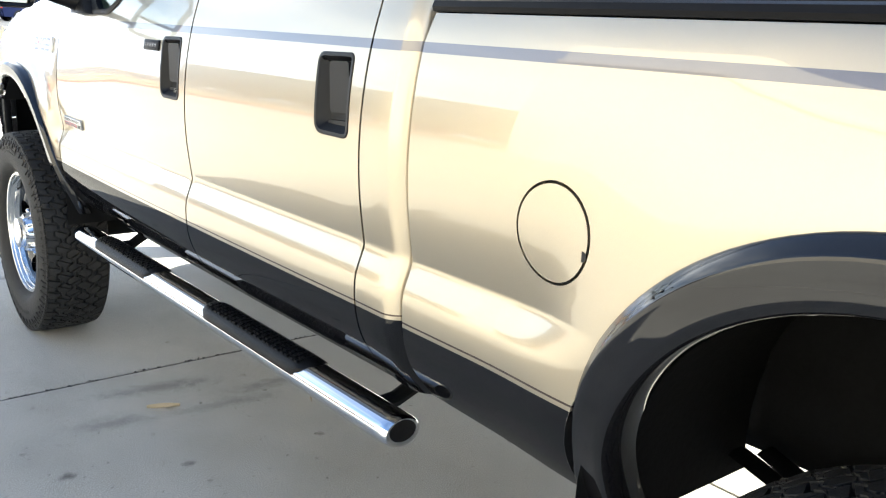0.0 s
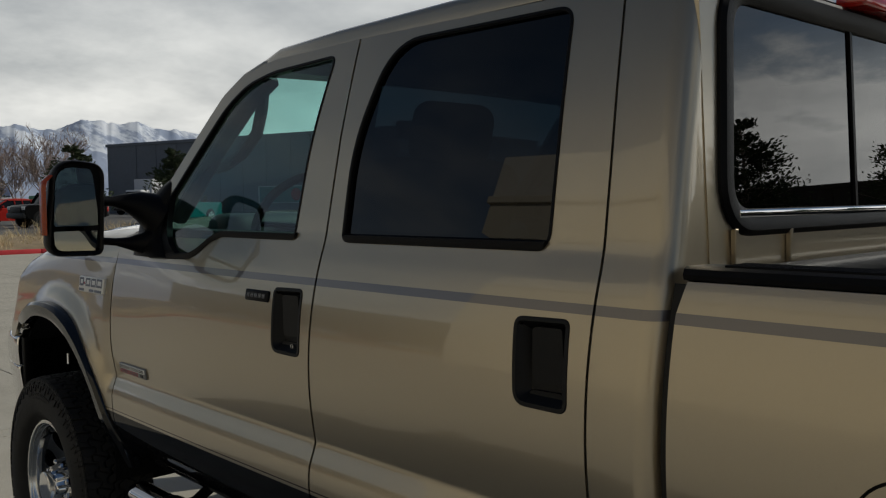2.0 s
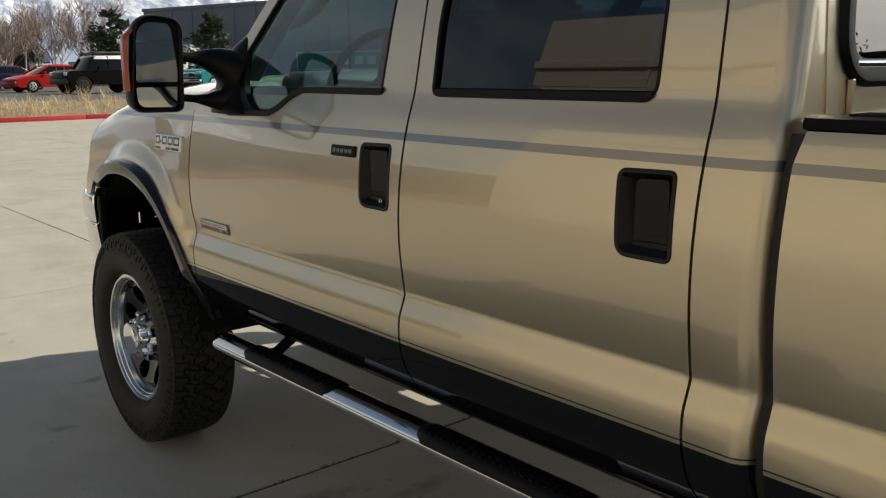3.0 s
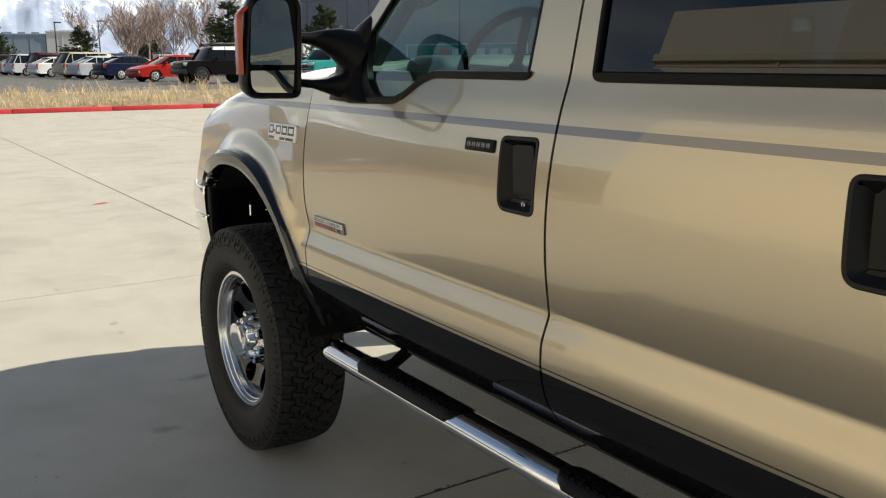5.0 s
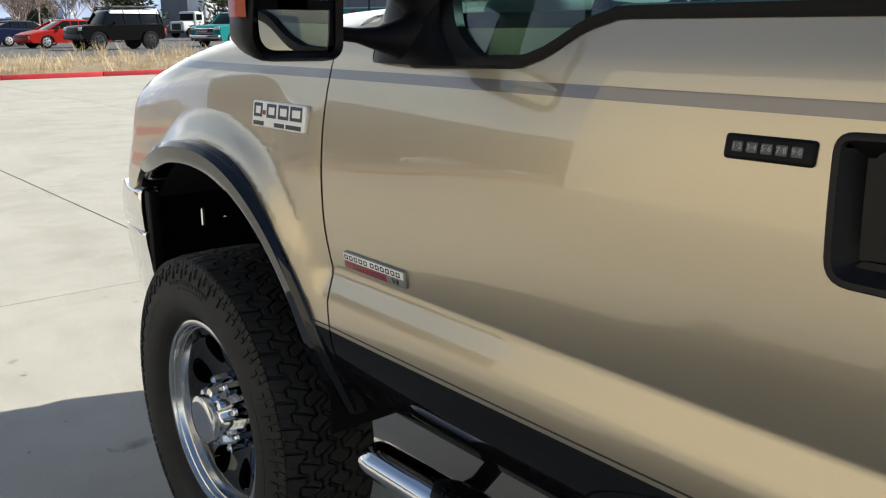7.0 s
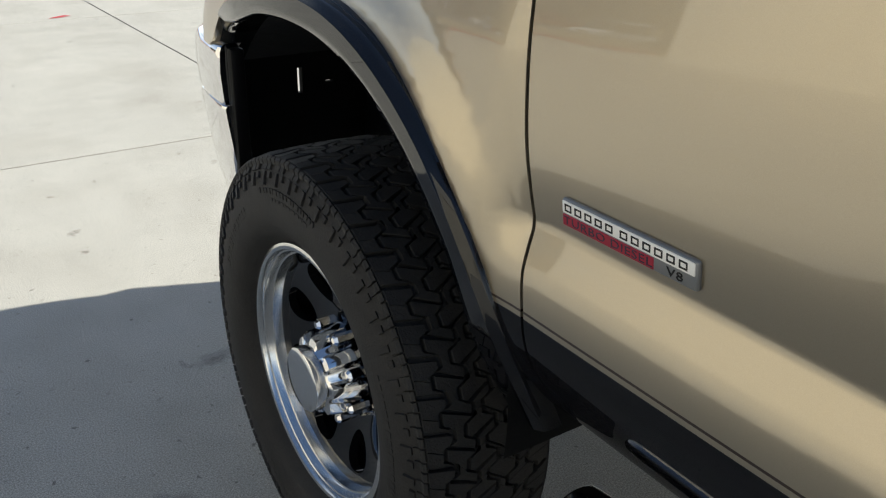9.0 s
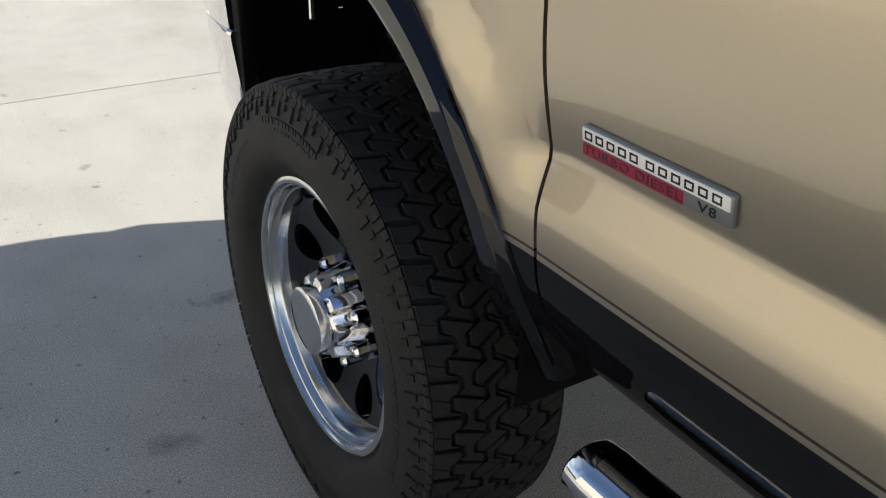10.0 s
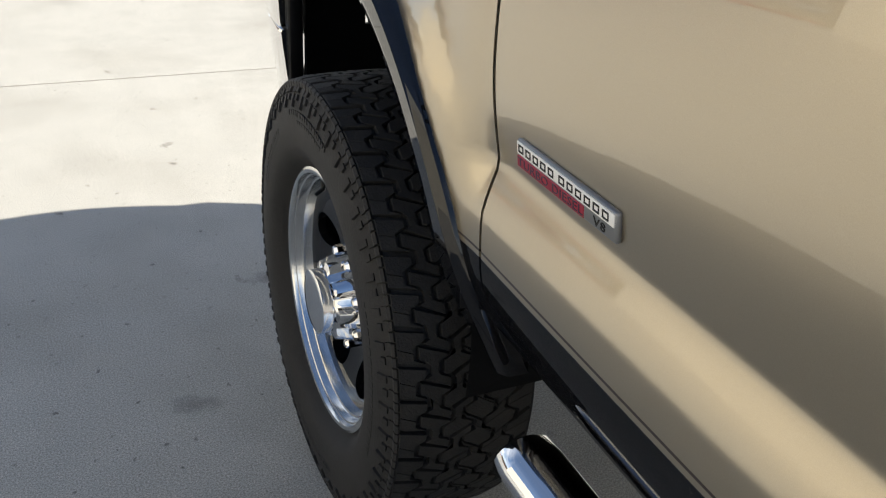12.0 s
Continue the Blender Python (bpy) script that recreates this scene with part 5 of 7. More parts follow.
# mud sill behind the front wheel
for s in (0, 1):
    xs = (0.07, 0.20) if not s else (1.80, 1.93)
    # the far rocker hangs lower, unseen, to shade the ground under the truck
    part("rocker", box((xs[0], -2.82, 0.60 if s else 0.69), (xs[1], -0.84 if s else -0.80, 0.80), 0.03, 3), UNDER, truck)

# running boards: chrome oval tubes with step pads
TUBE_X, TUBE_Z = 0.032, 0.596


def tube_z(y):
    """The tube rises a little towards the rear."""
    return TUBE_Z + 0.007 * (-0.7 - y)


for s in (0, 1):
    tx = TUBE_X if not s else 2 * XC - TUBE_X
    ins = 1 if not s else -1
    pts = [(tx, -0.690, TUBE_Z), (tx, -0.696, TUBE_Z)] + [(tx, y, tube_z(y)) for y in np.linspace(-0.73, -2.82, 12)] + [(tx, -2.86, tube_z(-2.86)), (tx, -2.874, tube_z(-2.874)), (tx, -2.884, tube_z(-2.884)), (tx, -2.889, tube_z(-2.889))]
    board = part("running_board", tube(pts, [0.046, 0.051] + [0.051] * 12 + [0.051, 0.0505, 0.048, 0.044], 28, True, 0.72), CHROME, truck, "chrome tube running board with black step pads", 40)
    part("end_plug", tube([(tx, -2.884, tube_z(-2.88) + 0.004), (tx, -2.8900, tube_z(-2.88) + 0.004), (tx, -2.8908, tube_z(-2.88) + 0.004)], [0.035, 0.035, 0.031], 24, True, 0.72), PLASTIC, board, "black end plug")
    for y0, y1 in ((-0.92, -1.51), (-1.905, -2.53)):
        rows = []
        ys = list(np.linspace(y0, y1, 26))
        for i, y in enumerate(ys):
            t = (y - y0) / (y1 - y0)
            e = min(1.0, min(t, 1 - t) / 0.09)
            wd = 0.0495 * math.sqrt(max(0.05, 1 - (1 - e) ** 2))
            row = []
            for u in np.linspace(-1, 1, 9):
                xx = wd * u
                zz = 0.051 * 0.72 * math.sqrt(max(0.0, 1 - (xx / 0.0525) ** 2)) + 0.008 * e ** 0.5
                row.append((tx + ins * xx * 1.0, y, tube_z(y) + zz))
            rows.append([(row[0][0] - ins * 0.0015, y, row[0][2] - 0.013)] + row + [(row[-1][0], y, row[-1][2] - 0.006)])
        pad = part("step_pad", loft(rows), PLASTIC, board, "ribbed black rubber step pad", 50)
        k = 0
        for y in np.linspace(y0 - 0.05 * (1 if y0 > y1 else -1), y1 + 0.05, 22):
            for u in (-0.032, -0.021, -0.010, 0.001, 0.012):
                zz = 0.051 * 0.72 * math.sqrt(1 - ((u + 0.006) / 0.0525) ** 2) + 0.0075
                part("pad_rib", box((tx + ins * u - 0.0042, y - 0.0085 + 0.004 * (k % 2), tube_z(y) + zz - 0.002), (tx + ins * u + 0.0042, y + 0.0065 + 0.004 * (k % 2), tube_z(y) + zz + 0.0035)), PLASTIC, pad) if not s else None
                k += 1
    for y in (-0.93, -2.72):
        part("bracket", tube([(tx + ins * 0.02, y, tube_z(y) - 0.01), (tx + ins * 0.10, y, tube_z(y) - 0.005), (tx + ins * 0.16, y, 0.63), (tx + ins * 0.22, y, 0.72)], [0.020, 0.020, 0.022, 0.024], 8), UNDER, board)

# ---- towing mirror ----
def mirror_unit(s):
    sg = 1 if not s else -1

    def X(x):
        x = x - 0.034 * smooth01((0.02 - x) / 0.12)
        return x if not s else 2 * XC - x

    out = rounded([(-0.300, 1.478), (-0.120, 1.474), (-0.108, 1.772), (-0.270, 1.790)], [0.055, 0.03, 0.05, 0.085], 6)
    out = dense(out, 0.02)
    rows = []
    for d, y in ((-0.012, -0.900), (-0.004, -0.912), (0.0, -0.905), (0.002, -0.885), (-0.006, -0.845), (-0.022, -0.800), (-0.050, -0.770)):
        rows.append([(X(x), y, z) for x, z in grow(out, d)])
    bm = loft(rows, closed=True)
    bm.verts.ensure_lookup_table()
    n = len(out)
    bm.faces.new(bm.verts[6 * n:7 * n])
    bmesh.ops.recalc_face_normals(bm, faces=bm.faces)
    unit = part("side_mirror", bm, PLASTIC, truck, "black telescoping towing mirror", 45)
    back = loft([[(X(x), -0.893, z) for x, z in grow(out, -0.010)], [(X(x), -0.890, z) for x, z in grow(out, -0.06)]], closed=True)
    part("mirror_face", back, PLASTIC, unit)
    up = rounded([(-0.277, 1.572), (-0.128, 1.572), (-0.122, 1.752), (-0.262, 1.765)], [0.012, 0.012, 0.035, 0.065], 6)
    lo = rounded([(-0.274, 1.494), (-0.130, 1.490), (-0.128, 1.556), (-0.277, 1.556)], [0.04, 0.02, 0.008, 0.008], 6)
    for loop, tilt, lab in ((up, 0.05, "flat upper mirror glass"), (lo, -0.04, "wide-angle lower mirror glass")):
        b = bmesh.new()
        b.faces.new([b.verts.new((X(x), -0.900 + 0.10 * (x + 0.2) + tilt * (z - 1.6) * 0.4, z)) for x, z in loop])
        b.faces.new([b.verts.new((X(x), -0.896 + 0.10 * (x + 0.2) + tilt * (z - 1.6) * 0.4, z)) for x, z in loop][::-1])
        part("mirror_glass", b, MIRROR, unit, lab)
    rows = []
    for z in np.linspace(1.545, 1.735, 10):
        rows.append([(X(-0.302 + dx - (0.03 if z > 1.72 else 0.0) * -0.3 + 0.085 * max(0.0, (z - 1.69) / 0.1) ** 2), y, z) for dx, y in ((0.006, -0.905), (-0.003, -0.893), (-0.003, -0.868), (0.010, -0.838))])
    part("turn_lamp", loft(rows), AMBER, unit, "amber turn lamp")
    # two arms that swell into a foot on the door's front corner
    for pts, rad, flat in (([(-0.118, -0.855, 1.652), (-0.070, -0.855, 1.650), (-0.045, -0.855, 1.648), (-0.010, -0.858, 1.638), (0.025, -0.865, 1.620), (0.060, -0.875, 1.600)], [0.016, 0.017, 0.027, 0.046, 0.062, 0.082], 1.0),
                           ([(-0.118, -0.855, 1.520), (-0.065, -0.855, 1.514), (-0.035, -0.856, 1.508), (0.000, -0.862, 1.506), (0.035, -0.872, 1.510)], [0.012, 0.013, 0.021, 0.038, 0.058], 1.0)):
        part("mirror_arm", tube([(X(p[0]), p[1], p[2]) for p in pts], rad, 16, True, flat), PLASTIC, unit, "black mirror arm", 60)
    rows = []
    for z, ry, rx, yc, xc in ((1.462, 0.135, 0.024, -0.885, 0.018), (1.49, 0.110, 0.028, -0.868, 0.022), (1.53, 0.084, 0.029, -0.855, 0.032), (1.57, 0.078, 0.030, -0.852, 0.040), (1.61, 0.082, 0.031, -0.858, 0.048), (1.65, 0.072, 0.027, -0.875, 0.060), (1.69, 0.048, 0.020, -0.900, 0.075), (1.73, 0.022, 0.012, -0.940, 0.095)):
        rows.append([(X(xc + rx * math.cos(a)), yc + ry * math.sin(a), z) for a in np.linspace(0, 2 * math.pi, 25)[:-1]])
    part("mirror_foot", loft(rows, closed=True, caps=True), PLASTIC, unit, "", 60)
    # sail panel: the dark patch that fills the window's front corner
    sail = rounded([(-0.745, 1.462), (-1.150, 1.462), (-1.04, 1.485), (-0.965, 1.540), (-0.960, 1.672), (-0.83, 1.57), (-0.745, 1.53)], [0.01, 0.02, 0.06, 0.08, 0.02, 0.03, 0.02], 6)
    sm = sheet(sail, [], lambda y, z: door_x(y, z) - 0.006, 0.05, 0.03, 0.02)
    part("mirror_sail", sm if not s else mirror_sheet(sm), PLASTIC, unit)


mirror_unit(0)
mirror_unit(1)

# ---- cab interior ----
for cx in (0.52, 1.48):
    for yb, nm in ((-1.72, "front_seat"), (-2.62, "rear_seat")):
        cush = part(nm, box((cx - 0.28, yb, 1.0), (cx + 0.28, yb + 0.55, 1.20), 0.05, 3), SEAT, truck, "dark leather seat")
        m = Matrix.Translation((cx, yb + 0.03, 1.16)) @ Matrix.Rotation(radians(14), 4, "X")
        part("seat_back", box((-0.27, -0.08, 0.0), (0.27, 0.08, 0.62), 0.06, 4, m), SEAT, cush)
        part("head_rest", box((-0.145, -0.055, 0.60), (0.145, 0.055, 0.79), 0.052, 5, m), SEAT, cush)
part("dashboard", box((0.12, -0.98, 1.25), (1.88, -0.62, 1.545), 0.07, 4), DASH, truck, "grey dashboard")
part("instrument_hood", box((0.30, -0.96, 1.46), (0.78, -0.72, 1.60), 0.05, 4), DASH, truck)
sw = bmesh.new()
wm = Matrix.Translation((0.52, -1.05, 1.565)) @ Matrix.Rotation(radians(-62), 4, "X")
add_tube(sw, [wm @ Vector((0.19 * math.cos(a), 0.19 * math.sin(a), 0)) for a in np.linspace(0, 2 * math.pi, 41)], 0.016, 10, False)
for a in (0, 180, 270):
    add_tube(sw, [wm @ Vector((0, 0, -0.03)), wm @ Vector((0.18 * math.cos(radians(a)), 0.18 * math.sin(radians(a)), 0))], 0.02, 8, True, 0.5)
add_tube(sw, [wm @ Vector((0, 0, -0.02)), wm @ Vector((0, 0, -0.30))], 0.03, 10)
part("steering_wheel", sw, SEAT, truck, "dark steering wheel")
for s in (0, 1):
    for y0, y1 in ((-1.86, -0.70), (-2.75, -1.93)):
        xa, xb = (0.075, 0.11) if not s else (1.89, 1.925)
        pn = part("door_lining", box((xa, y0, 0.95), (xb, y1, 1.535), 0.012, 2), TAN, truck, "tan inner door panel")
        hx = 0.11 if not s else 1.87
        part("inner_handle", box((hx, y0 + 0.20, 1.38), (hx + 0.02, y0 + 0.32, 1.42), 0.006, 2), SEAL, pn)
        part("panel_top", box((xa - 0.005, y0, 1.525), (xb + 0.006, y1, 1.552), 0.006, 2), SEAL, pn)
grab = bmesh.new()
add_tube(grab, [(0.30, -0.78, 1.765), (0.32, -0.86, 1.775), (0.33, -0.97, 1.815), (0.33, -1.07, 1.88), (0.32, -1.12, 1.955), (0.30, -1.16, 2.01)], [0.024, 0.022, 0.021, 0.021, 0.022, 0.024], 10)
part("grab_handle", grab, DASH, truck, "grey grab handle on the windscreen pillar")
part("pillar_trim", tube([(0.20, -0.70, 1.60), (0.24, -0.93, 1.83), (0.27, -1.12, 1.99), (0.29, -1.22, 2.05)], [0.05, 0.045, 0.04, 0.04], 10), DASH, truck)
part("rear_view_mirror", box((0.90, -1.16, 1.88), (1.12, -1.13, 1.95), 0.012, 2), SEAL, truck)
part("head_lining", box((0.26, -2.85, 2.045), (1.74, -1.40, 2.06), 0.006), DASH, truck)

# ---- ground ----
def plane_sheet(name, loop, z, material, label="", category="ground"):
    bm = bmesh.new()
    bm.faces.new([bm.verts.new((x, y, z)) for x, y in loop])
    bmesh.ops.recalc_face_normals(bm, faces=bm.faces)
    ob = part(name, bm, material, None)
    return tagged(ob, label, category, kind="structure")


plane_sheet("ground", [(-4500, -4500), (4500, -4500), (4500, 4500), (-4500, 4500)], -0.03, SOIL, "dry ground that reaches the hills")


LOT_Z = 0.52  # the parking lot lies a little above the apron


def kerb_y(x):
    return 28.05 - 0.04 * x


pavement = thing("pavement", (0, 0, 0), "light concrete apron in cast slabs", "pavement", kind="structure")
base = part("joint_bed", box((-34, -32, -0.03), (43.5, 36, -0.0045)), JOINT, pavement)
plane_sheet("parking_lot", [(-80, kerb_y(-80) + 3.4), (150, kerb_y(150) + 3.4), (150, 190), (-80, 190)], LOT_Z, ASPHALT, "worn grey asphalt parking lot", "parking lot")

# ---- kerb and grass strip ----
kerb = thing("kerb", (5, kerb_y(5), 0), "red painted concrete kerb along the grass strip", "kerb", kind="structure")
KDIR = Vector((1, -0.04, 0)).normalized()
kq = Matrix.Rotation(math.atan2(KDIR.y, KDIR.x), 4, "Z")
for i in range(-10, 22):
    p = Vector((0, kerb_y(0), 0)) + KDIR * (i * 3.05)
    part("kerb_stone", box((0, -0.08, -0.02), (3.03, 0.10, 0.15), 0.02, 2, Matrix.Translation(p) @ kq), KERB_RED, kerb)
rng = random.Random(5)
rows = []
for i in range(-32, 70):
    p = Vector((0, kerb_y(0), 0)) + KDIR * i
    nrm = Vector((-KDIR.y, KDIR.x, 0))
    rows.append([p + nrm * d + Vector((0, 0, zz + rng.uniform(-0.02, 0.03) * (0 < k < 5))) for k, (d, zz) in enumerate(((0.1, 0.11), (0.5, 0.20), (1.2, 0.33), (2.0, 0.46), (2.8, 0.54), (3.3, 0.545), (3.45, 0.515)))])
tagged(part("grass_verge", loft(rows), SOIL, None), "bare dry soil verge behind the kerb", "verge", kind="structure")


def blades(bm, p, n, h, rng, spread):
    for _ in range(n):
        a = rng.uniform(0, 2 * math.pi)
        r = spread * math.sqrt(rng.random())
        q = p + Vector((r * math.cos(a), r * math.sin(a), 0))
        hh = h * rng.uniform(0.5, 1.15)
        lean = Vector((rng.uniform(-0.5, 0.5), rng.uniform(-0.5, 0.5), 1)).normalized()
        w = Vector((rng.uniform(-1, 1), rng.uniform(-1, 1), 0)).normalized() * 0.006
        mid, tip = q + lean * hh * 0.6, q + lean * hh + Vector((lean.x, lean.y, -0.25)) * hh * 0.4
        a0, a1, b0, b1, c0 = (bm.verts.new(v) for v in (q - w, q + w, mid - w * 0.7, mid + w * 0.7, tip))
        bm.faces.new((a0, a1, b1, b0))
        bm.faces.new((b0, b1, c0))


gb = bmesh.new()
rng = random.Random(8)
for i in range(1300):
    s, d = rng.uniform(-14, 30), 0.2 + 3.0 * rng.random() ** 1.2
    p = Vector((0, kerb_y(0), 0.11 + 0.145 * min(d, 2.9))) + KDIR * s + Vector((-KDIR.y, KDIR.x, 0)) * d
    tall = noise.noise(Vector((s * 0.35, d, 0))) > 0.05
    blades(gb, p, 16 if tall else 9, 0.70 if tall and rng.random() < 0.45 else 0.30, rng, 0.16)
tagged(part("dry_grass", gb, STRAW, None, "", 180), "straw-coloured dry grass in clumps", "grass", kind="stuff")

# ---- parked vehicles ----
WINDOW = mat("car_window", (0.008, 0.010, 0.012), 0.08, coat=0.0, spec=0.22)
CAR_TYRE = mat("car_tyre", (0.012, 0.012, 0.012), 0.8, spec=0.2)
ALLOY = mat("alloy_rim", (0.55, 0.55, 0.56), 0.3, 0.8)
DARK_RIM = mat("dark_rim", (0.04, 0.04, 0.042), 0.35, 0.5)
LAMP_CLEAR = mat("car_lamp", (0.7, 0.7, 0.68), 0.15, coat=1.0)
CAR_TRIM = mat("car_black_trim", (0.02, 0.02, 0.02), 0.5)

# outlines as (y along the car from its nose, z): body, then the cabin
KINDS = {
    "sedan": (4.55, 1.78, 1.47, 0.33, (0.90, 3.55), [(0, .42), (-.01, .60), (.06, .70), (.35, .80), (.80, .89), (1.25, .95), (2.60, 1.00), (3.90, 1.05), (4.40, 1.03), (4.53, .92), (4.56, .70), (4.50, .36)], [(1.10, .93), (1.92, 1.375), (2.12, 1.425), (2.45, 1.462), (2.95, 1.458), (3.30, 1.40), (4.15, 1.03)]),
    "suv": (4.65, 1.88, 1.80, 0.37, (0.92, 3.60), [(0, .55), (.02, .95), (.25, 1.06), (1.30, 1.14), (4.50, 1.16), (4.62, .95), (4.60, .48)], [(1.22, 1.12), (1.62, 1.70), (1.80, 1.78), (4.25, 1.80), (4.52, 1.15)]),
    "offroad": (4.25, 1.90, 1.84, 0.42, (0.80, 3.40), [(0, .66), (.02, 1.02), (.18, 1.11), (1.20, 1.17), (4.10, 1.19), (4.21, 1.02), (4.19, .58)], [(1.12, 1.15), (1.44, 1.71), (1.58, 1.80), (3.98, 1.83), (4.14, 1.18)]),
    "van": (4.95, 1.92, 1.74, 0.33, (0.95, 3.90), [(0, .45), (.05, .75), (.75, 1.00), (4.85, 1.02), (4.95, .80), (4.92, .38)], [(.72, .98), (1.55, 1.62), (1.90, 1.72), (4.35, 1.74), (4.82, 1.02)]),
    "pickup": (5.50, 1.95, 1.78, 0.37, (0.98, 4.40), [(0, .60), (.02, 1.00), (.15, 1.08), (1.65, 1.16), (5.45, 1.14), (5.50, .95), (5.48, .55)], [(1.60, 1.14), (2.15, 1.68), (2.40, 1.77), (3.25, 1.77), (3.50, 1.13)]),
}


def parked(kind, name, colour, m, label, roof=None, rim=None, group="parked cars"):
    length, width, height, tr, axles, low, cab = KINDS[kind]
    tint = mat(name + "_paint", colour, 0.40, 0.0, 0.12, spread=0.08, scale=3, spec=0.08)
    car = thing(name, m, label, {"sedan": "car", "suv": "car", "offroad": "car", "van": "car", "pickup": "pickup truck"}[kind], group)
    w = width / 2
    gnd = 0.46 if kind == "offroad" else 0.28

    def shell(outline, base_z, wl, wh, top_z):
        """Lofts a side outline across the width, drawn in towards its top."""
        rows = []
        for u, k in ((-1.0, 0.0), (-0.97, 0.6), (-0.86, 1.0), (0.86, 1.0), (0.97, 0.6), (1.0, 0.0)):
            row = []
            for y, z in outline:
                f = (z - base_z) / max(0.01, top_z - base_z)
                half = wl + (wh - wl) * f
                row.append((u * half, y + (0.06 * (1 - k) if y < length / 2 else -0.06 * (1 - k)), z - 0.05 * (1 - k) * f))
            rows.append(row)
        bm = bmesh.new()
        vs = [[bm.verts.new(p) for p in r] for r in rows]
        for a, b in zip(vs, vs[1:]):
            for j in range(len(a) - 1):
                bm.faces.new((a[j], a[j + 1], b[j + 1], b[j]))
        bm.faces.new(vs[0]), bm.faces.new(vs[-1][::-1])
        bmesh.ops.recalc_face_normals(bm, faces=bm.faces)
        for v in bm.verts:
            v.co = m @ v.co
        return bm

    # the lower edge rises over the wheels
    under = []
    for ay in axles[::-1]:
        under += [(ay + (tr + 0.06) * math.cos(t), max(gnd - 0.02, tr + (tr + 0.06) * math.sin(t))) for t in np.linspace(-0.15, math.pi + 0.15, 10)]
    body = part("body", shell(low + [(length - 0.1, gnd)] + under + [(0.12, gnd)], gnd, w * 0.97, w, low[3][1]), tint, car, "", 30)
    zb = cab[0][1]
    part("cabin_glass", shell([(y, z - 0.004) for y, z in cab], zb, w * 0.90, w * 0.72, height), WINDOW, car, "dark car windows", 30)
    top = cab[1:-1]
    lo_z = max(z for _, z in top) - (0.17 if kind in ("suv", "offroad") else 0.09)
    part("roof", shell([(top[0][0] + 0.04, lo_z + 0.03)] + [(y, z + 0.012) for y, z in top[1:]] + [(top[-1][0] + 0.10, lo_z + 0.03)], zb, w * 0.94, w * 0.765, height), roof or tint, car, "", 30)
    for f in (0.30, 0.62, 0.97):
        y0 = cab[1][0] + f * (cab[-2][0] - cab[1][0])
        for s in (-1, 1):
            part("pillar", tube([m @ Vector((s * w * 0.885, y0, zb)), m @ Vector((s * w * 0.745, y0 - 0.02, height - 0.05))], 0.035, 6), tint, car)
    for (pa, pb) in ((cab[0], cab[1]), (cab[-1], cab[-2])):
        for s in (-1, 1):
            part("pillar", tube([m @ Vector((s * w * 0.87, pa[0], pa[1])), m @ Vector((s * w * 0.745, pb[0], pb[1]))], 0.035, 6), tint, car)
    for ay in axles:
        for s in (-1, 1):
            p = Vector((s * (w - 0.11), ay, tr))
            wh = part("wheel", tube([m @ (p + Vector((dx, 0, 0))) for dx in (-0.11, -0.09, 0.09, 0.11)], [tr - 0.03, tr, tr, tr - 0.03], 24), CAR_TYRE, car, "", 30)
            q = p + Vector((s * 0.113, 0, 0))
            part("rim", tube([m @ q, m @ (q + Vector((s * 0.006, 0, 0)))], [tr * 0.66, tr * 0.60], 20), rim or ALLOY, wh, "", 20)
            sp = bmesh.new()
            for k in range(5):
                a = k * 2 * math.pi / 5 + 0.5
                c0 = q + Vector((s * 0.008, 0, 0))
                d0 = Vector((0, math.cos(a + 0.63), math.sin(a + 0.63))) * tr * 0.40
                hole = bmesh.new() if kind == "offroad" else sp
                add_tube(hole, [m @ (c0 + d0 - Vector((s * 0.003, 0, 0))), m @ (c0 + d0)], tr * 0.13, 8)
                if kind == "offroad":
                    part("rim_hole", hole, CAR_TYRE, wh, "", 20)
            if kind != "offroad":
                part("rim_holes", sp, CAR_TYRE, wh, "", 20)
    for s in (-1, 1):
        part("headlight", box((s * w * 0.78 - 0.17, -0.02 + 0.02, low[1][1] - 0.14), (s * w * 0.78 + 0.17, 0.16, low[1][1] + 0.02), 0.03, 2, m), LAMP_CLEAR, car)
        part("tail_light", box((s * w * 0.86 - 0.11, length - 0.16, 0.74), (s * w * 0.86 + 0.11, length + 0.005, 0.98), 0.02, 2, m), RED_LENS, car)
        part("door_mirror", box((s * (w + 0.06) - 0.08, cab[0][0] + 0.42, zb + 0.02), (s * (w + 0.06) + 0.08, cab[0][0] + 0.52, zb + 0.16), 0.03, 2, m), tint, car)
    part("front_bumper", box((-w * 0.95, -0.06, gnd + 0.02), (w * 0.95, 0.12, gnd + 0.28), 0.05, 2, m), CAR_TRIM if kind in ("suv", "offroad", "pickup") else tint, car)
    part("rear_bumper", box((-w * 0.95, length - 0.12, gnd + 0.04), (w * 0.95, length + 0.05, gnd + 0.30), 0.05, 2, m), CAR_TRIM if kind in ("suv", "offroad") else tint, car)
    part("grille", box((-w * 0.55, -0.03, gnd + 0.28), (w * 0.55, 0.06, low[1][1] - 0.02), 0.02, 2, m), CAR_TRIM, car)
    return car


def at(x, y, heading, z=LOT_Z):
    """A vehicle's pose by its nose; heading: degrees its nose points, 0 towards +x, 90 towards +y."""
    return Matrix.Translation((x, y, z)) @ Matrix.Rotation(radians(heading + 90), 4, "Z")


WHITE_ROOF = mat("white_roof_paint", (0.75, 0.75, 0.74), 0.4, coat=0.5)
suv = parked("offroad", "off_road_car", (0.004, 0.004, 0.0045), at(12.55, 41.3, 187), "black boxy off-road car with a white roof and roof rack", WHITE_ROOF, DARK_RIM)
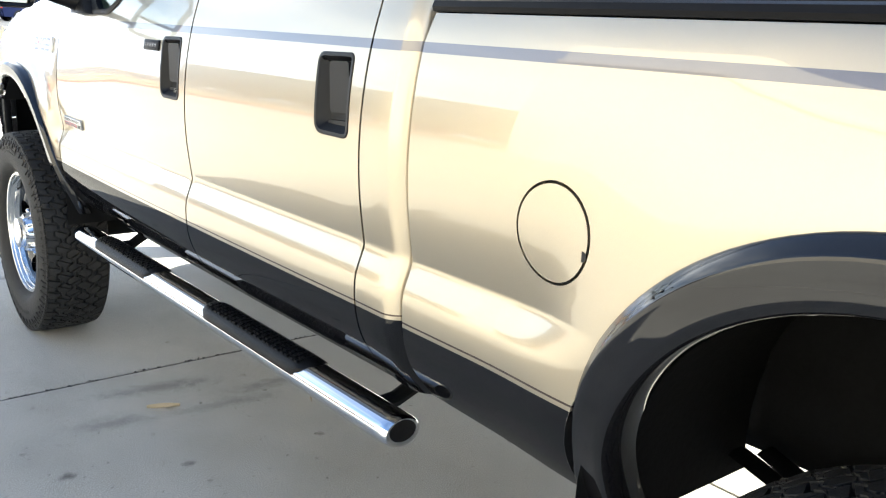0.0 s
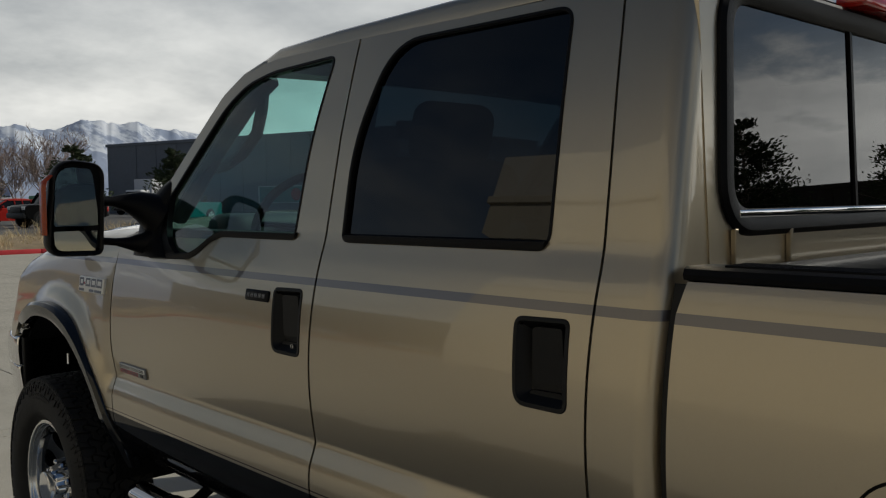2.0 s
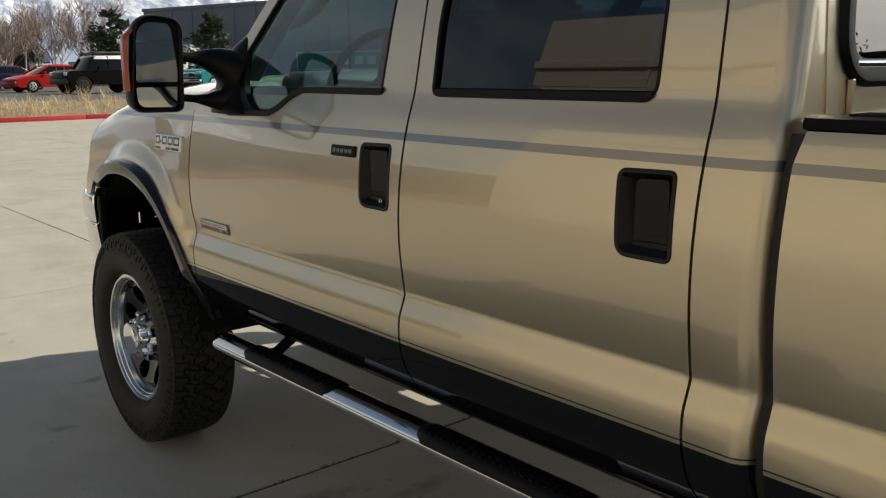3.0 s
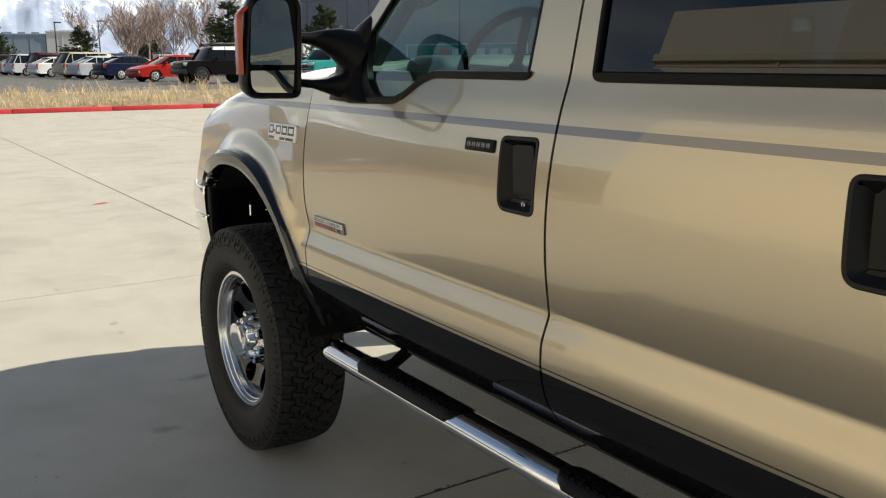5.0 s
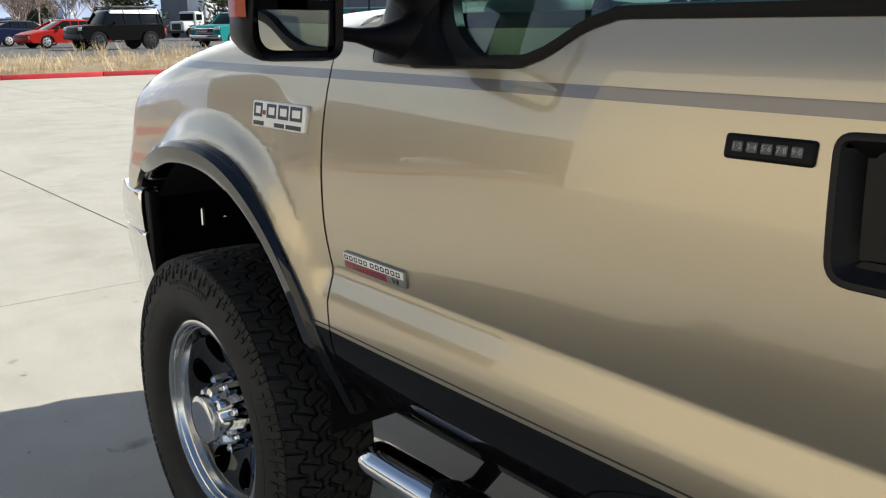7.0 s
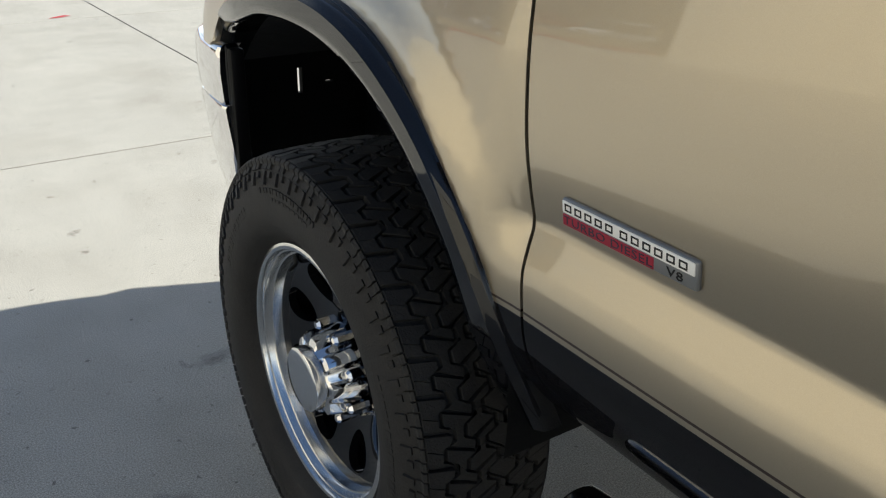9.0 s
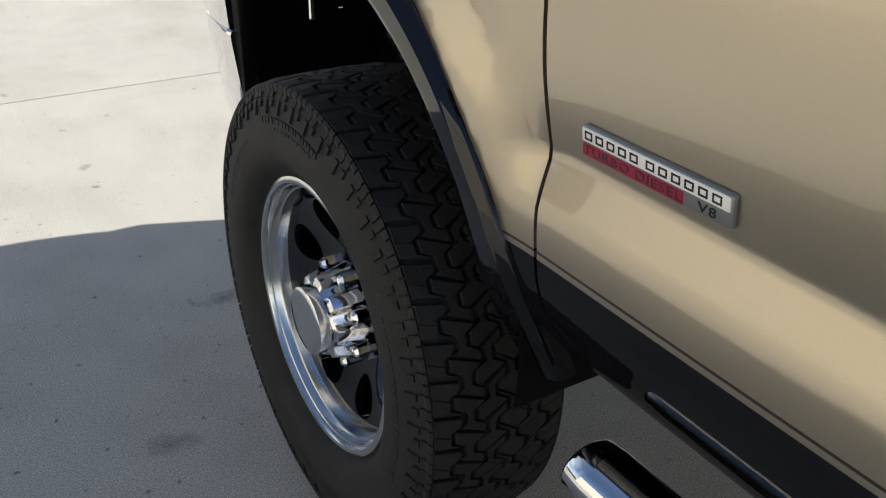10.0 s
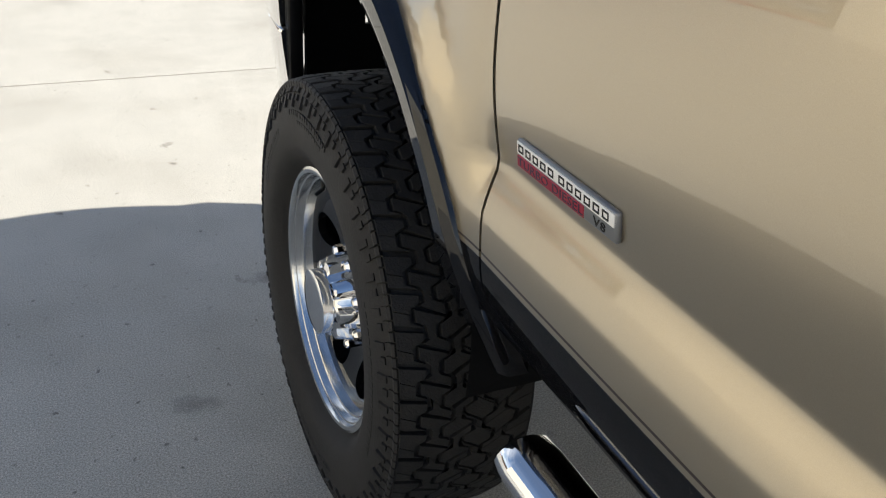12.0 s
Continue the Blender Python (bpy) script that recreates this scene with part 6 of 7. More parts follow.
sm = at(12.55, 41.3, 187)
for s in (-0.62, 0.62):
    part("rack_rail", tube([sm @ Vector((s, 1.6, 1.95)), sm @ Vector((s, 3.95, 1.97))], 0.025, 8), CAR_TRIM, suv)
    for y in (1.75, 3.85):
        part("rack_foot", tube([sm @ Vector((s, y, 1.78)), sm @ Vector((s, y, 1.95))], 0.02, 8), CAR_TRIM, suv)
for y in np.linspace(1.65, 3.9, 7):
    part("rack_bar", tube([sm @ Vector((-0.62, y, 1.93)), sm @ Vector((0.62, y, 1.93))], 0.02, 8), CAR_TRIM, suv)
for y in (1.9, 2.6, 3.3):
    part("rack_load", box((-0.45, y, 1.94), (0.3, y + 0.45, 2.03), 0.04, 2, sm), CAR_TRIM, suv)
part("spare_wheel", tube([sm @ Vector((0.1, 4.24, 1.05)), sm @ Vector((0.1, 4.28, 1.05)), sm @ Vector((0.1, 4.46, 1.05)), sm @ Vector((0.1, 4.50, 1.05))], [0.34, 0.39, 0.39, 0.34], 24), CAR_TYRE, suv)
parked("sedan", "red_car", (0.34, 0.018, 0.014), at(11.95, 47.6, 190), "bright red sedan with silver rims")
parked("sedan", "blue_car", (0.008, 0.013, 0.042), at(16.3, 55.8, 12), "dark blue sedan seen from behind")
parked("sedan", "silver_car", (0.40, 0.43, 0.48), at(15.4, 59.3, 14), "pale silver-blue sedan in the parking row")
parked("van", "beige_van", (0.42, 0.37, 0.28), at(15.6, 63.0, 14), "beige minivan with dark rear glass")
parked("sedan", "white_car", (0.65, 0.66, 0.66), at(14.6, 69.0, 14), "white sedan in the parking row")
parked("suv", "maroon_car", (0.055, 0.008, 0.012), at(15.2, 73.0, 14), "maroon sport utility car in the row")
parked("van", "pale_van", (0.45, 0.48, 0.52), at(14.8, 79.0, 14), "pale blue-grey minivan in the parking row")
parked("sedan", "grey_car", (0.22, 0.24, 0.26), at(14.2, 84.0, 14), "grey sedan in the parking row")
parked("suv", "dark_car", (0.03, 0.014, 0.016), at(14.2, 89.0, 14), "dark red sport utility car")
parked("sedan", "white_car", (0.62, 0.63, 0.64), at(13.6, 96.0, 14), "white sedan far down the row")
parked("sedan", "plum_car", (0.09, 0.02, 0.03), at(13.0, 102.0, 14), "plum-coloured sedan far down the row")
parked("suv", "dark_car", (0.02, 0.02, 0.025), at(13.0, 109.0, 14), "black sport utility car far down the row")
parked("sedan", "red_car", (0.30, 0.02, 0.02), at(12.0, 117.0, 14), "red sedan at the end of the row")
teal = parked("pickup", "teal_pickup", (0.012, 0.20, 0.20), at(19.6, 42.5, 206), "teal pickup truck with a chrome grille", group="")
tm = at(19.6, 42.5, 206)
part("chrome_grille", box((-0.62, -0.05, 0.68), (0.62, 0.03, 0.98), 0.02, 2, tm), CHROME, teal)
for k in (-1, 0, 1):
    part("grille_bar", box((-0.60, -0.058, 0.80 + 0.08 * k), (0.60, -0.045, 0.83 + 0.08 * k), 0, 1, tm), CAR_TRIM, teal)
part("chrome_bumper", box((-0.95, -0.12, 0.42), (0.95, 0.06, 0.62), 0.04, 2, tm), CHROME, teal)


# ---- box lorries, buildings, poles ----
LORRY = mat("white_lorry_paint", (0.70, 0.71, 0.72), 0.45, spread=0.06, scale=1.5)
GREEN = mat("green_container_paint", (0.03, 0.20, 0.10), 0.5, spread=0.12, scale=1.5)
BLUE = mat("blue_panel_paint", (0.05, 0.07, 0.14), 0.5, spread=0.12, scale=1.5)


def lorry(m, label, body_mat):
    t = thing("box_lorry", m, label, "lorry", "lorries beyond the lot")
    part("cargo_box", box((-1.25, 2.3, 1.05), (1.25, 8.2, 3.6), 0.05, 2, m), body_mat, t)
    part("cab", box((-1.1, 0.9, 0.6), (1.1, 2.25, 2.5), 0.18, 3, m), LORRY, t)
    part("bonnet", box((-0.95, -0.5, 0.6), (0.95, 1.0, 1.55), 0.15, 3, m), LORRY, t)
    part("windscreen", box((-0.95, 0.86, 1.65), (0.95, 0.95, 2.3), 0.03, 1, m), WINDOW, t)
    part("side_glass", box((-1.12, 1.1, 1.65), (1.12, 1.9, 2.25), 0.03, 1, m), WINDOW, t)
    part("grille", box((-0.6, -0.55, 0.75), (0.6, -0.48, 1.35), 0.02, 1, m), CAR_TRIM, t)
    part("bumper", box((-1.1, -0.65, 0.42), (1.1, -0.45, 0.68), 0.04, 1, m), CAR_TRIM, t)
    for y in (0.3, 6.5):
        for s in (-1, 1):
            part("wheel", tube([m @ Vector((s * 1.05 - 0.15, y, 0.48)), m @ Vector((s * 1.05 + 0.15, y, 0.48))], 0.48, 20), CAR_TYRE, t)
    return t


lorry(at(36.2, 84.0, 200), "white box lorry parked beyond the lot", LORRY)
lorry(at(31.0, 128.0, 200), "white lorry with a blue box beyond the trees", BLUE)
lorry(at(44.0, 92.0, 205), "white box lorry beside the grey building", LORRY)
def container(x0, x1, y, high, paint, label):
    """A corrugated box on the ground, seen from its long side."""
    t = thing("cargo_container", (x0, y, 0), label, "container", "containers beyond the lot")
    part("container_shell", box((x0, y, 0.0), (x1, y + 2.4, high), 0.03, 1), paint, t)
    for i in range(int((x1 - x0) / 0.3)):
        part("corrugation", box((x0 + 0.1 + i * 0.3, y - 0.05, 0.15), (x0 + 0.25 + i * 0.3, y, high - 0.15)), paint, t)


container(34.4, 35.8, 105, 2.7, GREEN, "green cargo container behind the bare trees")
container(25.0, 26.6, 106, 2.6, BLUE, "dark blue cargo container behind the trees")
container(30.6, 33.3, 107, 2.5, LORRY, "white cargo container behind the bare trees")

GREY_WALL = mat("grey_metal_wall", (0.175, 0.19, 0.215), 0.6, spread=0.10, scale=0.25, bump=0.2, bump_scale=6)
PALE_WALL = mat("pale_panel_wall", (0.55, 0.57, 0.58), 0.6, spread=0.06, scale=0.3)
BLUE_WALL = mat("blue_grey_panel_wall", (0.20, 0.26, 0.34), 0.6, spread=0.08, scale=0.3)
TEAL_SIGN = mat("teal_sign_panel", (0.02, 0.22, 0.21), 0.5, spread=0.08, scale=1)


def building(name, a, b, depth, height, wall, label, ribs):
    """A long hall whose front runs from a to b; depth lies to the right of a to b."""
    a, b = Vector((*a, 0)), Vector((*b, 0))
    d = (b - a).normalized()
    m = Matrix.Translation(a) @ Matrix.Rotation(math.atan2(d.y, d.x), 4, "Z")
    ln = (b - a).length
    t = thing(name, m, label, "building", kind="")
    part("wall", box((0, -depth, 0), (ln, 0, height), 0.0, 1, m), wall, t)
    part("parapet", box((-0.15, -depth - 0.15, height), (ln + 0.15, 0.15, height + 0.35), 0.03, 1, m), wall, t)
    n = int(ln / ribs)
    for i in range(1, n):
        part("wall_rib", box((i * ribs - 0.06, 0.0, 0.3), (i * ribs + 0.06, 0.07, height - 0.05), 0, 1, m), wall, t)
    for i in range(3):
        part("roof_unit", box((ln * (0.2 + 0.3 * i), -depth * 0.4, height + 0.35), (ln * (0.2 + 0.3 * i) + 1.6, -depth * 0.4 + 1.6, height + 1.0), 0.05, 1, m), wall, t)
    return t, m, ln


hall, hm, hl = building("grey_hall", (53.6, 62.0), (42.2, 103.0), 30, 8.4, GREY_WALL, "long dark grey metal-clad hall", 3.4)
part("sign_band", box((hl * 0.06, 0.08, 1.6), (hl * 0.42, 0.16, 3.2), 0.02, 1, hm), TEAL_SIGN, hall, "teal sign band with plain marks")
part("sign_frame", box((hl * 0.055, 0.06, 1.5), (hl * 0.425, 0.12, 3.3), 0.02, 1, hm), PALE_WALL, hall)
part("sign_disc", tube([hm @ Vector((hl * 0.30, 0.16, 2.4)), hm @ Vector((hl * 0.30, 0.22, 2.4))], 0.65, 24), RED_LENS, hall)
for i in range(5):
    part("sign_bar", box((hl * 0.10 + i * 1.6, 0.16, 2.0), (hl * 0.10 + i * 1.6 + 1.0, 0.20, 2.8), 0, 1, hm), PALE_WALL, hall)
building("low_hall", (41.0, 203.0), (35.5, 204.6), 36, 7.8, PALE_WALL, "low white hall end far beyond the lot", 2.6)
building("blue_grey_hall", (35.4, 204.8), (26.4, 207.0), 30, 7.2, BLUE_WALL, "blue-grey hall side far beyond the lot", 3.0)
for (px, py, hgt) in ((25.0, 138.0, 7.2), (31.5, 140.0, 7.6), (49.0, 70.0, 8.2)):
    pole = thing("lamp_post", (px, py, 0), "tall slim dark parking-lot lamp post", "lamp post", "lamp posts")
    part("post", tube([(px, py, 0), (px, py, hgt)], [0.11, 0.07], 10), CAR_TRIM, pole)
    part("lamp_head", box((px - 0.1, py - 0.25, hgt - 0.05), (px + 0.9, py + 0.25, hgt + 0.12), 0.04, 1), CAR_TRIM, pole)
    part("footing", tube([(px, py, 0), (px, py, 0.7)], 0.3, 14), CONCRETE, pole)


# ---- trees ----
def bare_tree(x, y, h, seed, label):
    """A leafless tree: a tapered trunk that forks into limbs, boughs and many twigs."""
    rng = random.Random(seed)
    t = thing("bare_tree", (x, y, 0), label, "tree", "bare trees")
    trunk, twigs = bmesh.new(), bmesh.new()

    def grow_limb(bm, p, d, ln, r, level):
        pts, rad = [p], [r]
        q, dd = p.copy(), d.copy()
        for i in range(4):
            dd = (dd + Vector((rng.uniform(-1, 1), rng.uniform(-1, 1), rng.uniform(-0.3, 0.6))) * 0.14).normalized()
            q = q + dd * ln / 4
            pts.append(q.copy()), rad.append(r * (1 - 0.16 * (i + 1)))
        add_tube(bm, pts, rad, 7 if level < 2 else 3, level < 1)
        if level >= 4:
            return
        for k in range((4, 5, 5, 4)[level] if level else 8):
            i = rng.choice((1, 2, 3, 4)) if level else rng.choice((2, 3, 3, 4, 4))
            side = Vector((rng.uniform(-1, 1), rng.uniform(-1, 1), rng.uniform(0.1, 0.9))).normalized()
            nd = (dd * (0.75 if level else 0.5) + side * 0.85).normalized()
            grow_limb(trunk if level < 1 else twigs, pts[i], nd, ln * rng.uniform(0.48, 0.72), max(0.020, rad[i] * 0.5), level + 1)

    grow_limb(trunk, Vector((x, y, -0.1)), Vector((0, 0, 1)), h * 0.48, 0.014 * h + 0.04, 0)
    part("trunk", trunk, BARK, t, "", 60)
    part("crown", twigs, BARK, t, "fine bare twigs", 60)
    return t


def pine(x, y, h, seed, label="dark green pine tree with an uneven crown", wide=0.30, fine=1.0):
    """A conifer: trunk, whorled boughs, and hundreds of needle sprays."""
    rng = random.Random(seed)
    t = thing("pine_tree", (x, y, 0), label, "tree", "pine trees")
    part("trunk", tube([(x, y, -0.1), (x + 0.05, y, h * 0.5), (x, y, h * 0.97)], [0.022 * h, 0.014 * h, 0.004 * h], 8), BARK, t)
    cr, bo = bmesh.new(), bmesh.new()
    for i in range(int(50 + h * 6)):
        f = rng.random() ** 0.8
        z = h * (0.10 + 0.88 * f)
        reach = h * wide * ((1 - f) ** 0.75 + 0.08) * rng.uniform(0.6, 1.15)
        a = rng.uniform(0, 2 * math.pi)
        d = Vector((math.cos(a), math.sin(a), rng.uniform(-0.1, 0.35)))
        p0 = Vector((x, y, z))
        tip = p0 + d * reach
        add_tube(bo, [p0, p0.lerp(tip, 0.5), tip], [0.005 * h, 0.003 * h, 0.001 * h], 4, False)
        for k in range(int((16 + reach * 13) / fine)):
            g = rng.uniform(0.25, 1.05)
            c = p0.lerp(tip, g) + Vector((rng.gauss(0, 1), rng.gauss(0, 1), rng.gauss(0, 0.7))) * reach * 0.13
            s = h * fine * rng.uniform(0.015, 0.036)
            dirs = (d + Vector((rng.uniform(-1, 1), rng.uniform(-1, 1), rng.uniform(-0.2, 0.9)))).normalized()
            side = dirs.cross(Vector((rng.uniform(-1, 1), rng.uniform(-1, 1), rng.uniform(-1, 1)))).normalized()
            for sd in (side, dirs.cross(side)):
                v = [cr.verts.new(c - dirs * s - sd * s * 0.1), cr.verts.new(c - sd * s * 0.42), cr.verts.new(c + dirs * s * 1.3), cr.verts.new(c + sd * s * 0.42)]
                cr.faces.new(v)
    part("boughs", bo, BARK, t, "", 60)["kind"] = "stuff"
    part("crown", cr, NEEDLES, t, "", 180)
    return t


for i, (x, y, h) in enumerate(((23.0, 92.0, 8.6), (25.6, 88.0, 8.0), (28.0, 84.0, 9.2), (21.0, 100.0, 8.2), (26.5, 97.0, 8.8), (24.4, 79.0, 7.4), (26.3, 80.5, 8.2), (22.2, 88.0, 7.0), (24.9, 95.0, 7.8))):
    bare_tree(x, y, h, 20 + i, "leafless grey-brown tree at the lot's edge")
for i, (x, y, h) in enumerate(((24.1, 65.0, 6.2), (32.3, 65.0, 6.2), (20.5, 100.0, 5.6), (18.0, 150.0, 8.0), (33.5, 120.0, 7.0))):
    pine(x, y, h, 40 + i, wide=0.44)
# trees behind, seen mirrored in the cab's glass
for i, (x, y, h) in enumerate(((46.2, -27.9, 8.6), (41.0, -35.6, 9.0), (37.0, -43.0, 8.2), (52.0, -21.0, 7.6), (9.0, -34.0, 9.0), (13.5, -36.0, 7.5), (4.5, -40.0, 6.5), (22.0, -33.0, 8.0), (-24.0, -22.0, 7.0))):
    pine(x, y, h, 60 + i, wide=0.46, fine=0.55)
for i, (x, y, h) in enumerate(((17.0, -34.0, 7.0), (26.0, -36.0, 7.0))):
    bare_tree(x, y, h, 80 + i, "leafless tree behind the apron")


# ---- the far side of the apron, seen mirrored in the paint ----
plane_sheet("side_lot", [(-120, -60), (-36, -60), (-36, 120), (-120, 120)], -0.004, ASPHALT, "worn asphalt lot across the apron", "parking lot")
BROWN_WALL = mat("brown_masonry_wall", (0.055, 0.045, 0.035), 0.8, spread=0.15, scale=0.5)
building("brown_hall", (-62.0, 150.0), (-62.0, -10.0), 25, 11.0, BROWN_WALL, "long brown masonry hall across the lot", 6.0)
TAN_WALL = mat("tan_panel_wall", (0.55, 0.50, 0.405), 0.8, spread=0.08, scale=0.4)
CREAM_WALL = mat("cream_panel_wall", (0.57, 0.54, 0.485), 0.8, spread=0.06, scale=0.4)
shop, shm, shl = building("tan_hall", (-24.0, 22.4), (-24.0, -46.0), 9.5, 11.8, TAN_WALL, "tall tan panelled hall beside the apron", 6.0)
part("cream_band", box((0, -9.5, 12.16), (shl, 0.02, 14.2), 0.02, 1, shm), CREAM_WALL, shop, "cream upper wall")
for i, (y, kind, col) in enumerate(((31, "sedan", (0.6, 0.6, 0.6)), (37, "suv", (0.02, 0.02, 0.02)), (43, "van", (0.62, 0.62, 0.6)), (49, "sedan", (0.25, 0.02, 0.02)), (56, "pickup", (0.65, 0.65, 0.65)), (63, "suv", (0.03, 0.035, 0.05)), (70, "sedan", (0.55, 0.56, 0.58)), (77, "sedan", (0.02, 0.02, 0.02)), (84, "van", (0.6, 0.58, 0.5)))):
    parked(kind, "lot_car", col, at(-38.5, y, 0, 0.0), "parked car across the apron, seen mirrored in paint", group="cars across the apron")

building("dark_hall", (30.0, -72.0), (88.0, -6.0), 20, 5.0, BROWN_WALL, "low dark hall beyond the pines", 6.0)

# ---- mountains ----
def snow():
    m = mat("hazy_snowy_rock", (0.12, 0.14, 0.18), 0.9)
    nt = m.node_tree
    k = nt.links.new
    b = nt.nodes["Principled BSDF"]
    co, n1, n2 = nt.nodes.new("ShaderNodeTexCoord"), nt.nodes.new("ShaderNodeTexNoise"), nt.nodes.new("ShaderNodeTexNoise")
    mp = nt.nodes.new("ShaderNodeMapping")
    mp.inputs["Scale"].default_value = (1.0, 0.3, 0.6)
    n1.inputs["Scale"].default_value, n1.inputs["Detail"].default_value, n1.inputs["Roughness"].default_value = 0.009, 12.0, 0.72
    n2.inputs["Scale"].default_value, n2.inputs["Detail"].default_value = 0.03, 8.0
    sep, add, ramp = nt.nodes.new("ShaderNodeSeparateXYZ"), nt.nodes.new("ShaderNodeMath"), nt.nodes.new("ShaderNodeValToRGB")
    hi = nt.nodes.new("ShaderNodeMapRange")
    hi.inputs[1].default_value, hi.inputs[2].default_value, hi.inputs[3].default_value, hi.inputs[4].default_value = 60, 380, -0.06, 0.10
    add.operation = "ADD"
    add2 = nt.nodes.new("ShaderNodeMath")
    add2.operation, add2.inputs[1].default_value = "MULTIPLY_ADD", 0.35
    k(co.outputs["Object"], mp.inputs["Vector"]), k(mp.outputs[0], n1.inputs["Vector"]), k(mp.outputs[0], n2.inputs["Vector"]), k(co.outputs["Object"], sep.inputs[0])
    k(sep.outputs["Z"], hi.inputs[0]), k(n1.outputs["Fac"], add.inputs[0]), k(hi.outputs[0], add.inputs[1])
    k(n2.outputs["Fac"], add2.inputs[0]), k(add.outputs[0], add2.inputs[2])
    # distance haze is put into these colours: pale blue over rock and snow
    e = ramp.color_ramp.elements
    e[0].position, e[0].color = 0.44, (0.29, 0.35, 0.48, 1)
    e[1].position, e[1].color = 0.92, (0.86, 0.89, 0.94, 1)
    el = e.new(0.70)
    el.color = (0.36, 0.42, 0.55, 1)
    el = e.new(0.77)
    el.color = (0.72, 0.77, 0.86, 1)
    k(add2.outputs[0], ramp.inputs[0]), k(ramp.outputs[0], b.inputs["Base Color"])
    return m


HAZY_SNOW = snow()
# the low hills' blue-grey has distance haze put into it
HAZE = mat("distant_hill", (0.13, 0.16, 0.21), 0.95, spread=0.2, scale=0.01)


def ridge(a0, a1, dist, heights, material, label, seed, rough):
    """A far mountain chain: slopes that rise to a broken crest, furrowed by gullies."""
    az, hh = np.array(heights).T
    rows = []
    n = int((a1 - a0) * 8)
    for i in range(n + 1):
        a = a0 + (a1 - a0) * i / n
        top = float(np.interp(a, az, hh)) * (1 + rough * (0.055 * noise.fractal(Vector((a * 0.6, seed, 0)), 0.7, 2.1, 6)))
        row = []
        for k in range(25):
            f = k / 24
            d = dist + 1100 * f
            x, y = d * math.sin(radians(a)), d * math.cos(radians(a))
            q = Vector((a * 0.16 + seed, f * 0.9, 0))
            rg = noise.ridged_multi_fractal(q, 0.9, 2.2, 6, 1.0, 2.0) / 2.2
            fb = noise.fractal(q * 3.1, 0.8, 2.0, 5)
            z = top * (f ** 1.1) * (1.0 + rough * (0.34 * (rg - 0.6) * (1.15 - f) + 0.035 * fb)) + top * 0.22 * rough * (rg - 0.5) * f * (1 - f)
            row.append((x, y, z - 4))
        rows.append(row)
    return tagged(part("backdrop", loft(rows), material, None, "", 70), label, "mountains", kind="structure")


ridge(-30, 75, 3000, [(-30, 360), (0, 420), (5, 440), (9, 410), (12, 345), (15.8, 316), (17.4, 345), (18.9, 325), (21.4, 364), (23.9, 354), (25.8, 320), (31, 270), (40, 230), (60, 260), (75, 230)], HAZY_SNOW, "snow-streaked mountain chain under cloud, blue haze in its colour", 1.7, 1.0)
ridge(75, 330, 3400, [(75, 150), (120, 90), (180, 110), (230, 130), (280, 120), (330, 180)], HAZE, "low hazy hills", 5.1, 0.6)

# ---- loose small things on the apron ----
LEAF = mat("dry_leaf", (0.50, 0.40, 0.25), 0.7, spread=0.15, scale=40)


def fallen_leaf(x, y, turn, ln, label):
    rows = []
    for t in np.linspace(0, 1, 8):
        w = 0.15 * ln * math.sin(math.pi * min(0.98, t + 0.02)) ** 0.8
        rows.append([(ln * (t - 0.5), u * w, 0.004 + 0.010 * abs(u) + 0.008 * t * t) for u in (-1, -0.5, 0, 0.5, 1)])
    bm = loft(rows)
    bmesh.ops.solidify(bm, geom=bm.faces, thickness=0.001)
    bmesh.ops.transform(bm, matrix=Matrix.Translation((x, y, 0)) @ Matrix.Rotation(radians(turn), 4, "Z"), verts=bm.verts)
    ob = part("fallen_leaf", bm, LEAF, None)
    return tagged(ob, label, "leaf", "fallen leaves")


plane_sheet("paint_mark", [(0.90, 7.16), (1.02, 7.18), (1.11, 7.23), (1.05, 7.27), (0.96, 7.22)], 0.004, KERB_RED, "small worn red paint mark on the concrete", "paint mark")
fallen_leaf(0.131, -1.200, -33, 0.125, "curled dry tan leaf on the concrete")
fallen_leaf(0.633, -1.452, 70, 0.026, "small dry leaf scrap on the concrete")
fallen_leaf(0.697, -1.589, 140, 0.026, "small dry leaf scrap on the concrete")

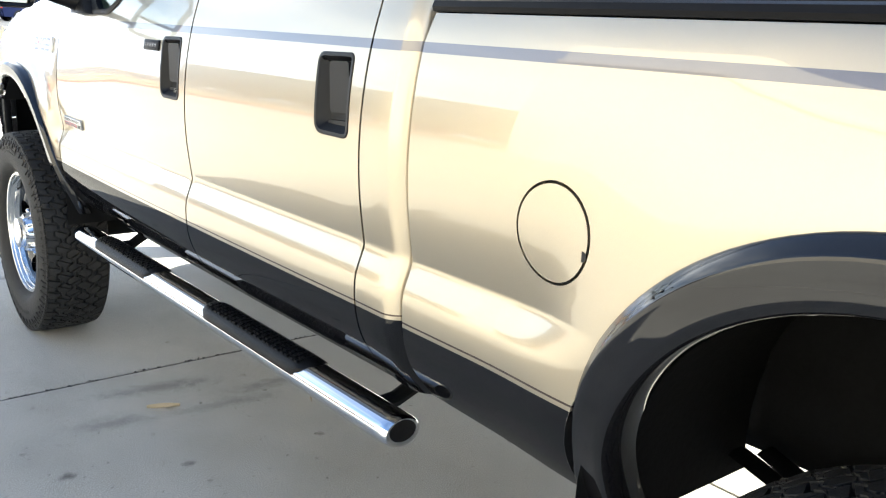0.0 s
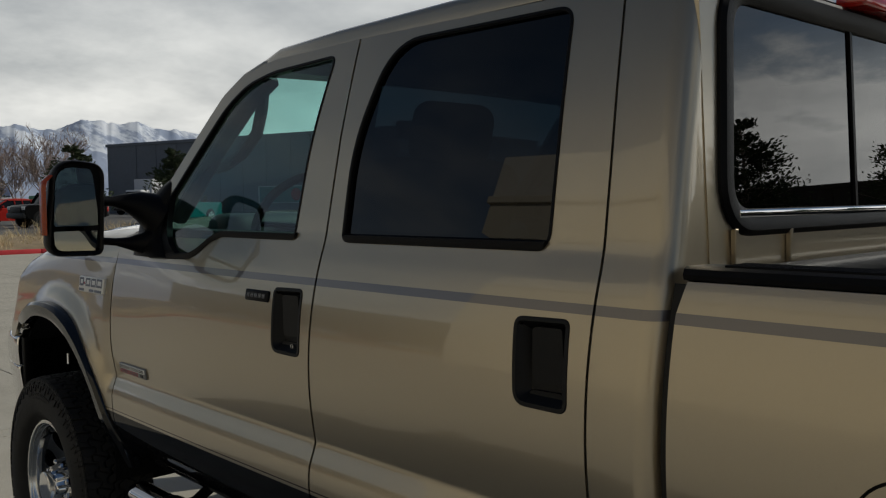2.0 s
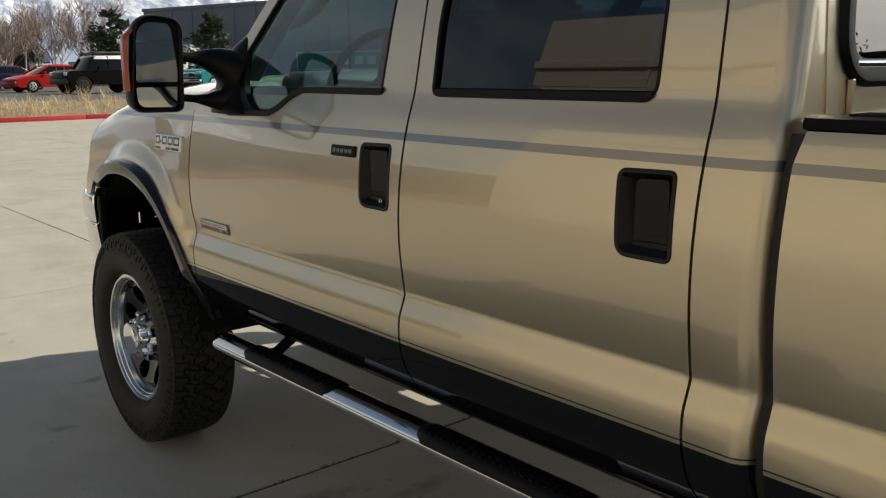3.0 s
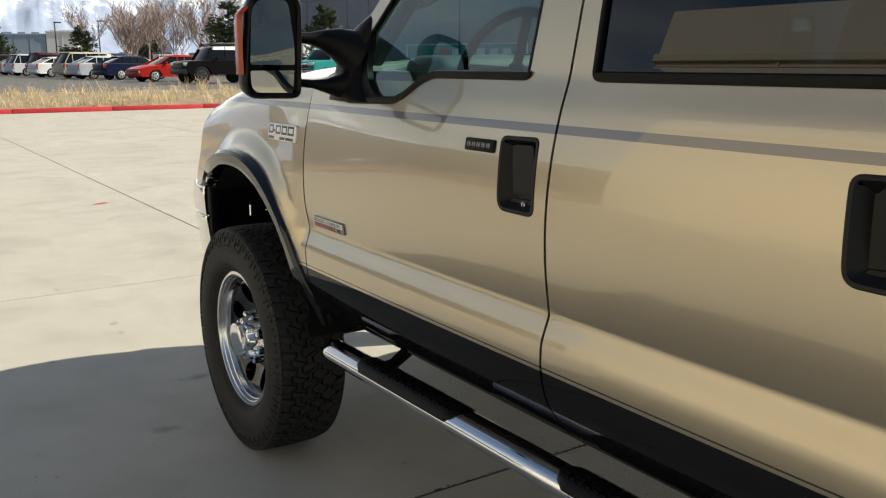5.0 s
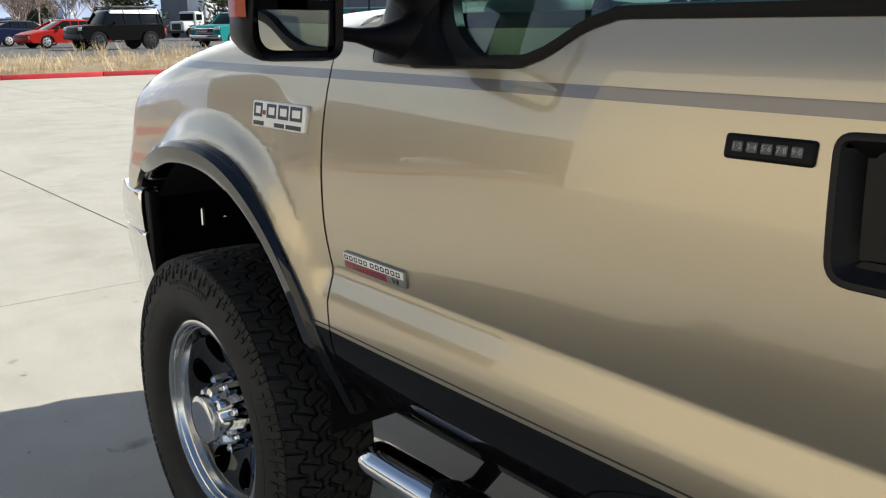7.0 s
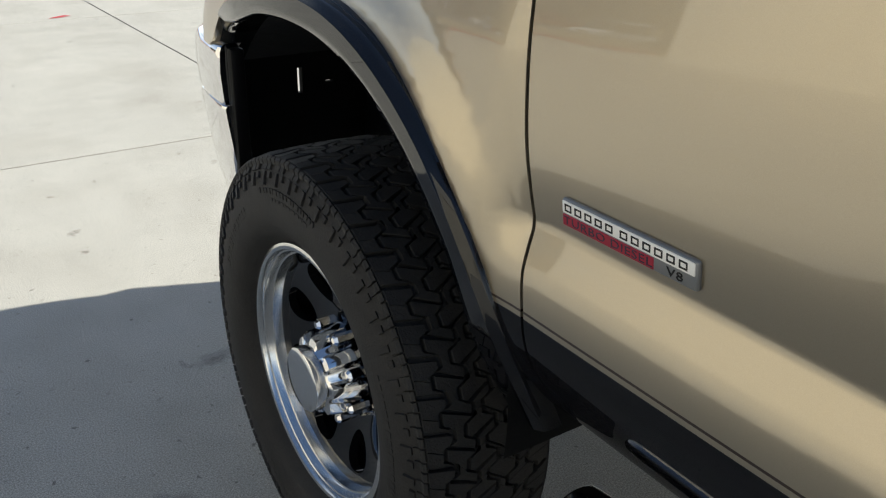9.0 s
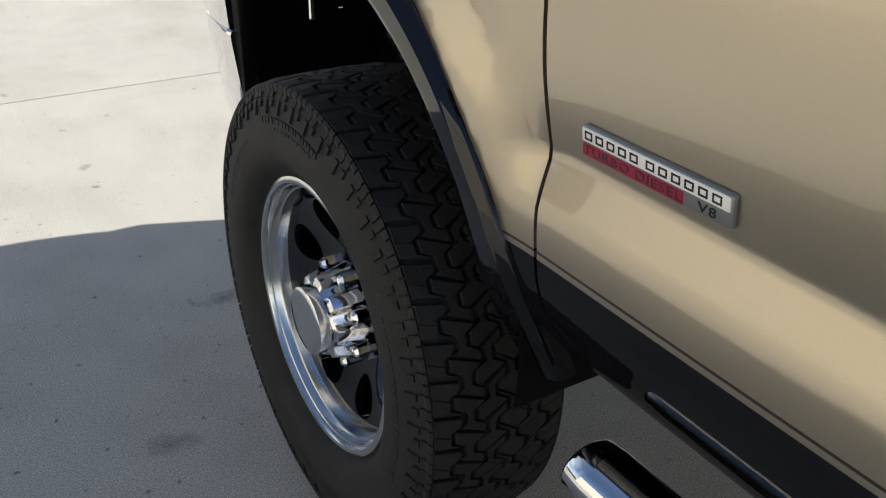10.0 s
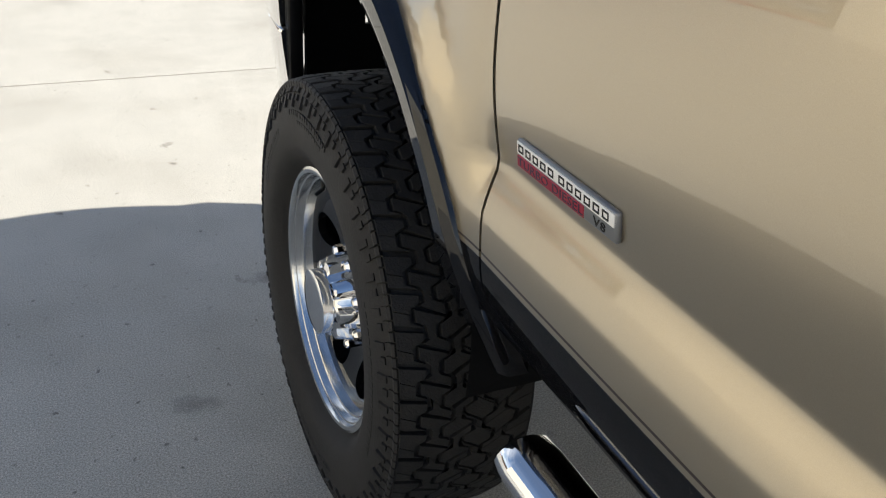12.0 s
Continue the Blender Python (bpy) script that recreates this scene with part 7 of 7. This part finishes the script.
# ---- concrete slabs, each a piece of the apron ----
YS = [-0.785 + 3.925 * i for i in range(-8, 9)]
XS = [1.42 + 3.925 * i for i in range(-9, 12)]


def joint_point(i, j):
    return Vector((XS[i], YS[j], 0))


for i in range(len(XS) - 1):
    for j in range(len(YS) - 1):
        q = [joint_point(i, j), joint_point(i + 1, j), joint_point(i + 1, j + 1), joint_point(i, j + 1)]
        c = sum(q, Vector()) / 4
        if c.y > kerb_y(c.x) + 1.9:
            continue
        q = [p + Vector((0.005 * (1 if p.x < c.x else -1), 0.0075 * (1 if p.y < c.y else -1), 0)) for p in q]
        for p in q:
            p.y = min(p.y, kerb_y(p.x) - 0.085)
        bm = bmesh.new()
        lo = [bm.verts.new((p.x, p.y, -0.02)) for p in q]
        mid = [bm.verts.new((p.x, p.y, -0.002)) for p in q]
        hi = [bm.verts.new(((p.x - c.x) * 0.9985 + c.x, (p.y - c.y) * 0.9985 + c.y, 0.0)) for p in q]
        for k in range(4):
            bm.faces.new((lo[k], lo[(k + 1) % 4], mid[(k + 1) % 4], mid[k]))
            bm.faces.new((mid[k], mid[(k + 1) % 4], hi[(k + 1) % 4], hi[k]))
        bm.faces.new(hi)
        part("slab", bm, CONCRETE, pavement, "", 20)

# dark crumbs of filler along the joints
rng = random.Random(77)
crumbs = bmesh.new()
for i in range(420):
    if i < 260:
        p = Vector((rng.uniform(-2.2, 2.6), -0.785 + rng.gauss(0, 0.006), 0.0))
    else:
        p = Vector((1.42 + rng.gauss(0, 0.006), rng.uniform(0.5, 9.0), 0.0))
    r = rng.uniform(0.003, 0.009)
    turn = rng.uniform(0, 6.3)
    ring = [crumbs.verts.new(p + Vector((r * rng.uniform(0.6, 1.3) * math.cos(turn + a), r * rng.uniform(0.6, 1.3) * math.sin(turn + a), 0.0))) for a in (0, 1.26, 2.51, 3.77, 5.03)]
    tip = crumbs.verts.new(p + Vector((0, 0, r * 0.45)))
    for a in range(5):
        crumbs.faces.new((ring[a], ring[(a + 1) % 5], tip))
tagged(part("joint_crumbs", crumbs, JOINT, None, "", 20), "dark crumbs of filler along the slab joints", "gravel", kind="stuff")
